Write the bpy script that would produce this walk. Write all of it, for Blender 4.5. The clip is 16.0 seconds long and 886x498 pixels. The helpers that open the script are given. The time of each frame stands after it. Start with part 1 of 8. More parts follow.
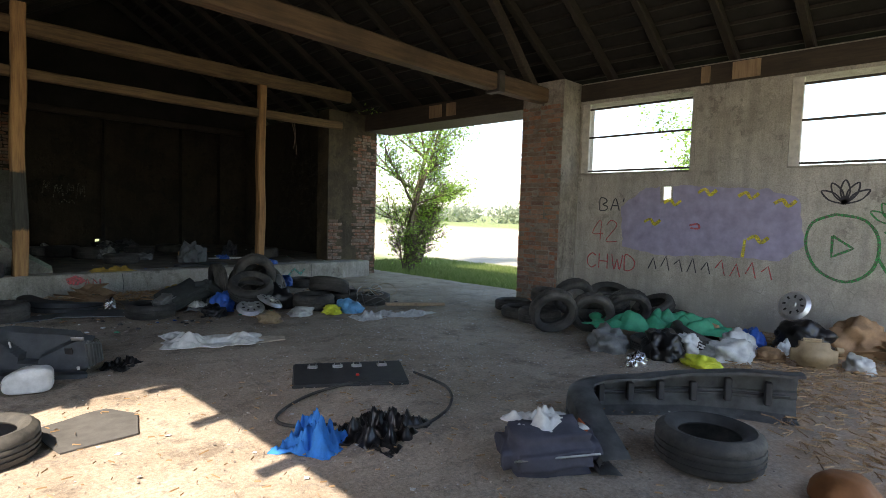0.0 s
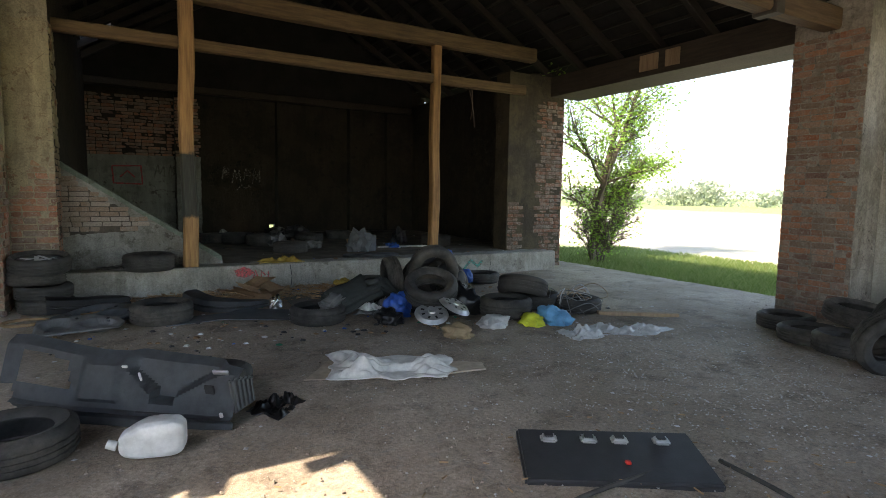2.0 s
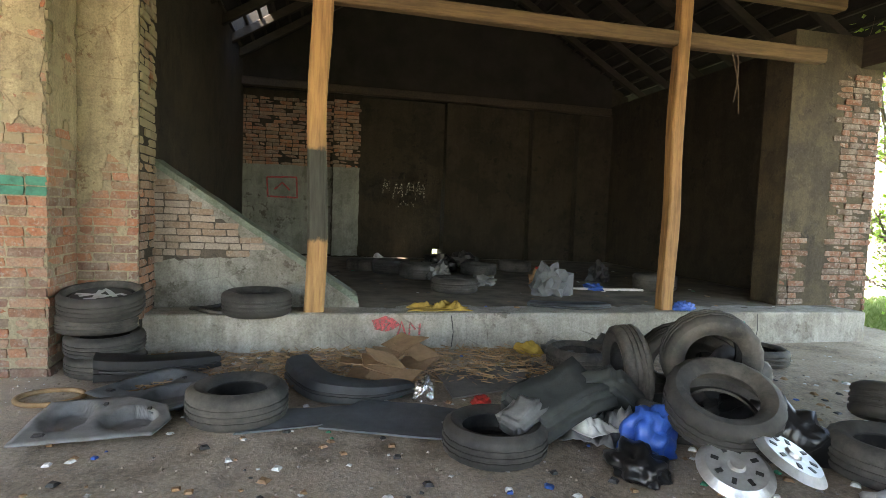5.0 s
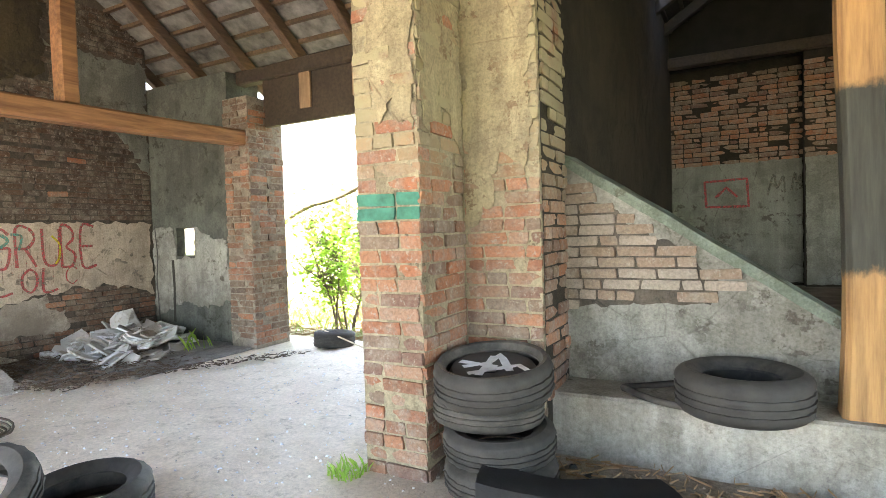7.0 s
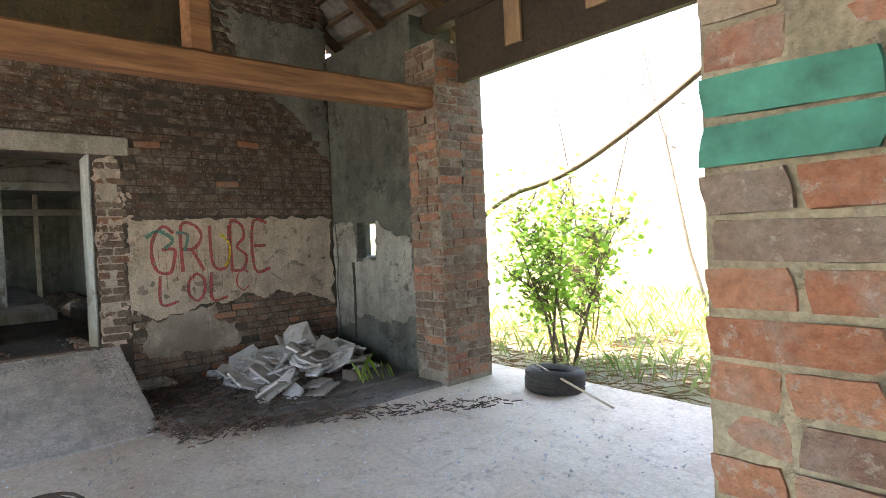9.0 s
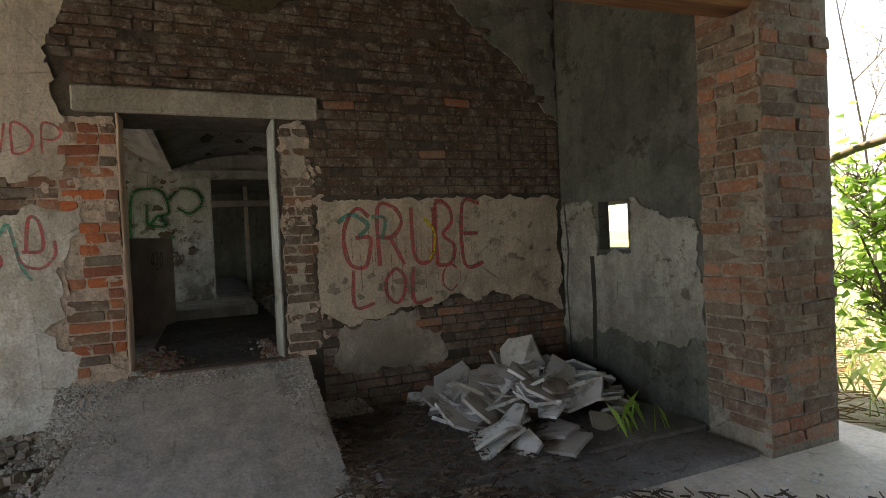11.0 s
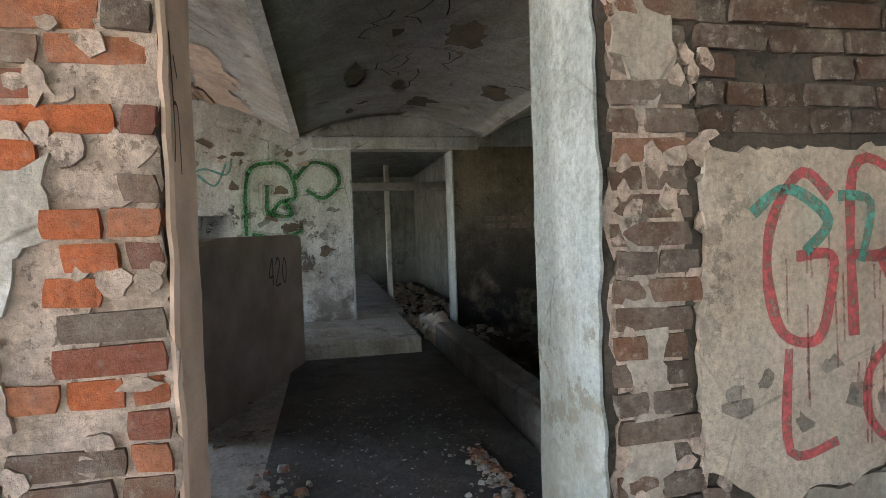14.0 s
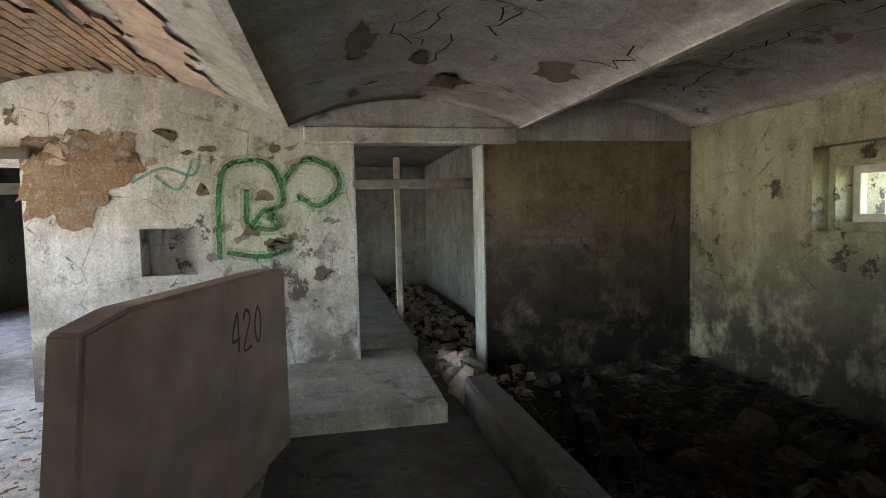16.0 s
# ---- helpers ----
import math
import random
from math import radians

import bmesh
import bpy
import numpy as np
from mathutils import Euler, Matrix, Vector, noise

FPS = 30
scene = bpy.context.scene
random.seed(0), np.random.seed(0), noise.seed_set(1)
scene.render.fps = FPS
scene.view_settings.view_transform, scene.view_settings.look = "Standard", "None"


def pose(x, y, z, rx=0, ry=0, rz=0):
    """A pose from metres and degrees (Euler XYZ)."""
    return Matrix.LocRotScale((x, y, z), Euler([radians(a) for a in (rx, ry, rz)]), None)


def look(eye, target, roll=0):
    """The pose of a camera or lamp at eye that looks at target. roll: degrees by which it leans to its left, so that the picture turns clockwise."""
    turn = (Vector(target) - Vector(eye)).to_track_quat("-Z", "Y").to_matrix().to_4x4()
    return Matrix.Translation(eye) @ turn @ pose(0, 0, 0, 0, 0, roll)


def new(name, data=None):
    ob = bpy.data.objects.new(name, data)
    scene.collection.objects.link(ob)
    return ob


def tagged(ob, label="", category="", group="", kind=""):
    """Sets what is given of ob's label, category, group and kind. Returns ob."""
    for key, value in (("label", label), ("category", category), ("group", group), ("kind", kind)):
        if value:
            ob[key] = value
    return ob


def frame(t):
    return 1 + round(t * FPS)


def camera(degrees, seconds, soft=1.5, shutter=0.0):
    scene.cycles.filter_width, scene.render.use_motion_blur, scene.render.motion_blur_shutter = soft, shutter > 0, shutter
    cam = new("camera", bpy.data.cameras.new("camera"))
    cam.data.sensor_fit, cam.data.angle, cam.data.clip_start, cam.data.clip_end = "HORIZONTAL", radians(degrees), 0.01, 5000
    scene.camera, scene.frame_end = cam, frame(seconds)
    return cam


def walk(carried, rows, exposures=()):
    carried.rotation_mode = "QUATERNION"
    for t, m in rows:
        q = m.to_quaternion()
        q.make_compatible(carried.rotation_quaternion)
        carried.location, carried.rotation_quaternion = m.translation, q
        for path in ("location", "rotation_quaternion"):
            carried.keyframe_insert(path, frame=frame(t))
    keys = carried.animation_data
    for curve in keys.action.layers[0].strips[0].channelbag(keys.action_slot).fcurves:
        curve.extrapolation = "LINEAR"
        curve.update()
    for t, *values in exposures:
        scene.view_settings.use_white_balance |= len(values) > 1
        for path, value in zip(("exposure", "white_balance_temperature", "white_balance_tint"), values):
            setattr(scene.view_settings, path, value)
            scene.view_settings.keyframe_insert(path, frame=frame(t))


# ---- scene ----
cam = camera(77.0, 16.0, 0.75)
PATH = [
    (0, (-1.599, 0.227, 1.47), (-0.186, 1.637, 1.347), 1.7),
    (0.5, (-1.27, 0.789, 1.47), (0.03, 2.304, 1.35), 1.4),
    (1, (-1.15, 1.2, 1.484), (0.059, 2.787, 1.335), 1.3),
    (1.5, (-1.041, 1.653, 1.459), (0.045, 3.324, 1.296), 1.0),
    (2, (-0.928, 2.193, 1.422), (0.054, 3.925, 1.226), 0.9),
    (2.5, (-0.843, 2.724, 1.415), (0.097, 4.477, 1.207), 1.1),
    (3, (-0.781, 3.15, 1.424), (0.127, 4.92, 1.228), 1.0),
    (3.2, (-0.707, 3.345, 1.401), (0.187, 5.124, 1.213), 1.0),
    (5.3, (-0.144, 5.511, 1.366), (0.191, 7.478, 1.227), 2.3),
    (5.5, (-0.228, 5.787, 1.389), (0.025, 7.765, 1.241), 2.3),
    (6, (-0.122, 6.479, 1.34), (-0.293, 8.467, 1.2), 1.6),
    (6.5, (-0.358, 6.942, 1.325), (-0.922, 8.858, 1.22), 0.0),
    (7, (-0.687, 7.393, 1.304), (-1.635, 9.153, 1.243), -1.8),
    (7.5, (-0.952, 7.725, 1.335), (-2.227, 9.265, 1.294), -3.1),
    (8, (-1.308, 7.92, 1.324), (-2.594, 9.452, 1.295), -2.8),
    (8.2, (-1.477, 8.161, 1.303), (-2.802, 9.658, 1.272), -2.7),
    (10.3, (-3.038, 9.333, 1.263), (-4.761, 10.347, 1.213), -2.4),
    (10.5, (-3.167, 9.271, 1.249), (-4.92, 10.233, 1.201), -2.5),
    (11, (-3.668, 9.357, 1.239), (-5.512, 10.131, 1.201), -2.6),
    (11.5, (-4.139, 9.397, 1.241), (-6.026, 10.059, 1.228), -3.0),
    (12, (-4.588, 9.433, 1.262), (-6.503, 10.012, 1.25), -2.8),
    (12.5, (-5.096, 9.413, 1.268), (-7.042, 9.874, 1.25), -2.9),
    (13, (-5.593, 9.369, 1.238), (-7.549, 9.786, 1.207), -2.5),
    (13.5, (-6.006, 9.263, 1.227), (-7.964, 9.664, 1.175), -1.7),
    (14, (-6.394, 9.182, 1.359), (-8.353, 9.584, 1.3), -1.9),
    (14.5, (-6.795, 9.156, 1.408), (-8.753, 9.556, 1.339), -1.8),
    (15, (-7.018, 9.084, 1.516), (-8.97, 9.507, 1.414), -1.7),
    (15.5, (-7.256, 9.124, 1.613), (-9.21, 9.532, 1.487), -1.6),
    (16, (-7.564, 9.243, 1.634), (-9.523, 9.63, 1.511), -1.3),
]
EXPOSURES = [(0, 1.8, 7100, 12), (1.5, 2.15, 7300, 12), (3, 2.35, 7700, 12), (5.5, 4.1, 8200, 14), (6.5, 4.4, 8100, 15), (8, 4.5, 7600, 15), (10.5, 2.0, 7500, 20), (11, 2.55, 8200, 16), (11.5, 3.75, 8600, 16), (12.5, 4.3, 8600, 18), (13.5, 4.3, 7000, 16), (14.5, 4.1, 7200, 18), (15, 4.2, 7300, 18), (16, 4.8, 7500, 17)]
walk(cam, [(t, look(eye, target, roll)) for t, eye, target, roll in PATH], EXPOSURES)

# ---- world, sun, exposure ----
SUN_EL, SUN_TO = radians(56), Vector((-0.93, -0.36, 0)).normalized()
world = bpy.data.worlds.new("sky")
scene.world = world
world.use_nodes = True
wn = world.node_tree
sky = wn.nodes.new("ShaderNodeTexSky")
sky.sky_type = "NISHITA"
sky.sun_disc = False
sky.sun_elevation = SUN_EL
sky.sun_rotation = math.atan2(SUN_TO.x, SUN_TO.y)
sky.dust_density = 1.0
wn.links.new(sky.outputs[0], wn.nodes["Background"].inputs[0])
wn.nodes["Background"].inputs[1].default_value = 0.15
sun = new("sun", bpy.data.lights.new("sun", "SUN"))
sun.data.energy, sun.data.angle, sun.data.color = 3.2, radians(0.6), (1.0, 0.93, 0.82)
sun.matrix_world = look(SUN_TO * math.cos(SUN_EL) * 40 + Vector((0, 0, 40 * math.sin(SUN_EL))), (0, 0, 0))

# ---- materials ----
class Mat:
    """A small builder of node materials."""

    def __init__(self, name, rough=0.85, metal=0.0):
        self.m = bpy.data.materials.new(name)
        self.m.use_nodes = True
        self.n, self.l = self.m.node_tree.nodes, self.m.node_tree.links
        self.b = self.n["Principled BSDF"]
        self.b.inputs["Roughness"].default_value = rough
        self.b.inputs["Metallic"].default_value = metal
        self.pos = self.n.new("ShaderNodeNewGeometry").outputs["Position"]

    def noise(self, scale, detail=5, rough=0.6, stretch=None):
        v = self.pos
        if stretch:
            mp = self.n.new("ShaderNodeMapping")
            mp.inputs["Scale"].default_value = stretch
            self.l.new(v, mp.inputs["Vector"])
            v = mp.outputs[0]
        t = self.n.new("ShaderNodeTexNoise")
        t.inputs["Scale"].default_value, t.inputs["Detail"].default_value, t.inputs["Roughness"].default_value = scale, detail, rough
        self.l.new(v, t.inputs["Vector"])
        return t.outputs[0]

    def voronoi(self, scale, feature="F1"):
        t = self.n.new("ShaderNodeTexVoronoi")
        t.feature = feature
        t.inputs["Scale"].default_value = scale
        self.l.new(self.pos, t.inputs["Vector"])
        return t.outputs["Distance"]

    def ramp(self, fac, *stops):
        r = self.n.new("ShaderNodeValToRGB")
        e = r.color_ramp.elements
        while len(e) < len(stops):
            e.new(0.5)
        for k, (p, c) in zip(e, stops):
            k.position = p
            k.color = (*c, 1) if isinstance(c, tuple) else (c, c, c, 1)
        self.l.new(fac, r.inputs[0])
        return r.outputs[0]

    def mix(self, fac, a, b, mode="MIX"):
        x = self.n.new("ShaderNodeMix")
        x.data_type, x.blend_type = "RGBA", mode
        for sock, v in ((x.inputs[0], fac), (x.inputs[6], a), (x.inputs[7], b)):
            if isinstance(v, tuple):
                sock.default_value = (*v, 1)
            elif isinstance(v, (int, float)):
                sock.default_value = v
            else:
                self.l.new(v, sock)
        return x.outputs[2]

    def height(self, z0, z1):
        """0 at height z0, 1 at z1."""
        s = self.n.new("ShaderNodeSeparateXYZ")
        self.l.new(self.pos, s.inputs[0])
        r = self.n.new("ShaderNodeMapRange")
        r.inputs[1].default_value, r.inputs[2].default_value = z0, z1
        self.l.new(s.outputs[2], r.inputs[0])
        return r.outputs[0]

    def math(self, op, a, b):
        x = self.n.new("ShaderNodeMath")
        x.operation = op
        for sock, v in zip(x.inputs, (a, b)):
            if isinstance(v, (int, float)):
                sock.default_value = v
            else:
                self.l.new(v, sock)
        return x.outputs[0]

    def random(self):
        return self.n.new("ShaderNodeObjectInfo").outputs["Random"]

    def island(self):
        return self.n.new("ShaderNodeNewGeometry").outputs["Random Per Island"]

    def color(self, c):
        if isinstance(c, tuple):
            self.b.inputs["Base Color"].default_value = (*c, 1)
        else:
            self.l.new(c, self.b.inputs["Base Color"])
        return self

    def rough(self, c):
        self.l.new(c, self.b.inputs["Roughness"])
        return self

    def bump(self, h, strength=0.4, dist=0.01):
        x = self.n.new("ShaderNodeBump")
        x.inputs["Strength"].default_value, x.inputs["Distance"].default_value = strength, dist
        self.l.new(h, x.inputs["Height"])
        if self.b.inputs["Normal"].is_linked:
            self.l.new(self.b.inputs["Normal"].links[0].from_socket, x.inputs["Normal"])
        self.l.new(x.outputs[0], self.b.inputs["Normal"])
        return self


def plain(name, c, rough=0.7, metal=0.0, vary=0.3, scale=9, bump=0.25):
    m = Mat(name, rough, metal)
    n = m.noise(scale, 6)
    m.color(m.ramp(n, (0.3, tuple(v * (1 - vary) for v in c)), (0.7, tuple(min(1, v * (1 + vary * 0.6)) for v in c))))
    m.bump(m.noise(scale * 6, 4), bump, 0.006)
    return m.m


def plaster_mat(name, base, dirt, dark, scale=1.6, damp=None, tone=True):
    """Old lime plaster: flakes with crisp edges, run-down streaks, hair cracks and grain; damp: heights between which the wall is wet."""
    m = Mat(name, 0.92)
    big = m.noise(scale, 10, 0.68)
    small = m.noise(scale * 4.3, 10, 0.72)
    a = m.mix(m.ramp(big, (0.46, 0.0), (0.54, 1.0)), base, dirt)
    a = m.mix(m.ramp(m.noise(scale * 2.1, 10, 0.72), (0.5, 0.0), (0.58, 0.55)), a, tuple(v * 1.22 for v in base))
    a = m.mix(m.math("MULTIPLY", m.ramp(small, (0.55, 0.0), (0.58, 0.9)), m.ramp(m.noise(scale * 0.7, 7, 0.65), (0.5, 0.0), (0.6, 1.0))), a, dark)
    a = m.mix(0.45, a, m.ramp(m.noise(2.2, 8, 0.7, (3.2, 3.2, 0.35)), (0.35, 0.42), (0.6, 1.0)), "MULTIPLY")
    a = m.mix(0.55, a, m.ramp(m.noise(55, 6, 0.75), (0.32, 0.3), (0.6, 1.0)), "MULTIPLY")
    crack = m.ramp(m.math("ADD", m.voronoi(1.7, "DISTANCE_TO_EDGE"), m.math("MULTIPLY", m.noise(7, 6), 0.05)), (0.018, 1.0), (0.03, 0.0))
    a = m.mix(m.math("MULTIPLY", crack, 0.75), a, tuple(v * 0.5 for v in dark))
    if damp:
        w = m.math("MULTIPLY", m.height(damp[1], damp[0]), m.ramp(m.noise(2.6, 9, 0.7), (0.36, 0.05), (0.52, 1.0)))
        a = m.mix(w, a, dark)
    m.color(a)
    m.bump(m.ramp(small, (0.54, 1.0), (0.58, 0.0)), 0.45, 0.012).bump(m.noise(scale * 6, 9, 0.75), 0.55, 0.02).bump(m.noise(90, 4), 0.4, 0.004)
    return m.m


def brick_mat(name, tones, wash=None, random=True, smear=1.0):
    """Fired brick: one tone for each brick, with soot, mortar smears and pits; wash: (z0, z1, colour) of an old lime coat."""
    m = Mat(name, 0.9)
    r = m.random() if random else m.island()
    stops = [(i / len(tones), t) for i, t in enumerate(tones)]
    ramp = m.ramp(r, *stops)
    ramp.node.color_ramp.interpolation = "CONSTANT"
    c = m.mix(m.ramp(m.noise(9, 7, 0.7), (0.45, 0.0), (0.7, 0.85 * smear)), ramp, (0.33, 0.29, 0.25))
    c = m.mix(m.ramp(m.noise(26, 8, 0.75), (0.56, 0.0), (0.62, 0.7 * smear)), c, (0.42, 0.38, 0.33))
    c = m.mix(0.6, c, m.ramp(m.noise(50, 7, 0.75), (0.3, 0.25), (0.62, 1.0)), "MULTIPLY")
    if wash:
        w = m.math("MULTIPLY", m.height(wash[0], wash[1]), m.ramp(m.noise(3.2, 7, 0.7), (0.33, 0.0), (0.5, 0.95)))
        c = m.mix(w, c, wash[2])
    m.color(c)
    m.bump(m.noise(18, 8, 0.75), 0.9, 0.014).bump(m.noise(70, 5), 0.5, 0.004)
    return m.m


def wood_mat(name, light, dark, axis=0):
    m = Mat(name, 0.75)
    stretch = [9.0, 9.0, 9.0]
    stretch[axis] = 0.7
    g = m.noise(3.0, 7, 0.65, tuple(stretch))
    c = m.ramp(g, (0.3, dark), (0.62, light))
    c = m.mix(m.ramp(m.noise(1.1, 6), (0.5, 0.0), (0.75, 0.7)), c, tuple(v * 0.35 for v in dark))
    m.color(c).bump(g, 0.5, 0.01)
    return m.m


TONES = [(0.36, 0.15, 0.085), (0.28, 0.14, 0.09), (0.42, 0.2, 0.12), (0.24, 0.17, 0.13), (0.33, 0.2, 0.14), (0.4, 0.24, 0.17), (0.22, 0.13, 0.1)]
M_BRICK = brick_mat("old_brick", TONES, (1.4, 2.0, (0.34, 0.305, 0.195)))
M_BRICK_G = brick_mat("gable_brick", [(0.18, 0.115, 0.085), (0.21, 0.125, 0.088), (0.15, 0.11, 0.09), (0.2, 0.145, 0.115), (0.25, 0.13, 0.085)])
# gable_brick tones cut by about a third, for right of the doorway
M_BRICK_DARK = brick_mat("dark_gable_brick", [(0.115, 0.074, 0.055), (0.14, 0.084, 0.06), (0.1, 0.074, 0.06), (0.135, 0.097, 0.077)])
# jamb bricks: brick tones about halved to hold the dimness of the jamb
M_BRICK_DIM = brick_mat("dim_brick_joined", [(0.2, 0.085, 0.05), (0.15, 0.08, 0.052), (0.22, 0.11, 0.068), (0.13, 0.09, 0.068)], None, False)
M_BRICK_RED = brick_mat("red_brick", [(0.56, 0.15, 0.055), (0.44, 0.13, 0.06), (0.32, 0.1, 0.06), (0.27, 0.11, 0.08), (0.5, 0.18, 0.09)], None, True, 0.35)
M_BRICK_RUST = brick_mat("rust_brick", [(0.42, 0.17, 0.095), (0.34, 0.15, 0.095), (0.45, 0.21, 0.13), (0.36, 0.18, 0.12)])
M_BRICK_J = brick_mat("brick_joined", TONES, None, False)
M_BRICK_GREY = brick_mat("grey_brick", [(0.36, 0.31, 0.27), (0.32, 0.25, 0.2), (0.4, 0.33, 0.28), (0.3, 0.22, 0.17)])
M_GREEN_BRICK = plain("green_painted_brick", (0.04, 0.2, 0.145), 0.8, 0, 0.5, 12)
M_MORTAR = plaster_mat("mortar", (0.36, 0.32, 0.27), (0.27, 0.24, 0.2), (0.14, 0.12, 0.1), 4)
M_PLASTER_G = plaster_mat("gable_plaster", (0.62, 0.56, 0.49), (0.48, 0.42, 0.36), (0.2, 0.17, 0.14), 1.7, (0.2, 1.0))
M_PLASTER_CREAM = plaster_mat("cream_plaster", (0.66, 0.57, 0.47), (0.56, 0.47, 0.38), (0.3, 0.26, 0.21), 2.2)
M_PLASTER_WHITE = plaster_mat("flaking_limewash", (0.74, 0.73, 0.7), (0.6, 0.56, 0.5), (0.33, 0.28, 0.23), 2.4)
# near-black so the bay's lack of light sits in the plaster's colour
M_PLASTER_DARK = plaster_mat("shade_dark_plaster", (0.042, 0.033, 0.021), (0.026, 0.022, 0.015), (0.012, 0.011, 0.009), 1.3)
# return wall near black: its dimness is put into the plaster colour
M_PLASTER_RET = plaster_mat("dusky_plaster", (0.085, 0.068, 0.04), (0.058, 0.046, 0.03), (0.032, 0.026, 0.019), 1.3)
M_PLASTER_TAN = plaster_mat("tan_undercoat", (0.2, 0.16, 0.11), (0.145, 0.115, 0.08), (0.08, 0.065, 0.05), 1.3)
M_MORTAR_DARK = plaster_mat("dark_raked_mortar", (0.13, 0.11, 0.09), (0.09, 0.08, 0.07), (0.05, 0.045, 0.04), 4)
M_PLASTER_SIDE = plaster_mat("side_plaster", (0.27, 0.29, 0.26), (0.21, 0.22, 0.2), (0.11, 0.1, 0.085), 1.8, (0.0, 0.9))
M_PLASTER_WIN = plaster_mat("window_wall_plaster", (0.5, 0.47, 0.42), (0.44, 0.41, 0.36), (0.3, 0.28, 0.25), 1.1, (0.0, 0.9))
M_PLASTER_BLUE = plaster_mat("pale_blue_plaster", (0.5, 0.57, 0.58), (0.43, 0.48, 0.47), (0.26, 0.26, 0.21), 2.2, (0.4, 1.3))
M_PLASTER_PINK = plaster_mat("pinkish_render", (0.52, 0.4, 0.32), (0.44, 0.34, 0.28), (0.25, 0.19, 0.15), 1.8)
M_VAULT_WALL = plaster_mat("stable_wall_plaster", (0.66, 0.68, 0.66), (0.52, 0.52, 0.47), (0.1, 0.085, 0.07), 1.3, (0.5, 1.35))
# upper side wall, about half the value of side_plaster
M_SIDE_UP = plaster_mat("dark_side_plaster", (0.13, 0.145, 0.13), (0.095, 0.105, 0.095), (0.05, 0.05, 0.042), 1.8)
# pale tone carries the daylight on the south floor and bounces it upward
M_PALE_FLOOR = plaster_mat("daylit_pale_floor", (0.6, 0.57, 0.52), (0.46, 0.43, 0.39), (0.2, 0.18, 0.15), 3)
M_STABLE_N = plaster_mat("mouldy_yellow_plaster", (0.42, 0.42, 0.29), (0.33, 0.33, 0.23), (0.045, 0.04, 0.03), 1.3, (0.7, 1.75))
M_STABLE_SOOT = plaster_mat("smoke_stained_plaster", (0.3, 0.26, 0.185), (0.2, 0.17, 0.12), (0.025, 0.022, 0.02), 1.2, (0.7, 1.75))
# passage and kerb: concrete in darker tones than dusty_concrete
M_PASSAGE = plaster_mat("dark_passage_concrete", (0.135, 0.132, 0.128), (0.1, 0.097, 0.093), (0.05, 0.047, 0.043), 1.6)
M_KERB = plaster_mat("dark_kerb_concrete", (0.18, 0.175, 0.16), (0.13, 0.125, 0.115), (0.06, 0.055, 0.05), 2.5)
M_MORTAR_PALE = plaster_mat("crumbling_lime_mortar", (0.7, 0.57, 0.49), (0.54, 0.43, 0.36), (0.26, 0.2, 0.16), 9)
M_VAULT = plaster_mat("vault_plaster", (0.76, 0.76, 0.73), (0.66, 0.64, 0.58), (0.34, 0.27, 0.18), 0.9)
M_SHADE_BLACK = plain("shade_black_plaster", (0.022, 0.02, 0.017), 0.95, 0, 0.5, 2)
M_SLOPE = plaster_mat("slope_wall_render", (0.31, 0.31, 0.285), (0.23, 0.225, 0.2), (0.12, 0.11, 0.09), 1.6)


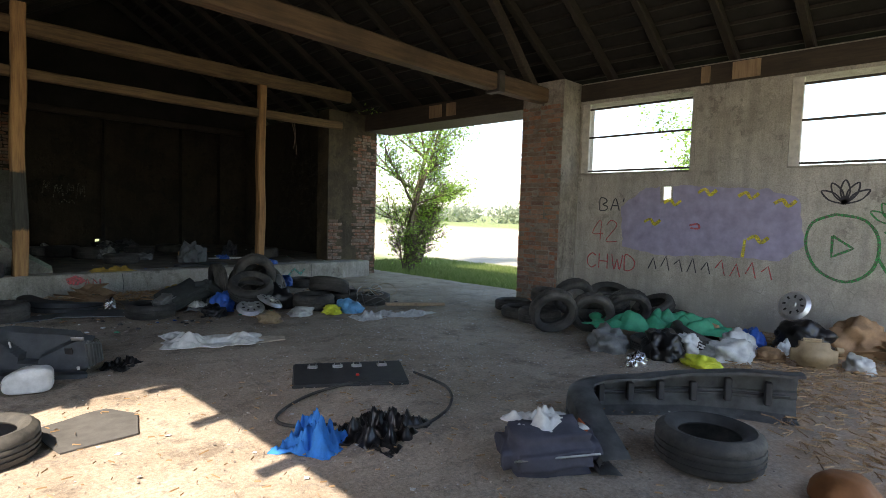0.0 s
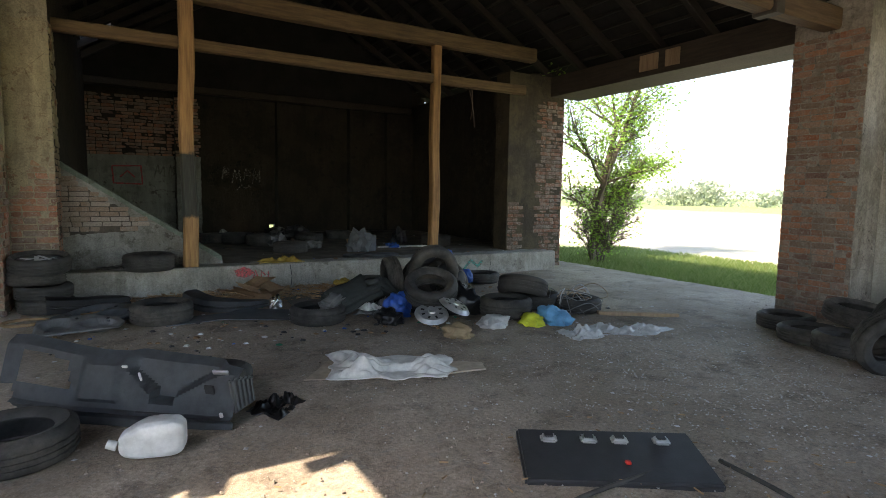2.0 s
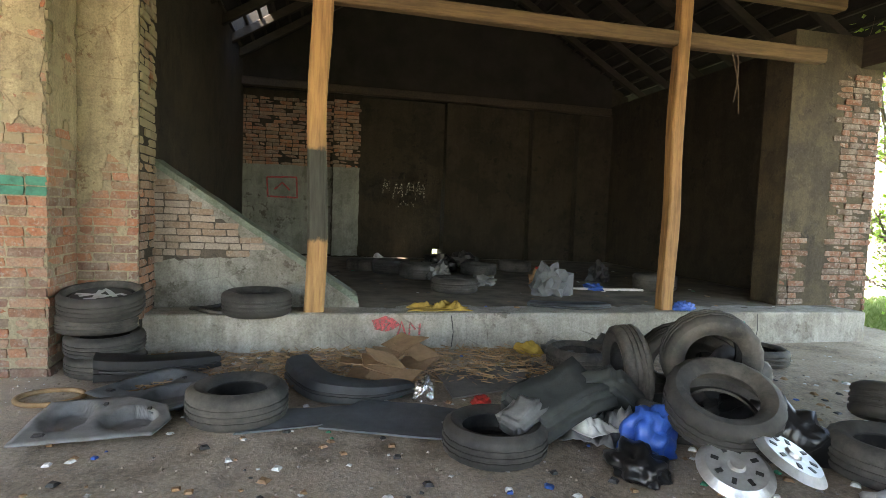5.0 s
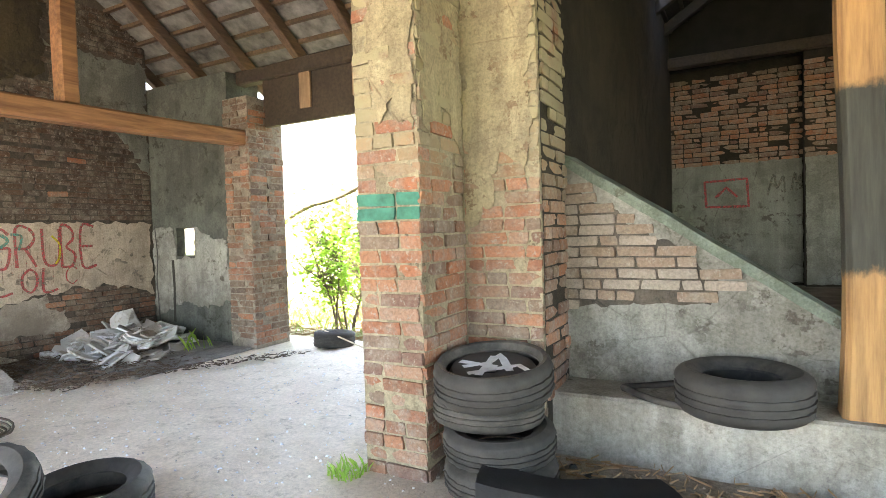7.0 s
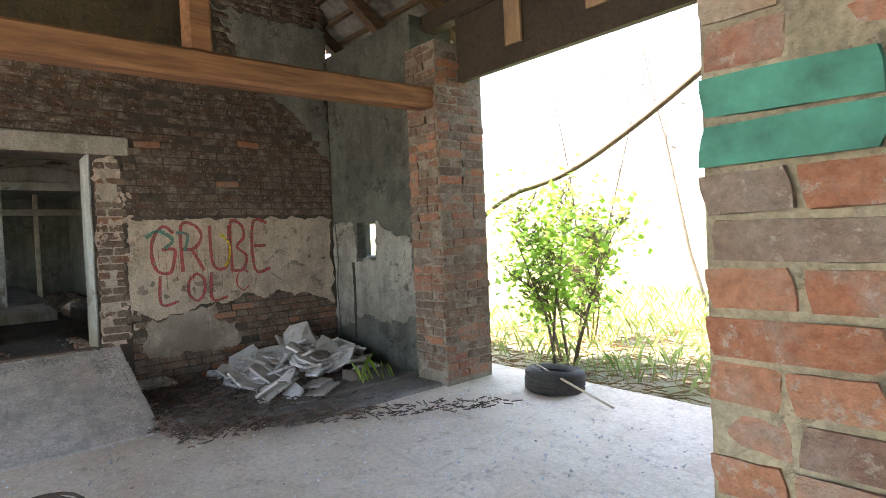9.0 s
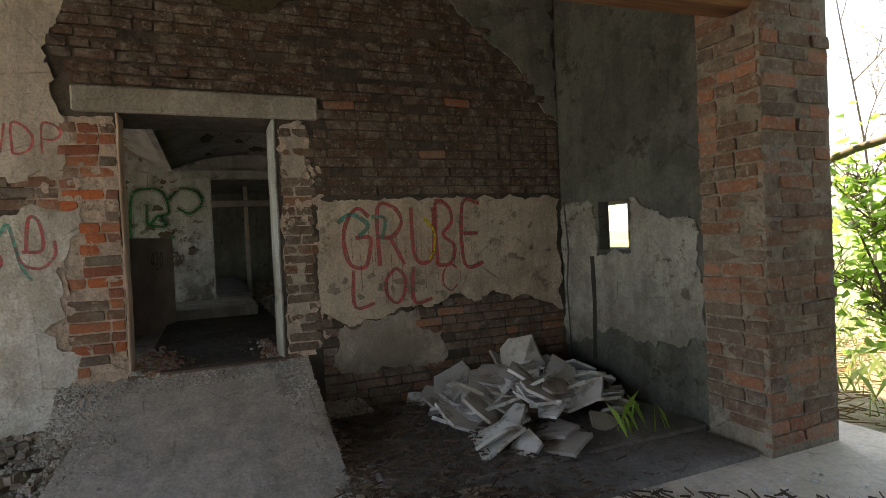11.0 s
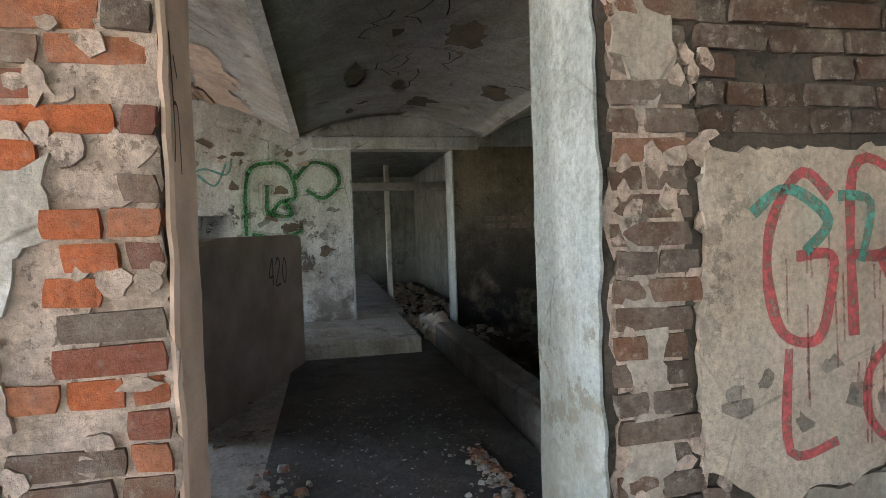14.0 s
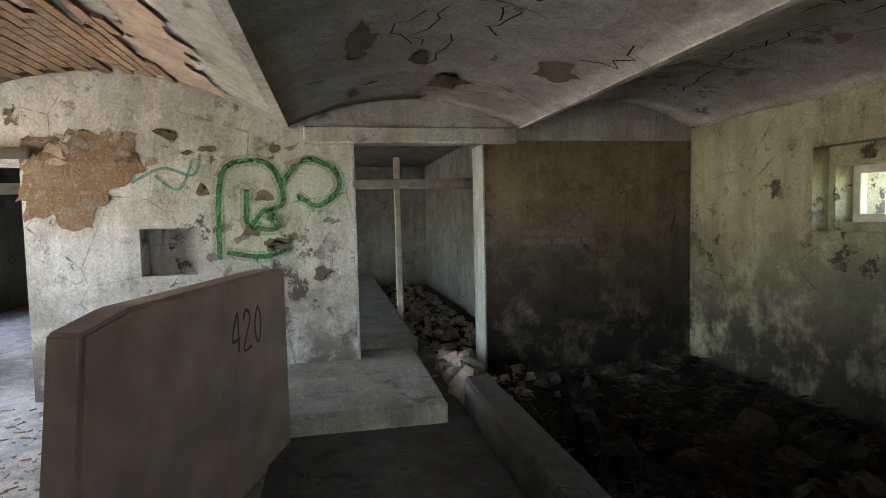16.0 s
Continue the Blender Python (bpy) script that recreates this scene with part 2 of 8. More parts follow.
def floor_mat():
    m = Mat("worn_concrete_floor", 0.7)
    c = m.mix(m.ramp(m.noise(0.7, 9, 0.68), (0.42, 0.0), (0.58, 1.0)), (0.54, 0.44, 0.345), (0.38, 0.3, 0.225))
    c = m.mix(m.ramp(m.noise(1.9, 10, 0.75), (0.52, 0.0), (0.62, 0.75)), c, (0.2, 0.158, 0.12))
    c = m.mix(m.ramp(m.noise(4.5, 10, 0.76), (0.54, 0.0), (0.67, 0.7)), c, (0.13, 0.1, 0.078))
    c = m.mix(m.ramp(m.noise(9, 10, 0.78), (0.54, 0.0), (0.61, 0.6)), c, (0.4, 0.36, 0.31))
    c = m.mix(0.7, c, m.ramp(m.noise(38, 8, 0.8), (0.32, 0.2), (0.6, 1.0)), "MULTIPLY")
    c = m.mix(m.ramp(m.noise(85, 3, 0.6), (0.64, 0.0), (0.68, 0.7)), c, (0.5, 0.47, 0.42))
    m.rough(m.ramp(m.noise(2.6, 8, 0.7), (0.38, 0.68), (0.62, 0.92)))
    s = m.n.new("ShaderNodeSeparateXYZ")
    m.l.new(m.pos, s.inputs[0])
    west = m.n.new("ShaderNodeMapRange")
    west.inputs[1].default_value, west.inputs[2].default_value = -1.6, -2.9
    m.l.new(s.outputs[0], west.inputs[0])
    # west part paler and warmer: the strong daylight there is put into the colour
    pale = m.mix(m.ramp(m.noise(2.2, 8, 0.7), (0.4, 0.0), (0.6, 1.0)), (0.88, 0.765, 0.64), (0.76, 0.645, 0.52))
    pale = m.mix(0.45, pale, m.ramp(m.noise(30, 8, 0.78), (0.32, 0.35), (0.6, 1.0)), "MULTIPLY")
    joint = m.ramp(m.math("ADD", m.voronoi(0.55, "DISTANCE_TO_EDGE"), m.math("MULTIPLY", m.noise(5, 5), 0.03)), (0.008, 0.45), (0.02, 0.0))
    pale = m.mix(m.ramp(m.noise(6, 10, 0.78), (0.55, 0.0), (0.63, 0.6)), pale, (0.36, 0.29, 0.22))
    pale = m.mix(joint, pale, (0.3, 0.26, 0.22))
    c = m.mix(west.outputs[0], c, pale)
    needle = m.n.new("ShaderNodeMapRange")
    needle.inputs[1].default_value, needle.inputs[2].default_value = -0.3, 0.6
    m.l.new(m.math("SUBTRACT", m.math("MULTIPLY", s.outputs[0], 0.6), s.outputs[1]), needle.inputs[0])
    c = m.mix(m.math("MULTIPLY", needle.outputs[0], m.ramp(m.noise(2.6, 8, 0.7), (0.35, 0.0), (0.6, 0.85))), c, m.ramp(m.noise(42, 8, 0.8), (0.35, (0.26, 0.155, 0.085)), (0.65, (0.6, 0.41, 0.26))))
    m.color(c).bump(m.noise(5, 9, 0.7), 0.5, 0.03).bump(m.noise(45, 6, 0.7), 0.7, 0.008)
    return m.m


def ground_mat():
    m = Mat("meadow_and_sand", 1.0)
    g = m.ramp(m.noise(3.0, 8, 0.7), (0.3, (0.1, 0.15, 0.04)), (0.5, (0.17, 0.22, 0.07)), (0.68, (0.36, 0.32, 0.2)))
    s = m.ramp(m.noise(2.0, 8), (0.3, (0.38, 0.34, 0.26)), (0.7, (0.5, 0.46, 0.37)))
    b = m.ramp(m.noise(0.22, 4), (0.44, 0.0), (0.54, 1.0))
    far = m.n.new("ShaderNodeMapRange")
    sp = m.n.new("ShaderNodeSeparateXYZ")
    m.l.new(m.pos, sp.inputs[0])
    far.inputs[1].default_value, far.inputs[2].default_value = 10.5, 12.0
    m.l.new(sp.outputs[0], far.inputs[0])
    end = m.n.new("ShaderNodeMapRange")
    end.inputs[1].default_value, end.inputs[2].default_value = 44, 36
    m.l.new(sp.outputs[0], end.inputs[0])
    fac = m.math("MULTIPLY", m.math("MULTIPLY", far.outputs[0], end.outputs[0]), m.ramp(m.noise(0.3, 6), (0.3, 0.5), (0.5, 1.0)))
    # unseen south-west ground made sandy to bounce warm light indoors
    yard = m.n.new("ShaderNodeMapRange")
    yard.inputs[1].default_value, yard.inputs[2].default_value = 5.2, 3.8
    m.l.new(sp.outputs[1], yard.inputs[0])
    dry = m.n.new("ShaderNodeMapRange")
    dry.inputs[1].default_value, dry.inputs[2].default_value = 24.0, 14.0
    m.l.new(sp.outputs[1], dry.inputs[0])
    west = m.n.new("ShaderNodeMapRange")
    west.inputs[1].default_value, west.inputs[2].default_value = 4.0, 1.0
    m.l.new(sp.outputs[0], west.inputs[0])
    hay = m.ramp(m.noise(6, 9, 0.75), (0.3, (0.2, 0.16, 0.09)), (0.7, (0.46, 0.4, 0.28)))
    g = m.mix(m.math("MULTIPLY", m.math("MULTIPLY", dry.outputs[0], west.outputs[0]), m.ramp(m.noise(0.9, 6), (0.4, 0.45), (0.6, 1.0))), g, hay)
    fac = m.math("MAXIMUM", fac, m.math("MULTIPLY", yard.outputs[0], west.outputs[0]))
    m.color(m.mix(fac, g, s)).bump(m.noise(14, 6), 0.7, 0.05)
    return m.m


M_FLOOR, M_GROUND = floor_mat(), ground_mat()
M_CONCRETE = plaster_mat("platform_concrete", (0.42, 0.4, 0.36), (0.33, 0.31, 0.27), (0.2, 0.18, 0.155), 1.5)
M_CONC_DARK = plaster_mat("dusty_concrete", (0.3, 0.29, 0.28), (0.24, 0.23, 0.22), (0.16, 0.15, 0.14), 1.6)
M_RAMP = plaster_mat("smooth_ramp_concrete", (0.62, 0.575, 0.53), (0.53, 0.49, 0.45), (0.4, 0.37, 0.33), 1.2)
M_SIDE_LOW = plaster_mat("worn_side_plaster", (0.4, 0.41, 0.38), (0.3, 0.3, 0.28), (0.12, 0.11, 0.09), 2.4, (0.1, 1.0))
# soil set near black: the stable pit's shade is in its colour
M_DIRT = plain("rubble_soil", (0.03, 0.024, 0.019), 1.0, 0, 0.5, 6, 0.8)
M_BEAM = wood_mat("old_beam_along_x", (0.17, 0.11, 0.052), (0.075, 0.045, 0.025), 0)
M_BEAM_Y = wood_mat("red_beam_along_y", (0.34, 0.17, 0.085), (0.15, 0.068, 0.038), 1)
M_BEAM_DARK = wood_mat("dark_timber", (0.06, 0.044, 0.031), (0.03, 0.023, 0.017), 1)
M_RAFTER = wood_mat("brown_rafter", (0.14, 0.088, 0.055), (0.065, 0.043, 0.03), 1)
# rafter brown dropped to near black for the unlit hall roof
M_RAFTER_DARK = wood_mat("shade_dark_rafter", (0.034, 0.026, 0.019), (0.018, 0.014, 0.011), 0)
M_POST = wood_mat("split_orange_post", (0.38, 0.21, 0.085), (0.16, 0.085, 0.04), 2)
M_TIE = wood_mat("brown_tie_beam", (0.13, 0.08, 0.045), (0.06, 0.036, 0.022), 0)


def charred_post_mat():
    m = Mat("charred_orange_post", 0.8)
    g = m.noise(3.0, 7, 0.65, (9, 9, 0.7))
    c = m.ramp(g, (0.3, (0.22, 0.12, 0.058)), (0.62, (0.44, 0.255, 0.11)))
    edge = m.math("MULTIPLY", m.noise(5, 6, 0.7, (1, 1, 0.5)), 0.7)
    h = m.math("ADD", m.height(0.7, 2.3), m.math("MULTIPLY", edge, 0.25))
    c = m.mix(m.ramp(h, (0.3, 0.0), (0.33, 1.0), (0.84, 1.0), (0.87, 0.0)), c, m.ramp(g, (0.3, (0.025, 0.026, 0.022)), (0.7, (0.06, 0.062, 0.052))))
    m.color(c).bump(g, 0.6, 0.012)
    return m.m


M_POST_A = charred_post_mat()
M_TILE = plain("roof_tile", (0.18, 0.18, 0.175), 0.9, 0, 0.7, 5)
M_TILE_DARK = plain("shade_dark_roof_tile", (0.019, 0.018, 0.016), 0.95, 0, 0.4, 5)


def rubber_mat():
    """Old tyre rubber: dust lies on it in patches, and each tyre holds more or less of it."""
    m = Mat("dusty_rubber", 0.72)
    c = m.ramp(m.noise(7, 6), (0.3, (0.016, 0.016, 0.016)), (0.7, (0.045, 0.044, 0.042)))
    dust = m.math("MULTIPLY", m.ramp(m.noise(3.1, 9, 0.72), (0.42, 0.0), (0.62, 1.0)), m.ramp(m.random(), (0.0, 0.15), (1.0, 0.75)))
    m.color(m.mix(dust, c, (0.15, 0.135, 0.115)))
    m.bump(m.noise(45, 5, 0.7), 0.3, 0.005)
    return m.m


M_RUBBER = rubber_mat()

# ---- building helpers ----
def mesh_ob(name, bm, mat, parent=None, smooth=False):
    me = bpy.data.meshes.new(name)
    bm.normal_update()
    bm.to_mesh(me)
    bm.free()
    for m in mat if isinstance(mat, (list, tuple)) else [mat]:
        me.materials.append(m)
    if smooth:
        me.shade_smooth()
    ob = new(name, me)
    if parent:
        ob.parent = parent
    return ob


def part(name, bm, mat, parent, label="", smooth=False):
    return tagged(mesh_ob(name, bm, mat, parent, smooth), label)


def box_into(bm, x0, x1, y0, y1, z0, z1, m=None, bevel=0.0):
    c = Vector(((x0 + x1) / 2, (y0 + y1) / 2, (z0 + z1) / 2))
    mat = Matrix.Translation(c) @ Matrix.Diagonal((x1 - x0, y1 - y0, z1 - z0, 1))
    r = bmesh.ops.create_cube(bm, size=1, matrix=(m @ mat) if m else mat)
    if bevel:
        es = list({e for v in r["verts"] for e in v.link_edges})
        bmesh.ops.bevel(bm, geom=es, offset=bevel, segments=1, affect="EDGES")


def boxes(name, mat, *bs, parent=None, kind="structure", label="", bevel=0.0):
    bm = bmesh.new()
    for b in bs:
        box_into(bm, *b, bevel=bevel)
    return tagged(mesh_ob(name, bm, mat, parent), label, kind="" if parent else kind)


def wobble(bm, amount, scale, seed=0.0, axis=None):
    for v in bm.verts:
        d = noise.noise_vector(v.co * scale + Vector((seed, seed * 1.7, 3.1))) * amount
        v.co += d if axis is None else Vector([d[i] if i in axis else 0 for i in range(3)])


def beam(name, a, b, w, h, mat, parent=None, label="", seed=1.0, sag=0.0, cuts=10):
    """A hewn timber from a to b: w wide, h high, its arrises worn and its line not quite straight."""
    a, b = Vector(a), Vector(b)
    d = (b - a).normalized()
    side = d.cross(Vector((0, 0, 1)))
    side = side.normalized() if side.length > 0.01 else Vector((1, 0, 0))
    up = side.cross(d)
    bm = bmesh.new()
    rings = []
    ch = min(w, h) * 0.12
    prof = [(-w / 2 + ch, -h / 2), (w / 2 - ch, -h / 2), (w / 2, -h / 2 + ch), (w / 2, h / 2 - ch), (w / 2 - ch, h / 2), (-w / 2 + ch, h / 2), (-w / 2, h / 2 - ch), (-w / 2, -h / 2 + ch)]
    for i in range(cuts + 1):
        f = i / cuts
        c = a.lerp(b, f)
        c = c + up * (-sag * 4 * f * (1 - f)) + side * 0.25 * w * noise.noise(Vector((f * 3, seed, 0.2)))
        k = 1 + 0.1 * noise.noise(Vector((f * 5, seed * 2.1, 1.7)))
        rings.append([bm.verts.new(c + side * x * k + up * y * k) for x, y in prof])
    for r0, r1 in zip(rings, rings[1:]):
        for i in range(8):
            bm.faces.new((r0[i], r0[(i + 1) % 8], r1[(i + 1) % 8], r1[i]))
    bm.faces.new(rings[0][::-1])
    bm.faces.new(rings[-1])
    return tagged(mesh_ob(name, bm, mat, parent), label)


# ---- structure: hall (east wing), raised bay behind the posts, west wing ----
OX, GX, FX, PZ = 6.85, -7.6, -11.76, 0.36

bm = bmesh.new()
bmesh.ops.create_grid(bm, x_segments=70, y_segments=60, size=1, matrix=pose(-0.4, 6.0, 0) @ Matrix.Diagonal((7.75, 6.9, 1, 1)))
for v in bm.verts:
    v.co.z += 0.018 * noise.noise(v.co * 0.9) + 0.01 * noise.noise(v.co * 3.1)
    if v.co.y > 10.4 or v.co.x > 6.2 or v.co.x < -7:
        v.co.z = min(v.co.z, 0.0)
floor = tagged(mesh_ob("floor", bm, M_FLOOR, None, True), "worn dusty concrete floor with grit", kind="structure")

bm = bmesh.new()
bmesh.ops.create_grid(bm, x_segments=120, y_segments=120, size=1, matrix=pose(0, 0, 0) @ Matrix.Diagonal((60, 60, 1, 1)))
for v in bm.verts:
    v.co.z = -0.1 + 0.05 * noise.noise(v.co * 0.4)
    if v.co.x > 9:
        v.co.z += min(0.5, (v.co.x - 9) * 0.012)
big = [(-3000, -3000), (3000, -3000), (3000, 3000), (-3000, 3000)]
small = [(-60, -60), (60, -60), (60, 60), (-60, 60)]
for i in range(4):
    j = (i + 1) % 4
    bm.faces.new([bm.verts.new((*p, 0.1 if abs(p[0]) < 100 else 0.3)) for p in (big[i], big[j], small[j], small[i])])
ground = tagged(mesh_ob("ground", bm, M_GROUND, None, True), "sunlit meadow with sandy yard", kind="structure")

# east wall with its two long windows
boxes("wall_east", M_PLASTER_WIN, (OX, 7.25, -0.6, 5.42, -0.1, 1.8), (OX, 6.9, -0.6, 3.8, 1.8, 2.02), (OX, 6.9, 3.93, 5.42, 1.8, 2.02), (6.9, 7.25, -0.6, 3.8, 1.8, 2.02), (6.9, 7.25, 4.2, 5.42, 1.8, 2.02), (OX, 7.25, -0.6, 5.42, 2.02, 2.22),
      (OX, 7.25, 2.28, 3.55, 2.22, 3.4), (OX, 7.25, -0.6, 0.3, 2.22, 3.4), (OX, 7.25, 5.39, 5.42, 2.22, 3.4), (OX, 7.25, -0.6, 5.42, 3.4, 3.75))
pier_east = boxes("wall_pier_east", M_MORTAR, (6.32, 7.22, 5.425, 6.25, -0.1, 3.75))
lintel_east = boxes("trim_lintel_east", M_BEAM_DARK, (6.45, 7.25, 6.25, 11.0, 3.37, 3.75))
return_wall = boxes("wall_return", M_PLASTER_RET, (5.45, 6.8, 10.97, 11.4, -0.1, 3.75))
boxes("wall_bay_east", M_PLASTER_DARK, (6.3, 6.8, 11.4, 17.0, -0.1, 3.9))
platform = boxes("floor_platform", M_CONCRETE, (-2.0, 6.3, 10.5, 17.0, -0.1, PZ), label="raised concrete platform", bevel=0.015)
M_BAY_DIRT = plain("trodden_bay_dirt", (0.15, 0.125, 0.095), 0.95, 0, 0.6, 3, 0.7)
bm = bmesh.new()
bmesh.ops.create_grid(bm, x_segments=60, y_segments=50, size=1, matrix=pose(2.31, 13.78, 0) @ Matrix.Diagonal((3.97, 3.0, 1, 1)))
for v in bm.verts:
    far_in = min(1.0, (v.co.y - 10.78) / 0.5)
    v.co.z = PZ + 0.004 + 0.016 * far_in * abs(noise.noise(v.co * 2.3)) - 0.012 * (1 - far_in) * (noise.noise(v.co * 4) + 0.6)
tagged(mesh_ob("floor_platform_dirt", bm, M_BAY_DIRT, None, True), "dark trodden dirt over the platform", kind="structure")
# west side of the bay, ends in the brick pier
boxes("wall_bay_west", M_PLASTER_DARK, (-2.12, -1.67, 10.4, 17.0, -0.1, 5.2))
M_MORTAR_LIME = plaster_mat("lime_pointing", (0.4, 0.355, 0.25), (0.31, 0.27, 0.19), (0.17, 0.14, 0.1), 4)
pier = boxes("wall_pier_west", M_MORTAR_LIME, (-2.54, -2.15, 9.87, 10.39, -0.05, 3.7), (-2.149, -1.67, 10.37, 10.40, -0.05, 3.7))
# end wall of the bay with recesses
END = 16.8
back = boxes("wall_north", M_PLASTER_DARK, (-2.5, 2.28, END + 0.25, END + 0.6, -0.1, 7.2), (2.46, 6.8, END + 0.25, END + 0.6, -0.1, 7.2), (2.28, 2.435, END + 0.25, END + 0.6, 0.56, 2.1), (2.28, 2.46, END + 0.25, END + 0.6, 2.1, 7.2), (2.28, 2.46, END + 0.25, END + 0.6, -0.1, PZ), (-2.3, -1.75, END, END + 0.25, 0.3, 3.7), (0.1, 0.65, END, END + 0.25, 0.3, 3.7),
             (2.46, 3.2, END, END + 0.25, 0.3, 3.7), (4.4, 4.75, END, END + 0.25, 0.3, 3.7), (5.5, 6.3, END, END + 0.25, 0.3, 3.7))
# upper end wall set near black to hold the gable's shade
boxes("wall_north_upper", M_SHADE_BLACK, (-2.3, 6.3, END + 0.1, END + 0.248, 3.7, 7.0))
# unseen south closing walls and west wall, added; openings let in sun and daylight
boxes("wall_south", M_PLASTER_DARK, (-2.6, 0.2, -1.0, -0.6, -0.1, 3.75), (6.86, 7.25, -1.0, -0.6, -0.1, 3.75), (0.2, 6.86, -1.0, -0.6, 3.6, 3.75))
boxes("wall_southwest", M_PLASTER_DARK, (-2.6, -2.25, -0.6, 1.2, -0.1, 3.9), (-8.1, -2.25, 4.4, 4.8, 3.2, 3.6), (-8.1, -7.3, 4.4, 4.8, -0.1, 3.2), (-2.6, -2.25, 4.4, 4.8, -0.1, 3.2))


def gable_fill(name, outline, place, mat):
    """A triangular wall under a roof; place puts a point of its outline at depth 0 or 1."""
    bm = bmesh.new()
    a, b = ([bm.verts.new(place(u, z, k)) for u, z in outline] for k in (0, 1))
    bm.faces.new(a)
    bm.faces.new(b[::-1])
    for i in range(len(outline)):
        j = (i + 1) % len(outline)
        bm.faces.new((a[j], a[i], b[i], b[j]))
    bmesh.ops.recalc_face_normals(bm, faces=bm.faces[:])
    return tagged(mesh_ob(name, bm, mat), kind="structure")


# added walls that block stray sky light through the open roof ends
gable_fill("wall_south_gable", [(-2.35, 3.752), (7.2, 3.752), (2.4, 6.72)], lambda u, z, k: Vector((u, -0.98 + 0.3 * k, z)), M_PLASTER_DARK)
gable_fill("wall_roof_valley", [(4.75, 3.77), (12.1, 3.77), (8.5, 6.38)], lambda u, z, k: Vector((-2.3 + 0.17 * k, u, z)), M_PLASTER_DARK)
# gable wall of the west wing with the doorway
D0, D1 = 8.86, 9.81
gable = boxes("wall_gable", M_MORTAR_DARK, (-8.08, GX, 4.4, 8.3, -0.1, 2.1), (-7.8, GX, 8.3, D0, -0.1, 2.1), (-7.97, GX, D1, 10.2, -0.1, 2.1), (-8.08, GX, 10.2, 12.1, -0.1, 2.1), (-8.08, GX, D0, D1, -0.1, 0.44), (-8.08, GX, 4.4, 12.1, 2.1, 6.4))
lintel = boxes("trim_door_lintel", M_CONCRETE, (-8.1, GX + 0.035, 8.64, 10.1, 2.1, 2.26), bevel=0.012)
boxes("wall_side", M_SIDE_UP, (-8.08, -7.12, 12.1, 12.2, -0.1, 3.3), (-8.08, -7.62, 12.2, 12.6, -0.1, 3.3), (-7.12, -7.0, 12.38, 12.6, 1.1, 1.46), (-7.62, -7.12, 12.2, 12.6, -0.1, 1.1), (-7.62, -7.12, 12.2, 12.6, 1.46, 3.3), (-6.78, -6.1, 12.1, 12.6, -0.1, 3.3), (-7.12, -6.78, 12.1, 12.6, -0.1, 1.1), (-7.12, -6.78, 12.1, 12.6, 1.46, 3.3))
pier2 = boxes("wall_pier_door", M_MORTAR, (-6.1, -5.7, 12.04, 12.58, -0.1, 2.95))
header2 = boxes("trim_header_north", M_BEAM_DARK, (-5.7, -2.12, 12.3, 12.36, 2.62, 3.3))
boxes("wall_north_west", M_PLASTER_DARK, (-2.5, -2.12, 12.1, 12.6, -0.1, 3.3))


def roof(name, axis, ridge, eave, zr, ze, lo, hi, tile, rafter, pitch=0.95, label="", hole=None):
    """One roof slope: battens and rows of tiles above rafters. axis 0: the ridge runs along x."""
    bm = bmesh.new()
    rows = 22

    def p(f, s, dz=0.0):
        a, z = ridge + (eave - ridge) * f, zr + (ze - zr) * f + dz
        return Vector((s, a, z)) if axis == 0 else Vector((a, s, z))

    n = int((hi - lo) / 0.33)
    for r in range(rows):
        f0, f1 = r / rows - 0.012, (r + 1) / rows
        for c in range(n):
            s0, s1 = lo + (hi - lo) * c / n, lo + (hi - lo) * (c + 1) / n
            if hole and hole[0] < f1 < hole[1] and hole[2] < s1 < hole[3]:
                continue
            sk = (random.random() - 0.5) * 0.012
            vs = [bm.verts.new(p(f0, s0, 0.12 + 0.0)), bm.verts.new(p(f0, s1 + 0.01, 0.12 + sk)), bm.verts.new(p(f1, s1 + 0.01, 0.155 + sk)), bm.verts.new(p(f1, s0, 0.155))]
            bm.faces.new(vs)
            up = [bm.verts.new(v.co + Vector((0, 0, 0.02))) for v in vs]
            bm.faces.new(up[::-1])
    ob = mesh_ob(name, bm, tile)
    tagged(ob, label, kind="structure")
    bmb = bmesh.new()
    for r in range(rows):
        f = (r + 0.5) / rows
        q0, q1 = p(f, lo), p(f, hi)
        box_into(bmb, min(q0.x, q1.x) - (0.025 if axis else 0), max(q0.x, q1.x) + (0.025 if axis else 0), min(q0.y, q1.y) - (0 if axis else 0.025), max(q0.y, q1.y) + (0 if axis else 0.025), q0.z + 0.075, q0.z + 0.115)
    part("batten", bmb, rafter, ob)
    s = lo + 0.3
    while s < hi:
        beam("rafter", p(0, s), p(1.02, s), 0.11, 0.14, rafter, ob, seed=s, cuts=4)
        s += pitch
    return ob


R_EX, R_EZ, E_Z = 2.4, 6.7, 3.78
# hall slopes use the dark tile and rafter copies, which hold the roof's shade
roof("ceiling_roof_east", 1, R_EX, 7.5, R_EZ, 3.62, -1.0, 17.2, M_TILE_DARK, M_RAFTER_DARK, label="tiled roof on rafters, both darkened for shade")
roof("ceiling_roof_bay", 1, R_EX, -2.4, R_EZ, 3.75, -1.0, 17.2, M_TILE_DARK, M_RAFTER_DARK, label="tiled roof on rafters, both darkened for shade", hole=(0.76, 0.92, 14.9, 15.9))
roof("ceiling_roof_west", 0, 8.5, 12.9, 6.35, 3.1, -8.1, -2.12, M_TILE, M_RAFTER, 0.85, label="grey tiled roof on brown rafters")
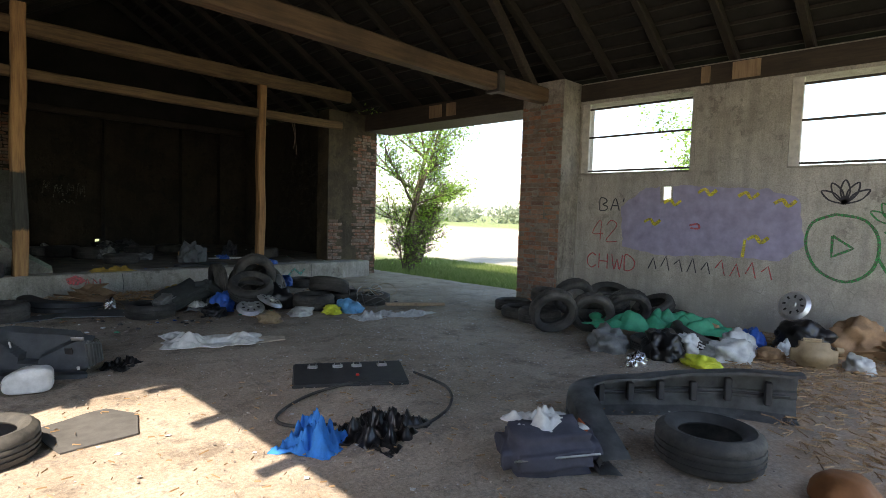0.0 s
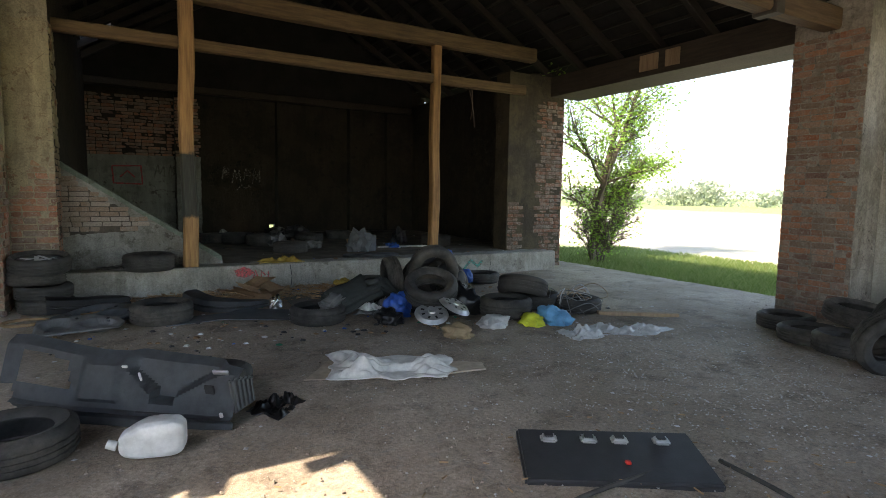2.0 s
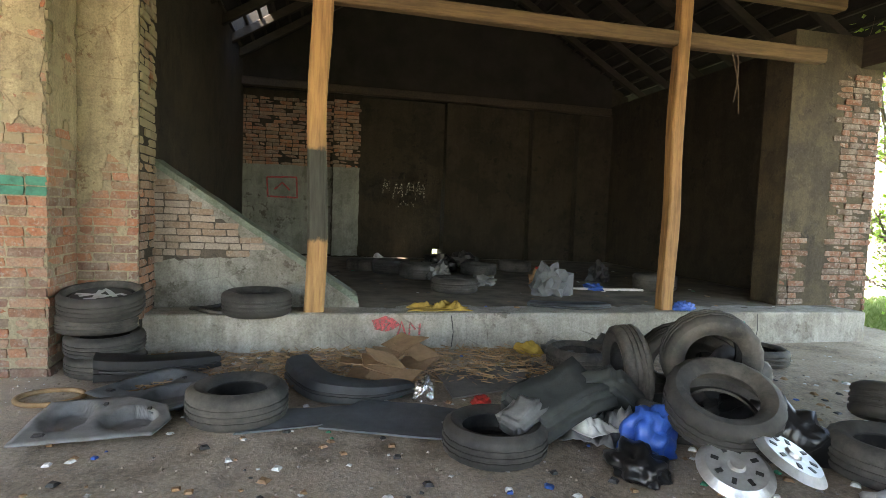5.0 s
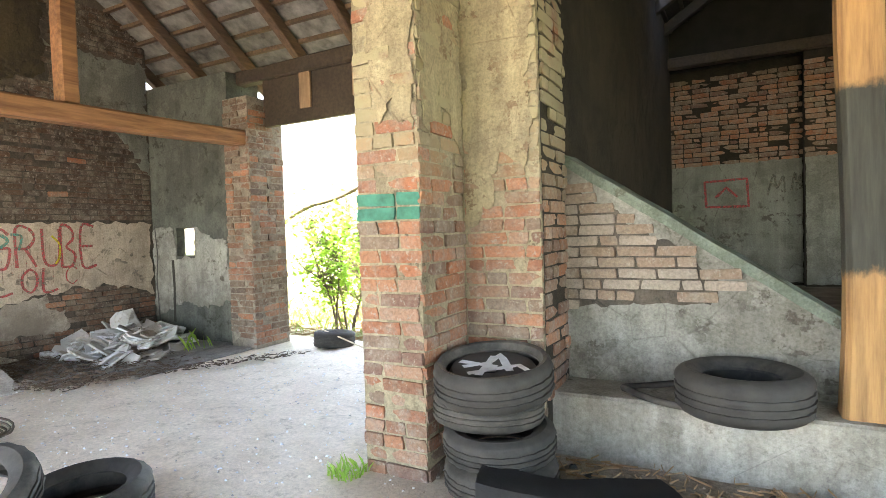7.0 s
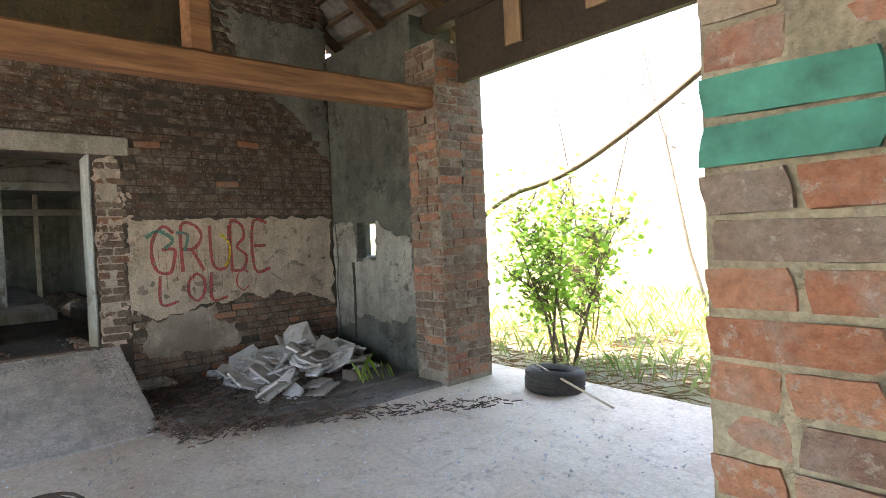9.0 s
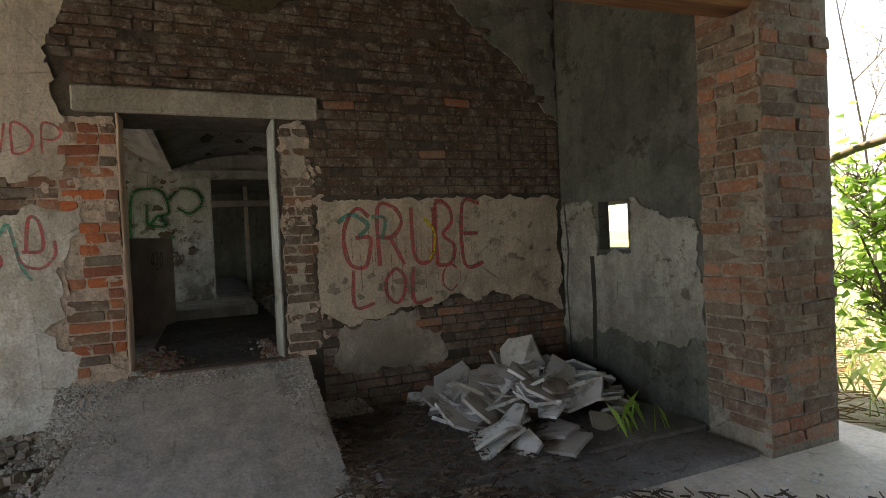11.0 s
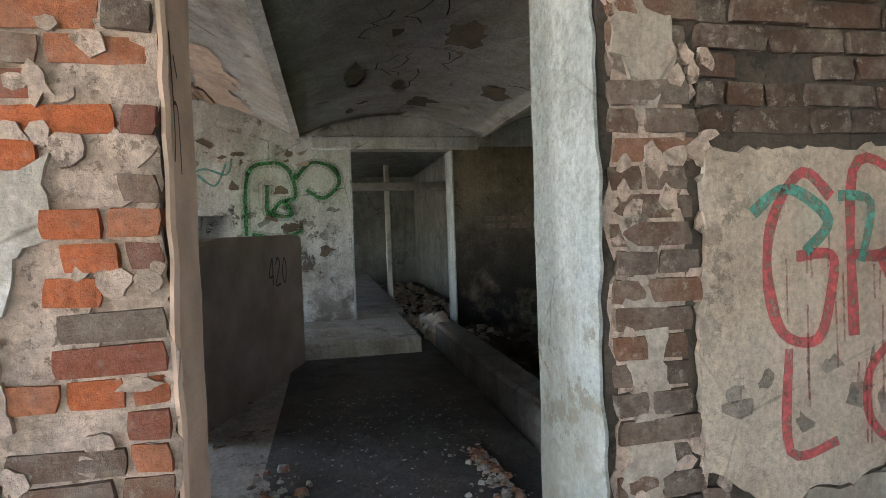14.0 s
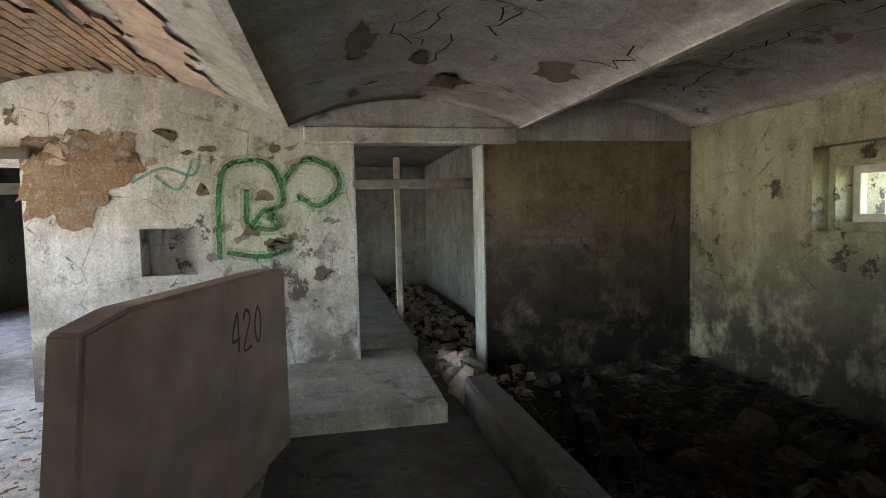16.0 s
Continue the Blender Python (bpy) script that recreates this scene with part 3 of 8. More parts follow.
roof("ceiling_roof_south", 0, 8.5, 4.2, 6.35, 3.3, -8.1, -2.12, M_TILE, M_RAFTER, 0.85, label="grey tiled roof on brown rafters")

# ---- vaulted stable beyond the doorway ----
VZ = 0.44
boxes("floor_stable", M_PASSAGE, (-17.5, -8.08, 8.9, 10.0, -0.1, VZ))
boxes("floor_stable_south", M_PALE_FLOOR, (-17.5, -8.08, 4.4, 8.9, -0.1, VZ - 0.02))
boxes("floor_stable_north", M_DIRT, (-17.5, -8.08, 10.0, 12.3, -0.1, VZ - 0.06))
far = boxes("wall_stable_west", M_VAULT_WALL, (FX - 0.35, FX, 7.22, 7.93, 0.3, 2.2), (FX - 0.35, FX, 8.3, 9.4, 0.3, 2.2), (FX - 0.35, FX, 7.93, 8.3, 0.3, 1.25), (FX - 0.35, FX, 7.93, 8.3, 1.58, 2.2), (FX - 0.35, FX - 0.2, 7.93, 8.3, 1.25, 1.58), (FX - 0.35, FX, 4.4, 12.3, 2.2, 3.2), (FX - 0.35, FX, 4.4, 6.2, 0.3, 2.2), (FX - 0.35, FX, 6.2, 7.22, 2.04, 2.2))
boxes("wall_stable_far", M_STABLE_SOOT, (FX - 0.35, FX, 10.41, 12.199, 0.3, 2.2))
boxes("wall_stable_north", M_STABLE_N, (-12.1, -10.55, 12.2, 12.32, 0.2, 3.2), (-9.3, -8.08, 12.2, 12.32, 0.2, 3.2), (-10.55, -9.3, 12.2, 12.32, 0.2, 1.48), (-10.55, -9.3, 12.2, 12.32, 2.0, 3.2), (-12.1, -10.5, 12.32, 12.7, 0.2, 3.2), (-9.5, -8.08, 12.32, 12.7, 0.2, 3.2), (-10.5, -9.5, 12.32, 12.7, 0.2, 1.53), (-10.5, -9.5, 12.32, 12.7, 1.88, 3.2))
# unseen added wall; its opening is sized for the daylight from the south
boxes("wall_stable_south", M_VAULT_WALL, (-12.1, -11.65, 5.2, 5.6, 0.2, 3.2), (-9.6, -8.08, 5.2, 5.6, 0.2, 3.2), (-11.65, -9.6, 5.2, 5.6, 2.3, 3.2))
# unseen slab added above the vaults to stop sun and sky leaks
boxes("ceiling_stable_roof", M_TILE_DARK, (-18.2, -8.09, 5.1, 13.2, 3.2, 3.35), (-18.2, -12.12, 4.2, 5.1, 3.2, 3.35))
# the south gap is an unseen opening added to brighten this room
boxes("wall_second_room", M_PLASTER_SIDE, (-17.5, -12.11, 10.9, 11.2, 0.2, 3.2), (-17.5, -15.2, 4.4, 4.7, 0.2, 3.2), (-13.2, -12.11, 4.4, 4.7, 0.2, 3.2), (-15.2, -13.2, 4.4, 4.7, 0.2, 1.0), (-15.2, -13.2, 4.4, 4.7, 2.1, 3.2), (-17.8, -17.5, 4.4, 11.2, 0.2, 3.2))
boxes("ceiling_second_room", M_PLASTER_SIDE, (-17.8, -12.11, 4.4, 11.2, 2.5, 2.7))


def vault(y0, y1, z, rise, name, x0=FX, x1=-8.08):
    bm = bmesh.new()
    n, k = 14, 18
    grid = []
    for i in range(n + 1):
        f = i / n
        y = y0 + (y1 - y0) * f
        zz = z + rise * (1 - (2 * f - 1) ** 2)
        grid.append([bm.verts.new((x0 + (x1 - x0) * j / k, y, zz + 0.008 * noise.noise(Vector((j * 0.7, y * 3, zz))))) for j in range(k + 1)])
    for a, b in zip(grid, grid[1:]):
        for j in range(k):
            bm.faces.new((a[j], a[j + 1], b[j + 1], b[j]))
    bmesh.ops.solidify(bm, geom=bm.faces[:], thickness=-0.08)
    return tagged(mesh_ob(name, bm, M_VAULT, None, True), "flaking plaster jack-arch vault", kind="structure")


B0, B1 = 8.93, 10.72
vault(B0 + 0.03, B1 - 0.02, 2.3, 0.2, "ceiling_vault_middle")
vault(B1 + 0.02, 12.2, 2.3, 0.22, "ceiling_vault_north")
vault(6.6, B0 - 0.03, 2.3, 0.36, "ceiling_vault_south")
vault(5.25, 6.5, 2.3, 0.3, "ceiling_vault_far")
boxes("ceiling_beams", M_VAULT, (FX, -8.08, B0 - 0.03, B0 + 0.03, 2.285, 2.42), (FX, -8.08, B1 - 0.02, B1 + 0.02, 2.29, 2.42), (FX, -8.08, 6.5, 6.6, 2.27, 2.42))

# ---- timbers, windows, ramp, doors ----
M_STEEL = plain("rusty_dark_steel", (0.07, 0.06, 0.055), 0.7, 0.4)
M_WHITE_FRAME = plain("chipped_white_paint", (0.55, 0.53, 0.48), 0.7)
M_BOARD = wood_mat("pale_boards", (0.4, 0.28, 0.17), (0.24, 0.16, 0.1), 2)

def wooden_post(x, y, z0, z1, w, label, charred):
    root = beam("wooden_post", (x, y, z0), (x + 0.02, y, z1), w, w, M_POST_A if charred else M_POST, None, label, x, 0, 18)
    tagged(root, category="post", group="posts of the raised bay")
    return root

wooden_post(-0.18, 10.66, PZ - 0.05, 4.4, 0.19, "orange weathered wooden post with a charred band on the platform", True)
wooden_post(3.7, 10.72, PZ - 0.05, 4.1, 0.15, "slender split wooden post standing on the platform edge", False)
for nm, a, b, w, h, lab in (
    ("lower_beam", (-2.0, 10.74, 3.43), (5.6, 10.74, 3.37), 0.14, 0.16, "weathered wooden rail across the raised bay"),
    ("upper_beam", (-2.0, 10.72, 4.12), (5.8, 10.72, 4.02), 0.2, 0.24, "heavy hewn wooden beam across the raised bay"),
):
    tagged(beam(nm, a, b, w, h, M_BEAM, None, lab, a[2], 0.02, 16), category="beam")
tie = tagged(beam("tie_beam", (6.75, 5.85, 3.52), (-2.2, 5.85, 3.62), 0.22, 0.25, M_TIE, None, "heavy brown tie beam resting on the brick pier", 3.3, 0.03, 16), category="beam")
beam("strut", (6.1, 5.85, 3.6), (4.3, 5.85, 5.35), 0.12, 0.14, M_BEAM_DARK, tie, seed=1.2)
bm = bmesh.new()
box_into(bm, 5.0, 5.14, 5.71, 5.99, 3.36, 3.68, bevel=0.01)
part("iron_strap", bm, M_STEEL, tie, "dark iron strap")
tie2 = tagged(beam("tie_beam", (-5.82, 12.1, 2.47), (-5.82, 4.7, 2.4), 0.19, 0.18, M_BEAM_Y, None, "reddish split tie beam between the walls", 5.1, 0.03, 20), category="beam")
beam("king_post", (-5.82, 10.15, 2.52), (-5.82, 10.15, 4.9), 0.15, 0.15, M_BEAM_Y, tie2, seed=2.0)
tagged(beam("wall_plate", (-8.0, 12.33, 3.25), (-2.1, 12.33, 3.25), 0.16, 0.17, M_BEAM_DARK, None, "dark wooden wall plate under the rafters", 8.3), category="beam")
tagged(beam("wall_beam", (-2.3, END - 0.04, 3.78), (6.2, END - 0.04, 3.74), 0.16, 0.16, M_BEAM_DARK, None, "dark wooden beam along the end wall", 9.1), category="beam")
for x, z0, w in ((-5.1, 2.68, 0.16), (-4.35, 2.72, 0.3), (-3.6, 2.7, 0.2)):
    boxes("board", M_BOARD, (x, x + w, 12.26, 12.285, z0 + 0.08, 3.16), parent=header2)
for y0, y1, z0, z1 in ((8.0, 8.25, 3.45, 3.7), (8.4, 8.75, 3.45, 3.7)):
    boxes("board", M_BOARD, (6.41, 6.44, y0, y1, z0, z1), parent=lintel_east)
eave = boxes("trim_eave_boards", M_BEAM_DARK, (6.8, 6.84, -0.6, 5.4, 3.45, 3.72))
for y0, y1 in ((2.65, 3.0), (3.3, 3.42), (0.7, 1.0)):
    boxes("board", M_BOARD, (6.76, 6.79, y0, y1, 3.47, 3.7), parent=eave)

def barred_window(name, y0, y1, z0, z1):
    w = tagged(new(name), "unglazed steel-barred window with rusty horizontal bars", kind="structure")
    for i, z in enumerate((z0 + 0.06, (z0 + z1) / 2 + 0.03, z1 - 0.09)):
        bm = bmesh.new()
        box_into(bm, OX + 0.03, OX + 0.06, y0, y1, z - 0.014, z + 0.014)
        wobble(bm, 0.006, 2, i)
        part("bar", bm, M_STEEL, w)
    bm = bmesh.new()
    box_into(bm, OX + 0.02, OX + 0.08, y1 - 0.13, y1 - 0.004, z0, z1)
    part("window_frame", bm, M_WHITE_FRAME, w, "chipped pale frame post")
    bm = bmesh.new()
    box_into(bm, OX - 0.02, OX + 0.3, y0 + 0.004, y1 - 0.004, z0 + 0.002, z0 + 0.025)
    part("window_sill", bm, M_CONCRETE, w)

barred_window("window_1", 3.55, 5.39, 2.22, 3.4)
barred_window("window_2", 0.3, 2.28, 2.22, 3.4)

def small_window(name, x0, x1, y, z0, z1):
    w = tagged(new(name), "small window in a deep splayed reveal", kind="structure")
    bm = bmesh.new()
    for b in ((x0, x0 + 0.05, z0, z1), (x1 - 0.05, x1, z0, z1), (x0 + 0.05, x1 - 0.05, z0, z0 + 0.05), (x0 + 0.05, x1 - 0.05, z1 - 0.05, z1)):
        box_into(bm, b[0], b[1], y, y + 0.05, b[2], b[3])
    part("window_frame", bm, M_WHITE_FRAME, w)

small_window("window_3", -7.0, -6.78, 12.4, 1.1, 1.46)
small_window("window_4", -10.5, -9.5, 12.45, 1.53, 1.88)

# sloping parapet beside the pier, in front of the bay
def slope_wall():
    ys = (10.86, 11.12)
    front = [(-1.9, 0.2), (-1.9, 1.86), (-1.72, 1.77), (-0.3, 0.82), (0.26, 0.42), (0.3, 0.2)]
    bm = bmesh.new()
    a = [bm.verts.new((x, ys[0], z)) for x, z in front]
    b = [bm.verts.new((x, ys[1], z)) for x, z in front]
    bm.faces.new(a)
    bm.faces.new(b[::-1])
    for i in range(len(front)):
        j = (i + 1) % len(front)
        bm.faces.new((a[j], a[i], b[i], b[j]))
    w = tagged(mesh_ob("wall_slope", bm, M_SLOPE), "sloping rendered parapet with exposed grey bricks", kind="structure")
    bm = bmesh.new()
    n = 16
    for i in range(n):
        f0, f1 = i / n, (i + 1) / n
        p = [Vector((-1.9 + 2.15 * f, 0, 1.9 - 1.45 * f + 0.012 * noise.noise(Vector((f * 9, 0, 0))))) for f in (f0, f1)]
        vs = []
        for q in p:
            vs.append([bm.verts.new(q + Vector((0, y, dz))) for y, dz in ((10.84, -0.05), (10.83, 0.02), (11.14, 0.03), (11.14, -0.05))])
        for k in range(4):
            bm.faces.new((vs[0][k], vs[1][k], vs[1][(k + 1) % 4], vs[0][(k + 1) % 4]))
    part("coping", bm, plaster_mat("mossy_coping", (0.2, 0.25, 0.21), (0.16, 0.2, 0.16), (0.12, 0.13, 0.1), 3), w, "greenish worn coping")
    return w

slope = slope_wall()

# ramp up to the doorway, sill and reveals
def rough_slab(name, mat, b):
    """A coat of old render with a broken, uneven front edge."""
    bm = bmesh.new()
    rows = []
    x0, x1, y0, y1, z0, z1 = b
    n = 60
    for i in range(n + 1):
        z = z0 + (z1 - z0) * i / n
        e = x1 + 0.03 * noise.noise(Vector((z * 3, y0, 1))) + 0.02 * noise.noise(Vector((z * 11, y0, 2)))
        rows.append([bm.verts.new((x, y + 0.004 * noise.noise(Vector((x * 9, z * 7, y))), z)) for x, y in ((x0, y0), (e - 0.06, y0), (e, y0 + (y1 - y0) * 0.3), (e, y0 + (y1 - y0) * 0.7), (e - 0.015, y1), (x0, y1))])
    for p, q in zip(rows, rows[1:]):
        for k in range(6):
            bm.faces.new((p[k], p[(k + 1) % 6], q[(k + 1) % 6], q[k]))
    bm.faces.new(rows[0][::-1])
    bm.faces.new(rows[-1])
    bmesh.ops.recalc_face_normals(bm, faces=bm.faces[:])
    return tagged(mesh_ob(name, bm, mat), kind="structure")


def ramp():
    bm = bmesh.new()
    n = 10
    rows = []
    for i in range(n + 1):
        f = i / n
        x = -6.36 + (-7.59 + 6.36) * f
        rows.append([bm.verts.new((x, y0 + (y1 - y0) * k / 8 + 0.012 * noise.noise(Vector((x * 5, k, 1))) * (k in (0, 8)), 0.015 + 0.45 * f + 0.006 * noise.noise(Vector((x * 4, k, 2))))) for y0, y1 in ((8.5 + 0.3 * f, 9.95),) for k in range(9)])
    for a, b in zip(rows, rows[1:]):
        for k in range(8):
            bm.faces.new((a[k], a[k + 1], b[k + 1], b[k]))
    r = bmesh.ops.extrude_face_region(bm, geom=bm.faces[:])
    for v in [g for g in r["geom"] if isinstance(g, bmesh.types.BMVert)]:
        v.co.z = -0.08
    bmesh.ops.recalc_face_normals(bm, faces=bm.faces[:])
    return tagged(mesh_ob("floor_ramp", bm, M_RAMP, None), "smooth grey concrete ramp to the doorway", kind="structure")

ramp()
boxes("trim_door_sill", plain("rusty_sill_iron", (0.13, 0.09, 0.07), 0.8), (GX - 0.06, GX + 0.03, D0, D1, 0.41, 0.475))
reveal_south = rough_slab("trim_reveal_south", plain("reveal_render", (0.74, 0.56, 0.46), 0.93, 0, 0.22, 5, 0.6), (-7.8, GX + 0.01, D0 + 0.001, D0 + 0.022, 0.44, 2.098))
rough_slab("trim_reveal_north", M_PLASTER_BLUE, (-7.97, GX + 0.012, D1 - 0.022, D1 - 0.001, 0.44, 2.098))
boxes("floor_plinth", M_CONC_DARK, (GX, -6.15, 10.1, 12.08, -0.05, 0.045), (-6.15, -5.75, 10.6, 12.02, -0.05, 0.03), bevel=0.01)

# ---- fittings of the stable ----
def feed_wall():
    bm = bmesh.new()
    a, b = Vector((-9.22, 8.5, 0)), Vector((-10.62, 8.93, 0))
    d = (b - a).normalized()
    s = Vector((-d.y, d.x, 0)) * 0.06
    prof = [(-0.05, 0.4), (-0.03, 0.8), (0.0, 1.1), (0.02, 1.33), (0.16, 1.37), (0.9, 1.38), (1.0, 1.37), (1.0, 0.3)]
    L = (b - a).length
    f = [bm.verts.new(a + d * L * u + s + Vector((0, 0, z))) for u, z in prof]
    k = [bm.verts.new(a + d * L * u - s + Vector((0, 0, z))) for u, z in prof]
    bm.faces.new(f)
    bm.faces.new(k[::-1])
    for i in range(len(prof)):
        j = (i + 1) % len(prof)
        bm.faces.new((f[j], f[i], k[i], k[j]))
    bmesh.ops.recalc_face_normals(bm, faces=bm.faces[:])
    bmesh.ops.bevel(bm, geom=bm.edges[:], offset=0.012, segments=2, affect="EDGES")
    return tagged(mesh_ob("feed_partition", bm, plain("brown_render", (0.36, 0.275, 0.22), 0.9, 0, 0.3, 4, 0.5)), "brown rendered concrete feed partition with painted number", "partition")

feed = feed_wall()
def kerb_wall():
    bm = bmesh.new()
    box_into(bm, -10.95, -8.2, 10.02, 10.2, VZ - 0.15, 0.62, bevel=0.02)
    bmesh.ops.subdivide_edges(bm, edges=bm.edges[:], cuts=5, use_grid_fill=True)
    wobble(bm, 0.02, 3)
    return tagged(mesh_ob("feed_trough_kerb", bm, M_KERB), "worn concrete kerb beside the rubble pit", "kerb")

kerb_wall()
slab = boxes("floor_slab", M_CONCRETE, (FX - 0.3, -10.64, 8.9, 9.86, VZ - 0.1, 0.56), bevel=0.012)
boxes("floor_slab_far", M_CONC_DARK, (-17.4, FX - 0.31, 9.42, 9.9, 0.2, 0.6))
boxes("trim_stable_lintel", M_VAULT_WALL, (FX - 0.03, FX + 0.07, 9.06, 10.66, 2.17, 2.29), bevel=0.012)
boxes("trim_stable_reveals", M_PLASTER_BLUE, (FX - 0.3, FX + 0.012, 10.395, 10.409, 0.3, 2.168), (FX - 0.3, FX + 0.012, 9.401, 9.42, 0.56, 2.168))
bm = bmesh.new()
box_into(bm, -14.0, -13.93, 9.95, 10.02, 0.3, 2.3, bevel=0.008)
tagged(mesh_ob("stall_post", bm, M_WHITE_FRAME), "thin grey stall post in the far room", "post")
bm = bmesh.new()
box_into(bm, -13.6, -13.45, 4.75, 10.88, 1.92, 2.02, bevel=0.01)
tagged(mesh_ob("stall_rail", bm, M_WHITE_FRAME), "pale horizontal rail under the far ceiling", "rail")
# round bar stands in for the white lintel over the doorway
bm = bmesh.new()
bmesh.ops.create_cone(bm, cap_ends=True, segments=12, radius1=0.04, radius2=0.04, depth=2.4, matrix=pose(FX + 0.05, 6.1, 2.1, 90, 0, 0))
tagged(mesh_ob("roof_pipe", bm, M_WHITE_FRAME, None, True), "white round bar in place of the stable doorway lintel", "pipe")

# ---- things ----
def col(name, c, rough=0.6, metal=0.0, vary=0.25, scale=12, bump=0.2):
    return plain(name, c, rough, metal, vary, scale, bump)

M_BLACKPL = col("dusty_black_plastic", (0.035, 0.035, 0.037), 0.55)
M_GREYPL = col("dusty_grey_plastic", (0.17, 0.172, 0.17), 0.55, 0, 0.5, 8)
M_SLATE = col("slate_car_trim", (0.1, 0.11, 0.12), 0.6)
M_BLUEGREY = col("blue_grey_fabric", (0.075, 0.075, 0.1), 0.85)
M_WHITEPL = col("white_plastic", (0.68, 0.69, 0.68), 0.45)
M_CLEARPL = col("milky_plastic_film", (0.55, 0.55, 0.54), 0.35)
M_BLUE = col("bright_blue_cloth", (0.02, 0.2, 0.62), 0.8)
M_BLUEPL = col("blue_plastic", (0.02, 0.1, 0.42), 0.4)
M_GREEN = col("green_tarpaulin", (0.03, 0.27, 0.15), 0.6)
M_YELLOW = col("yellow_plastic", (0.62, 0.66, 0.05), 0.5)
M_ORANGE = col("orange_lens", (0.75, 0.16, 0.03), 0.3)
M_RED = col("red_plastic", (0.5, 0.03, 0.02), 0.4)
M_CARD = col("brown_cardboard", (0.33, 0.2, 0.11), 0.9)
M_TAN = col("tan_jerrycan_plastic", (0.33, 0.24, 0.14), 0.6)
M_PALECARD = col("pale_board", (0.55, 0.45, 0.34), 0.9)
M_CLOTH = col("dirty_white_cloth", (0.74, 0.72, 0.68), 0.9)
M_SILVER = col("silver_hubcap", (0.6, 0.6, 0.6), 0.35, 0.7)
M_FOIL = col("crumpled_foil", (0.7, 0.7, 0.72), 0.25, 0.9)
M_BLACKBAG = col("black_bin_bag", (0.012, 0.012, 0.013), 0.28)
M_MUSTARD = col("mustard_foam", (0.42, 0.28, 0.06), 0.9)
M_SEAT = col("dark_seat_fabric", (0.038, 0.044, 0.043), 0.9)


def board_mat():
    m = Mat("broken_wallboard", 0.85)
    c = m.ramp(m.random(), (0.0, (0.36, 0.34, 0.31)), (0.35, (0.6, 0.6, 0.6)), (1.0, (0.8, 0.82, 0.85)))
    c = m.mix(m.ramp(m.noise(7, 9, 0.72), (0.5, 0.0), (0.6, 0.8)), c, (0.27, 0.24, 0.2))
    m.color(c).bump(m.noise(25, 7, 0.7), 0.5, 0.008)
    return m.m


M_RUBBLE_W = board_mat()
M_STONE = col("broken_brick_and_mortar", (0.33, 0.27, 0.22), 0.95, 0, 0.5, 14)
# rubble colour dropped far below M_STONE to hold the pit's shade
M_PIT = col("shaded_pit_rubble", (0.065, 0.053, 0.041), 0.95, 0, 0.8, 5)
M_STRAW = col("straw_and_needles", (0.33, 0.21, 0.11), 0.95, 0, 0.4)
M_TWIG = col("dry_twig", (0.1, 0.07, 0.05), 0.9)
M_PAINTW = col("white_spray_paint", (0.75, 0.76, 0.78), 0.6)


def tyre_mesh(R, W, r, seg=44, lug=True):
    """A tyre lying flat with its base at 0: bead, bulged walls, grooved tread and hollow inside."""
    h = W / 2
    prof = [(r, -h * 0.62), (r + 0.012, -h * 0.74), (r + (R - r) * 0.3, -h * 0.93), (r + (R - r) * 0.6, -h), (R - 0.035, -h * 0.93), (R - 0.012, -h * 0.8), (R - 0.002, -h * 0.62)]
    for g in (-0.34, 0.0, 0.34):
        prof += [(R, h * (g - 0.09)), (R - 0.009, h * (g - 0.07)), (R - 0.009, h * (g + 0.07)), (R, h * (g + 0.09))]
    prof += [(a, -b) for a, b in prof[:7][::-1]]
    prof += [(r + 0.004, h * 0.5), (r + (R - r) * 0.45, h * 0.82), (R - 0.03, h * 0.6), (R - 0.022, 0), (R - 0.03, -h * 0.6), (r + (R - r) * 0.45, -h * 0.82), (r + 0.004, -h * 0.5)]
    n = len(prof)
    out = []
    for nm, idx in (("tread", range(4, 23)), ("sidewall", range(-1, 5)), ("sidewall", range(22, 27)), ("liner", range(26, n))):
        bm = bmesh.new()
        rings = []
        for s in range(seg):
            a = 2 * math.pi * s / seg
            row = []
            for i in idx:
                q, z = prof[i % n]
                if lug and s % 2 and 5 <= i <= 21 and i not in (11, 12, 13, 14):
                    q -= 0.006
                row.append(bm.verts.new((math.cos(a) * q, math.sin(a) * q, z + h)))
            rings.append(row)
        for s in range(seg):
            a, b = rings[s], rings[(s + 1) % seg]
            for i in range(len(a) - 1):
                bm.faces.new((a[i], b[i], b[i + 1], a[i + 1]))
        me = bpy.data.meshes.new(nm)
        bm.normal_update()
        bm.to_mesh(me)
        bm.free()
        me.materials.append(M_RUBBER)
        me.shade_smooth()
        me.set_sharp_from_angle(angle=radians(38))
        out.append((nm, me))
    return out


def tyre_thing(k):
    root = new("scrap_tyre", TYRES[k][0][1])
    for nm, me in TYRES[k][1:]:
        new(nm, me).parent = root
    return root


TYRES = [tyre_mesh(0.305, 0.19, 0.19), tyre_mesh(0.315, 0.225, 0.18), tyre_mesh(0.29, 0.165, 0.175), tyre_mesh(0.31, 0.2, 0.238)]


def tyre(x, y, z=0.0, rx=0, ry=0, rz=0, k=0, label="worn dusty black car tyre lying flat on the floor", group="scrap tyres"):
    ob = tyre_thing(k)
    ob.matrix_world = pose(x, y, z, rx, ry, rz)
    return tagged(ob, label, "tyre", group)


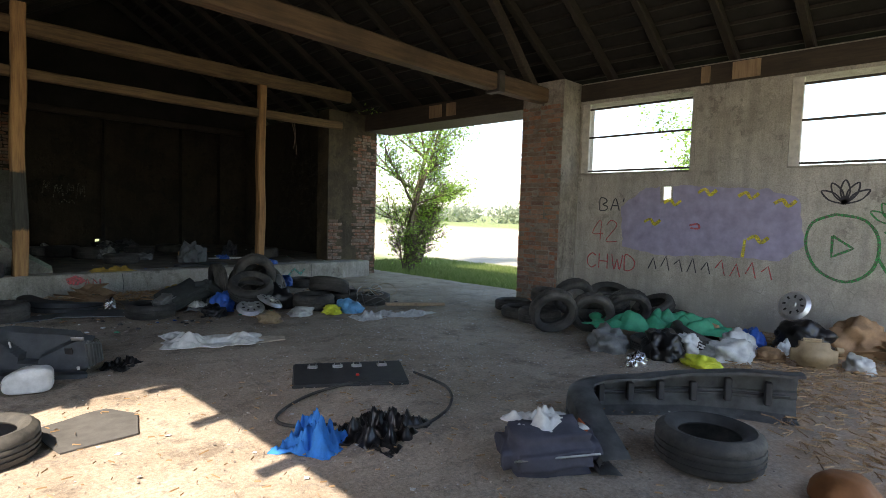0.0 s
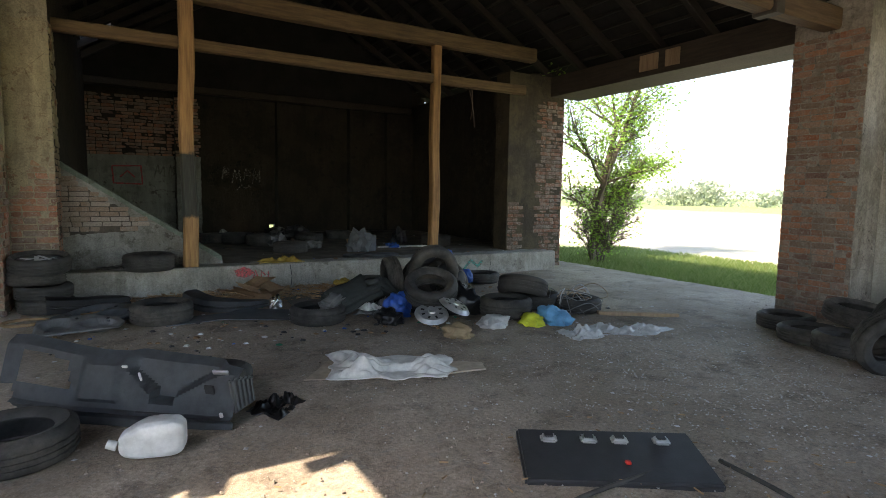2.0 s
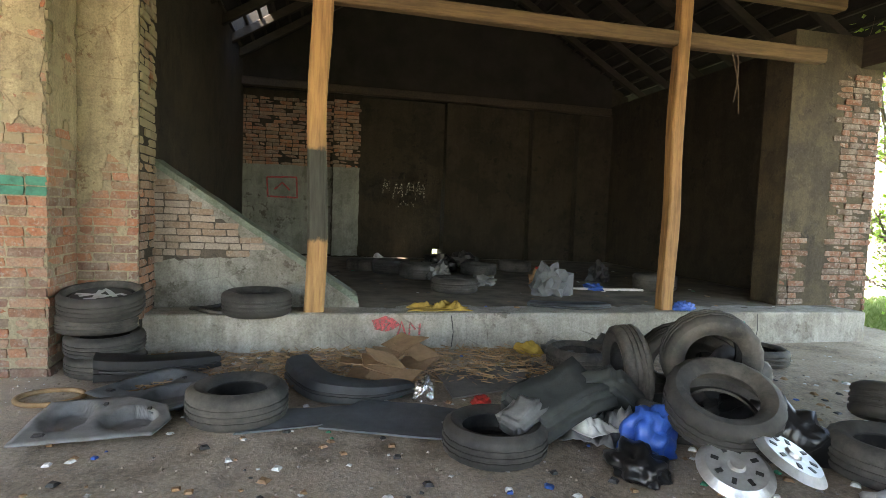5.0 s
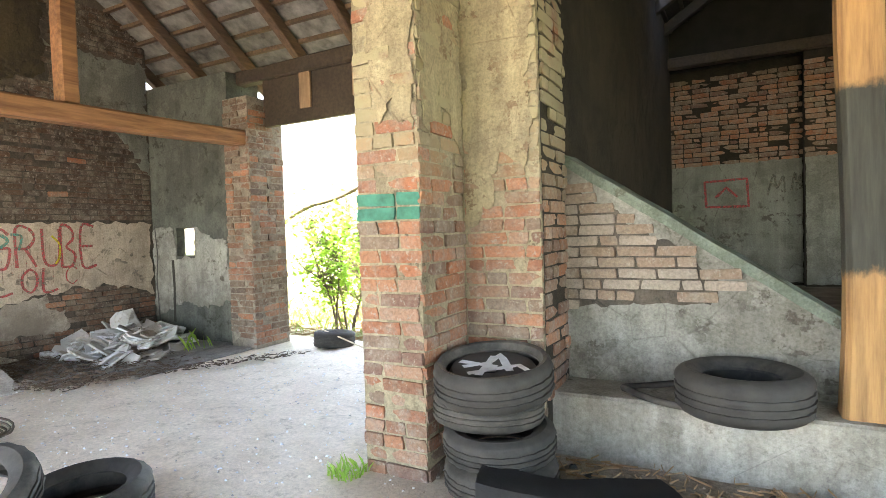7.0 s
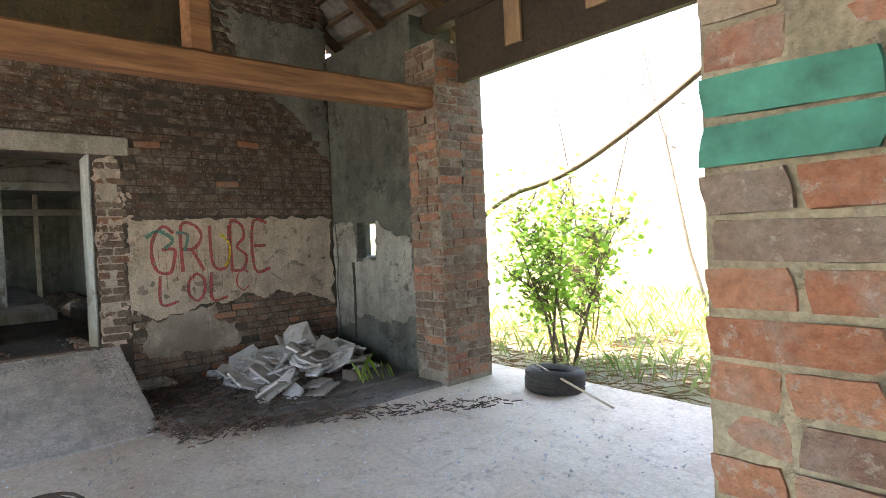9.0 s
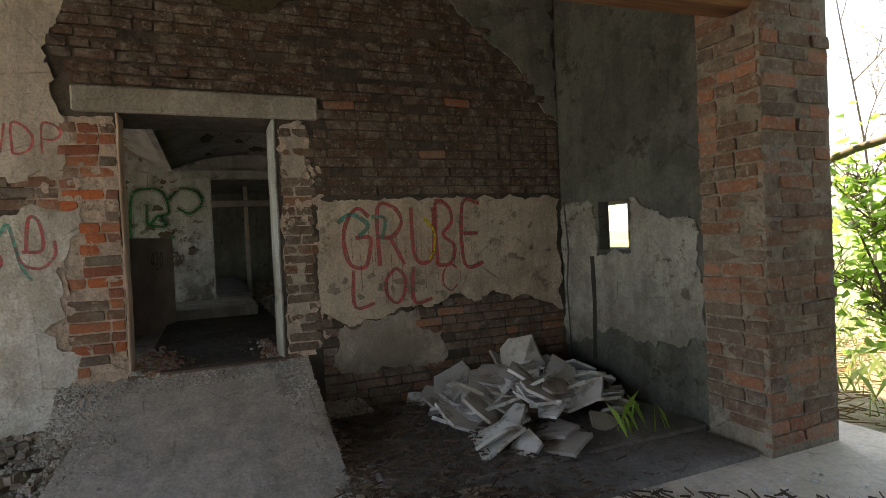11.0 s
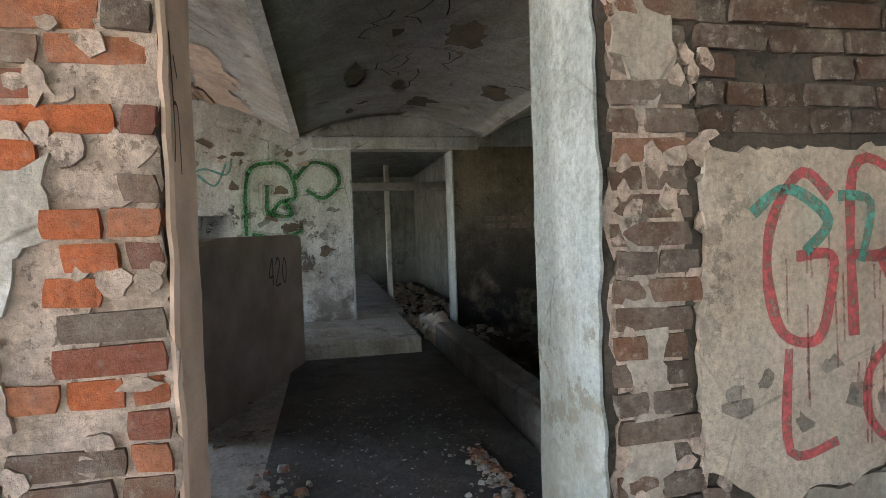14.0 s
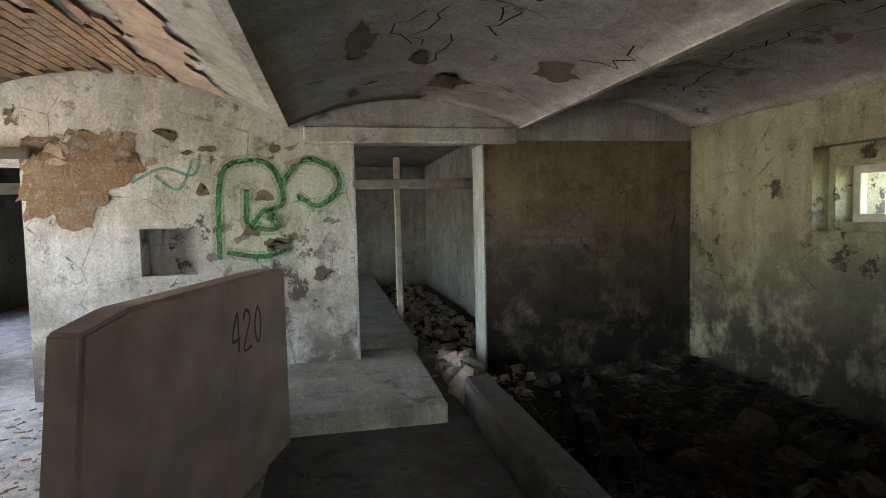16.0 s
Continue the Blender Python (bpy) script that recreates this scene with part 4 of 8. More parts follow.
def stand(x, y, turn, lean=0.0, z=0.0, k=0, label="worn dusty black car tyre standing in a pile"):
    """A tyre on its tread; turn: the way its hole faces, in degrees from +y to the left; lean: back by so many degrees."""
    R = (0.305, 0.315, 0.29)[k]
    m = pose(x, y, z, 0, 0, turn) @ pose(0, 0, 0, -lean) @ pose(0, 0, R, 90) @ pose(0, 0, -(0.095, 0.112, 0.082)[k])
    ob = tyre_thing(k)
    ob.matrix_world = m
    return tagged(ob, label, "tyre", "scrap tyres")


# single tyres on the hall floor
tyre(-1.27, 4.24, k=0)
tyre(1.95, 1.41, k=1, rz=40)
tyre(5.42, 5.62, k=2)
tyre(-0.64, 8.84, k=1, rz=20)
tyre(0.86, 8.12, k=0, label="worn black tyre under a grey car seat")
tyre(-0.52, 6.18, z=0.02, rx=-7, ry=4, k=1, label="worn black tyre leaning in a heap of car trim")
tyre(-1.5, 5.74, z=0.0, k=0, label="worn black tyre lying beside the car trim")
# heap beside the east pier and wall
stand(4.5, 4.3, 140, 22, k=0)
stand(4.95, 3.98, 128, 25, k=2)
stand(5.65, 3.85, 130, 30, k=0)
stand(5.35, 4.55, 140, 30, k=2, z=0.12)
tyre(4.9, 4.75, k=0, label="worn black car tyre at the bottom of the heap")
tyre(5.5, 4.3, k=1, label="worn black car tyre at the bottom of the heap")
tyre(5.45, 4.95, z=0.19, rx=8, k=0, label="worn black car tyre on top of the heap")
tyre(6.2, 4.4, z=0.2, rx=12, ry=-20, k=1, label="worn black car tyre on top of the heap")
tyre(6.3, 3.7, z=0.13, rx=-14, ry=-24, k=0, label="worn black car tyre on top of the heap")
tyre(6.35, 4.45, k=0, label="worn black car tyre at the bottom of the heap")
tyre(6.3, 3.5, k=0, label="worn black car tyre at the bottom of the heap")
tyre(5.95, 3.1, z=0.0, k=2, label="worn black car tyre half under the green tarpaulin")
tyre(4.55, 2.9, k=2, label="worn black car tyre among the rubbish")
tyre(4.95, 2.65, z=0.05, rx=20, ry=10, k=0, label="worn black car tyre among the rubbish")
tyre(5.0, 5.15, z=0.0, k=2, label="worn black car tyre by the brick pier")
# heap in front of the raised bay
stand(2.42, 8.35, 160, 8, k=1, z=0.16)
stand(1.98, 8.55, 78, 6, k=0, z=0.03)
stand(2.62, 9.05, 170, 20, k=0)
stand(2.98, 8.75, 105, 28, k=1)
tyre(2.12, 7.85, z=0.24, rx=24, ry=-12, k=1, label="worn black car tyre tilted on the heap")
tyre(2.15, 8.3, k=1, label="worn black car tyre at the bottom of the heap")
tyre(2.95, 7.5, k=1, label="worn black car tyre at the edge of the heap")
tyre(3.35, 7.72, z=0.17, rx=-10, ry=16, k=1, label="worn black car tyre tilted on the heap")
tyre(3.62, 7.75, k=0, label="worn black car tyre at the edge of the heap")
tyre(2.2, 9.75, k=0)
tyre(4.1, 9.75, k=2)
tyre(3.95, 7.35, k=2, label="worn black car tyre wound with cables")
tyre(2.85, 8.62, z=0.0, k=0, label="worn black car tyre at the bottom of the heap")
# stack in the corner of the brick pier
for i, (dx, dy, k) in enumerate(((0.05, -0.06, 2), (0.03, -0.02, 2), (-0.04, 0.0, 2), (0.0, 0.0, 3))):
    tyre(-1.83 + dx, 10.03 + dy, (0, 0.155, 0.31, 0.455)[i], rx=(0, 3, -4, 7)[i], k=k, label="black car tyre in a stack beside the brick pier", group="stacked tyres")
tyre(-0.7, 10.52, PZ - 0.004, k=1, label="dusty black car tyre lying on the platform edge")
for x, y in ((1.55, 12.0), (1.35, 13.4), (0.6, 14.4), (2.45, 14.0), (4.65, 12.35), (1.0, 14.0), (3.3, 14.6)):
    tyre(x, y, PZ, k=int(x * 10) % 3, label="black car tyre lying on the dark platform")
tyre(-3.42, 8.84, rx=4, k=0)
tyre(-5.0, 8.65, k=0)
tyre(-3.75, 8.55, z=0.1, rx=25, ry=15, k=2, label="worn black car tyre leaning on another tyre")
small_tyre = tyre(-4.98, 12.56, z=-0.02, rx=-6, k=1, label="small black tyre lying outside the doorway")
small_tyre.scale = (0.78, 0.78, 0.86)


def disc(name, x, y, z, R, mat, label, cat, h=0.02):
    bm = bmesh.new()
    bmesh.ops.create_cone(bm, cap_ends=True, segments=32, radius1=R, radius2=R * 0.94, depth=h, matrix=Matrix.Translation((0, 0, h / 2)))
    ob = mesh_ob(name, bm, mat)
    ob.matrix_world = pose(x, y, z)
    return tagged(ob, label, cat)


cover = disc("tyre_cover", -1.83, 10.02, 0.645, 0.228, M_BLACKPL, "black disc with white spray paint on the tyre stack", "cover")
cover.matrix_world = pose(-1.83, 10.02, 0.585, 8, 0, 20)


def ribbon(pts, width, to3d, rnd=0.0):
    """A flat painted stroke along points of a plane."""
    bm = bmesh.new()
    prev = None
    pts = [Vector(p) for p in pts]
    fine = []
    for a, b in zip(pts, pts[1:]):
        n = max(1, int((b - a).length / 0.05))
        fine += [a.lerp(b, i / n) for i in range(n)]
    fine.append(pts[-1])
    for i, p in enumerate(fine):
        d = (fine[min(i + 1, len(fine) - 1)] - fine[max(i - 1, 0)]).normalized()
        s = Vector((-d.y, d.x)) * width / 2 * (1 + 0.3 * noise.noise(Vector((p.x * 9, p.y * 9, rnd))))
        cur = (bm.verts.new(to3d(p + s)), bm.verts.new(to3d(p - s)))
        if prev:
            bm.faces.new((prev[0], prev[1], cur[1], cur[0]))
        prev = cur
    return bm


for k, st in enumerate((((-0.14, -0.02), (-0.02, 0.03), (0.0, -0.08)), ((-0.02, 0.03), (0.03, 0.14), (0.08, -0.07)), ((-0.11, -0.1), (0.12, 0.0), (0.16, -0.06)), ((0.0, 0.12), (-0.06, -0.12)), ((-0.16, 0.05), (0.02, -0.02)))):
    part("paint_stroke", ribbon(st, 0.036, lambda p: Vector((p.x * 1.1, p.y * 1.1, 0.026))), M_PAINTW, cover, "white spray paint")


def crumple(name, x, y, z, sx, sy, h, mat, label, cat, rz=0, seed=1.0, n=26, freq=5.0, thick=0.004):
    """A dropped sheet of cloth or film: folds and a ragged edge, resting on the ground."""
    bm = bmesh.new()
    bmesh.ops.create_grid(bm, x_segments=n, y_segments=n, size=0.5)
    for v in bm.verts:
        u = Vector((v.co.x, v.co.y, 0))
        f = noise.noise(Vector((u.x * freq, u.y * freq, seed)))
        g = abs(noise.noise(Vector((u.x * freq * 2.3, u.y * freq * 2.3, seed + 5))))
        edge = 1 - max(abs(u.x), abs(u.y)) * 2
        rag = 1 + 0.25 * noise.noise(Vector((math.atan2(u.y, u.x) * 2, seed, 0)))
        v.co = Vector((u.x * sx * rag, u.y * sy * rag, max(0.004, h * (0.35 + 0.9 * f + 0.7 * g - 0.25) * min(1, 0.15 + edge * 2.2))))
    r = bmesh.ops.solidify(bm, geom=bm.faces[:], thickness=thick)
    ob = mesh_ob(name, bm, mat, None, True)
    ob.matrix_world = pose(x, y, z, 0, 0, rz)
    return tagged(ob, label, cat)


def lump(name, x, y, z, sx, sy, sz, mat, label, cat, rz=0, seed=1.0, rough=0.35, freq=3.0, sub=4, sharp=False, rx=0, ry=0):
    """A filled or crushed thing: a rounded body with creases, flat underneath."""
    bm = bmesh.new()
    bmesh.ops.create_icosphere(bm, subdivisions=sub, radius=1)
    for v in bm.verts:
        d = v.co.normalized()
        k = 1 + rough * noise.noise(d * freq + Vector((seed, seed, seed))) - rough * 0.8 * abs(noise.noise(d * freq * 2.4 + Vector((seed, 0, seed * 2))))
        v.co = Vector((d.x * k * sx / 2, d.y * k * sy / 2, max(-0.35, d.z * k) * sz / 1.35 + 0.35 * sz / 1.35))
    ob = mesh_ob(name, bm, mat, None, not sharp)
    ob.matrix_world = pose(x, y, z, rx, ry, rz)
    return tagged(ob, label, cat)


def rounded(bm, sx, sy, sz, bevel, m=None, seg=3):
    r = bmesh.ops.create_cube(bm, size=1, matrix=(m or Matrix()) @ Matrix.Diagonal((sx, sy, sz, 1)))
    bmesh.ops.bevel(bm, geom=list({e for v in r["verts"] for e in v.link_edges}), offset=bevel, segments=seg, affect="EDGES")


def cushion(sx, sy, sz, m, seed):
    """An upholstered block with sagging, creased faces."""
    bm = bmesh.new()
    rounded(bm, sx, sy, sz, min(sx, sy, sz) * 0.3, None, 3)
    bmesh.ops.subdivide_edges(bm, edges=bm.edges[:], cuts=4, use_grid_fill=True)
    for v in bm.verts:
        v.co += v.co.normalized() * (0.05 * noise.noise(v.co * 4 + Vector((seed, 0, 0))) - 0.05 * abs(noise.noise(v.co * 7 + Vector((0, seed, 0)))))
    bmesh.ops.transform(bm, matrix=m, verts=bm.verts[:])
    return bm


def plate(outline, t, m=None, bevel=0.006, dent=None):
    """A moulded panel from its outline; dent: (cx, cy, rx, ry, depth) of hollows pressed into it."""
    bm = bmesh.new()
    f = bm.faces.new([bm.verts.new((x, y, 0)) for x, y in outline])
    bmesh.ops.triangulate(bm, faces=[f])
    for _ in range(4):
        bmesh.ops.subdivide_edges(bm, edges=bm.edges[:], cuts=1, use_grid_fill=True)
    for v in bm.verts:
        for cx, cy, rx, ry, d in dent or ():
            q = ((v.co.x - cx) / rx) ** 2 + ((v.co.y - cy) / ry) ** 2
            v.co.z -= d * max(0, min(1, (1.25 - q) * 3))
        v.co.z += 0.012 * noise.noise(v.co * 4)
    bmesh.ops.solidify(bm, geom=bm.faces[:], thickness=t)
    if m:
        bmesh.ops.transform(bm, matrix=m, verts=bm.verts[:])
    return bm


def tube(name, pts, r, mat, label="", cat="", parent=None, seg=6):
    bm = bmesh.new()
    rings = []
    pts = [Vector(p) for p in pts]
    for i, p in enumerate(pts):
        d = (pts[min(i + 1, len(pts) - 1)] - pts[max(i - 1, 0)]).normalized()
        s = d.cross(Vector((0.13, 0.21, 0.97))).normalized()
        u = s.cross(d)
        rings.append([bm.verts.new(p + (s * math.cos(a) + u * math.sin(a)) * r) for a in [2 * math.pi * k / seg for k in range(seg)]])
    for a, b in zip(rings, rings[1:]):
        for k in range(seg):
            bm.faces.new((a[k], a[(k + 1) % seg], b[(k + 1) % seg], b[k]))
    bm.faces.new(rings[0][::-1])
    bm.faces.new(rings[-1])
    return tagged(mesh_ob(name, bm, mat, parent, True), label, "" if parent else cat)


def smooth_path(keys, n=8):
    """A rounded line through key points."""
    keys = [Vector(k) for k in keys]
    out = []
    for i in range(len(keys) - 1):
        p0, p1, p2, p3 = keys[max(i - 1, 0)], keys[i], keys[i + 1], keys[min(i + 2, len(keys) - 1)]
        for k in range(n):
            t = k / n
            out.append(0.5 * (2 * p1 + (p2 - p0) * t + (2 * p0 - 5 * p1 + 4 * p2 - p3) * t * t + (3 * p1 - p0 - 3 * p2 + p3) * t ** 3))
    return out + [keys[-1]]


def bumper(keys, heights, mat, label, indicator=None, ribs=True, flip=False, top=0.14):
    """A car bumper lying on the floor: a lofted C-shaped shell along its bow, with ribs inside."""
    path = smooth_path([(x, y, 0) for x, y in keys], 7)
    n = len(path)
    root = None
    bm = bmesh.new()
    rows = []
    for i, p in enumerate(path):
        f = i / (n - 1)
        q = f * (len(heights) - 1)
        a = int(min(q, len(heights) - 2))
        h = heights[a] + (heights[a + 1] - heights[a]) * (q - a)
        d = (path[min(i + 1, n - 1)] - path[max(i - 1, 0)]).normalized()
        s = Vector((-d.y, d.x, 0))
        if flip:
            s = -s
        prof = [(0.1, 0.0), (0.0, 0.012), (-0.045, h * 0.1), (-0.05, h * 0.38), (-0.032, h * 0.41), (-0.032, h * 0.52), (-0.05, h * 0.55), (-0.035, h * 0.88), (0.0, h * 0.97), (0.05, h), (top, h * 0.985), (top, h * 0.93)]
        rows.append([bm.verts.new(p + s * o + Vector((0, 0, z + 0.003))) for o, z in prof])
    for a, b in zip(rows, rows[1:]):
        for k in range(len(a) - 1):
            bm.faces.new((a[k], a[k + 1], b[k + 1], b[k]))
    bmesh.ops.solidify(bm, geom=bm.faces[:], thickness=0.006)
    wobble(bm, 0.012, 3.5, keys[0][0])
    root = tagged(mesh_ob("car_bumper", bm, mat, None, True), label, "bumper")
    root.data.set_sharp_from_angle(angle=radians(28))
    if ribs:
        for i in range(2, n - 2, 3):
            p = path[i]
            d = (path[i + 1] - path[i - 1]).normalized()
            ang = math.degrees(math.atan2(d.y, d.x))
            bm = bmesh.new()
            q = i / (n - 1) * (len(heights) - 1)
            h = heights[int(min(q, len(heights) - 2))]
            rounded(bm, 0.05, 0.05, h * 0.5, 0.008, pose(p.x, p.y, h * 0.55, 0, 0, ang) @ pose(0, 0.0, 0), 1)
            part("rib", bm, M_BLACKPL, root)
    strip = []
    for i in range(1, n - 1):
        d = (path[i + 1] - path[i - 1]).normalized()
        s = Vector((-d.y, d.x, 0)) * (-1 if flip else 1)
        q = i / (n - 1) * (len(heights) - 1)
        k = int(min(q, len(heights) - 2))
        strip.append(path[i] - s * 0.034 + Vector((0, 0, (heights[k] + (heights[k + 1] - heights[k]) * (q - k)) * 0.47)))
    tube("rubbing_strip", strip, 0.012, M_BLACKPL, "", "", root)
    if indicator:
        bm = bmesh.new()
        rounded(bm, 0.16, 0.02, 0.05, 0.008, indicator)
        part("indicator_lamp", bm, M_ORANGE, root, "orange indicator lens")
    return root


bumper([(1.28, 1.72), (1.62, 2.12), (2.05, 2.38), (2.5, 2.12), (2.9, 1.7), (3.15, 1.2)], [0.1, 0.26, 0.28, 0.3, 0.36, 0.4], M_GREYPL, "grey plastic car bumper shell lying on the floor", pose(1.43, 1.98, 0.19, -10, 0, 48), True, True)
def quarter_trim():
    """A car's inner quarter panel: a moulded shell with a window aperture, a pressed hollow and a ribbed end."""
    a, b = Vector((-1.72, 6.5, 0)), Vector((-0.44, 5.56, 0))
    d = (b - a).normalized()
    face = Vector((d.y, -d.x, 0))
    L = (b - a).length
    top = [(0.0, 0.46), (0.08, 0.47), (0.25, 0.44), (0.42, 0.41), (0.55, 0.41), (0.72, 0.39), (0.9, 0.36), (1.0, 0.33)]

    def high(f):
        for (f0, h0), (f1, h1) in zip(top, top[1:]):
            if f <= f1:
                return h0 + (h1 - h0) * (f - f0) / (f1 - f0)
        return top[-1][1]

    def step(x, e0, e1):
        t = max(0.0, min(1.0, (x - e0) / (e1 - e0)))
        return t * t * (3 - 2 * t)

    bm = bmesh.new()
    nu, nv = 72, 30
    g = []
    for i in range(nu + 1):
        f = i / nu
        h = high(f)
        col_ = []
        for j in range(nv + 1):
            v = j / nv
            o = 0.035 * step(v, 0.24, 0.2) - 0.05 * step(v, 0.22, 0.1)
            low = 0.34 + 0.5 * abs(f - 0.72) / 0.2 * (abs(f - 0.72) > 0.04)
            o -= 0.07 * step(v, low, low + 0.07) * step(f, 0.54, 0.58) * step(f, 0.95, 0.9)
            o += 0.03 * step(f, 0.36, 0.4) * step(f, 0.56, 0.52) * step(v, 0.3, 0.36) * step(v, 0.9, 0.84)
            o -= 0.05 * step(v, 0.9, 1.0)
            o += 0.05 * math.sin(f * 3.1)
            p = a + d * (f * L) + face * (o - 0.38 * v * h) + Vector((0, 0, v * h + 0.006))
            col_.append(bm.verts.new(p + noise.noise_vector(p * 5) * 0.005))
        g.append(col_)
    for i in range(nu):
        for j in range(nv):
            f, v = (i + 0.5) / nu, (j + 0.5) / nv
            if 0.08 < f < 0.33 - 0.1 * (v - 0.5) and 0.42 < v < 0.84 - 0.1 * f:
                continue
            if f < 0.06 + 0.16 * (0.4 - v) and v < 0.4:
                continue
            bm.faces.new((g[i][j], g[i + 1][j], g[i + 1][j + 1], g[i][j + 1]))
    bmesh.ops.solidify(bm, geom=bm.faces[:], thickness=0.007)
    ob = tagged(mesh_ob("car_trim_panel", bm, M_SLATE, None, True), "dark slate car side trim with window aperture on the floor", "car trim")
    ob.data.set_sharp_from_angle(angle=radians(30))
    for k in range(5):
        bm = bmesh.new()
        rounded(bm, 0.034, 0.05, 0.24 - 0.012 * k, 0.014, pose(b.x + 0.03 + 0.03 * k, b.y + 0.06 + 0.035 * k, 0.2 - 0.006 * k, 14, 0, -36), 2)
        part("end_rib", bm, M_SLATE, ob)
    for f, v, w, h, m, nm in ((0.9, 0.62, 0.06, 0.08, M_BLACKPL, "pocket"), (0.93, 0.93, 0.1, 0.03, M_SILVER, "clip"), (0.96, 0.25, 0.02, 0.06, M_WHITEPL, "clip"), (0.55, 0.83, 0.035, 0.015, M_WHITEPL, "clip"), (0.62, 0.72, 0.012, 0.06, M_WHITEPL, "clip"), (0.3, 0.12, 0.03, 0.015, M_WHITEPL, "clip"), (0.72, 0.235, 0.3, 0.012, M_BLACKPL, "seam")):
        hh = high(f)
        bm = bmesh.new()
        q = a + d * (f * L) + face * (0.012 + 0.05 * math.sin(f * 3.1) - 0.38 * v * hh) + Vector((0, 0, v * hh))
        rounded(bm, w, 0.014, h, 0.003, pose(q.x, q.y, q.z, 20, 0, -36.3), 1)
        part(nm, bm, m, ob)


quarter_trim()
for k, (x, y, sx, sy, h, m, lb) in enumerate(((-0.7, 6.5, 0.4, 0.3, 0.3, M_PALECARD, "crumpled beige cloth behind the car trim"), (-0.1, 5.85, 0.34, 0.26, 0.09, M_BLACKBAG, "crumpled black plastic beside the car trim"), (-0.45, 6.05, 0.3, 0.3, 0.2, M_CLOTH, "crumpled dusty white cloth behind the car trim"))):
    crumple("crumpled_cloth", x, y, 0.0, sx, sy, h, m, lb, "cloth", 40 * k, 3.3 + k, 26, 5)

# black panel with four lamp sockets
def lamp_panel():
    m = pose(1.28, 4.22, 0.03, 6, 0, -31)
    bm = bmesh.new()
    rounded(bm, 0.98, 0.5, 0.05, 0.012, m)
    p = tagged(mesh_ob("trim_panel", bm, M_BLACKPL), "black car tailgate panel with four metal sockets", "car panel")
    for x in (-0.32, -0.1, 0.07, 0.3):
        bm = bmesh.new()
        rounded(bm, 0.09, 0.07, 0.035, 0.012, m @ pose(x, 0.13, 0.035), 2)
        s = part("socket", bm, M_SILVER, p, "grey metal socket")
        bm = bmesh.new()
        rounded(bm, 0.05, 0.035, 0.01, 0.004, m @ pose(x, 0.13, 0.055), 1)
        part("opening", bm, M_BLACKPL, s)
    bm = bmesh.new()
    rounded(bm, 0.03, 0.03, 0.02, 0.006, m @ pose(0.06, -0.08, 0.03), 1)
    part("red_cap", bm, M_RED, p, "small red cap")

lamp_panel()
loop = smooth_path([(1.75, 4.05, 0.02), (1.3, 4.02, 0.03), (0.75, 4.0, 0.02), (0.32, 3.75, 0.02), (0.3, 3.52, 0.02), (0.55, 3.35, 0.02)])
tube("rubber_cable", loop, 0.012, M_RUBBER, "black rubber cable curled on the floor", "cable")
tube("rubber_cable", smooth_path([(1.8, 3.95, 0.02), (1.72, 3.45, 0.02), (1.4, 3.1, 0.02), (1.0, 2.95, 0.02), (0.85, 3.02, 0.02)]), 0.012, M_RUBBER, "black rubber cable curled on the floor", "cable")
crumple("blue_cloth", 0.26, 3.18, 0.0, 0.34, 0.36, 0.22, M_BLUE, "crumpled bright blue cloth on the concrete floor", "cloth", 30, 2.3, 34, 6)
crumple("black_bag", 0.74, 3.1, 0.0, 0.62, 0.5, 0.16, M_BLACKBAG, "crumpled black plastic bag on the floor", "bag", 20, 4.1, 40, 7)
bm = plate([(-0.3, -0.22), (0.12, -0.3), (0.33, 0.05), (0.25, 0.3), (-0.25, 0.28)], 0.01, pose(-0.68, 4.3, 0.02, 0, 0, 15))
tagged(mesh_ob("rubber_mat", bm, col("grey_mat", (0.1, 0.095, 0.09), 0.9)), "flat grey rubber mat on the sunlit floor", "mat")
bm = cushion(0.58, 0.44, 0.24, pose(1.16, 2.06, 0.115, 3, -4, -38), 4)
case = tagged(mesh_ob("travel_case", bm, M_BLUEGREY, None, True), "blue grey fabric case with a torn opening", "case")
bm = bmesh.new()
rounded(bm, 0.5, 0.012, 0.012, 0.004, pose(1.16, 2.06, 0.115, 3, -4, -38) @ pose(0, -0.215, 0.03), 1)
part("zip", bm, M_SILVER, case)
crumple("white_cloth", 1.26, 2.17, 0.2, 0.42, 0.3, 0.12, M_CLOTH, "white and black cloth stuffed in the case", "cloth", -30, 6.2, 26, 5)
lump("rusty_pot", 1.98, 0.72, 0.0, 0.34, 0.34, 0.16, col("rust_brown_metal", (0.3, 0.12, 0.04), 0.6, 0.3), "rusty brown metal pot on pine needles", "pot", 0, 1.0, 0.1, 2)
# canister and board
def canister(x, y, rz, mat, label, s=1.0, tilt=0):
    bm = bmesh.new()
    m = pose(x, y, 0.115 * s, tilt, 0, rz)
    rounded(bm, 0.34 * s, 0.16 * s, 0.22 * s, 0.06 * s, m)
    c = tagged(mesh_ob("canister", bm, mat, None, True), label, "canister")
    bm = bmesh.new()
    bmesh.ops.create_cone(bm, cap_ends=True, segments=14, radius1=0.026 * s, radius2=0.024 * s, depth=0.05 * s, matrix=m @ pose(0.19 * s, 0.02, 0.05 * s, 0, 90, 0))
    part("neck", bm, mat, c)
    bm = bmesh.new()
    rounded(bm, 0.16 * s, 0.03 * s, 0.03 * s, 0.012 * s, m @ pose(-0.02, 0, 0.125 * s), 2)
    part("handle", bm, mat, c)
    return c

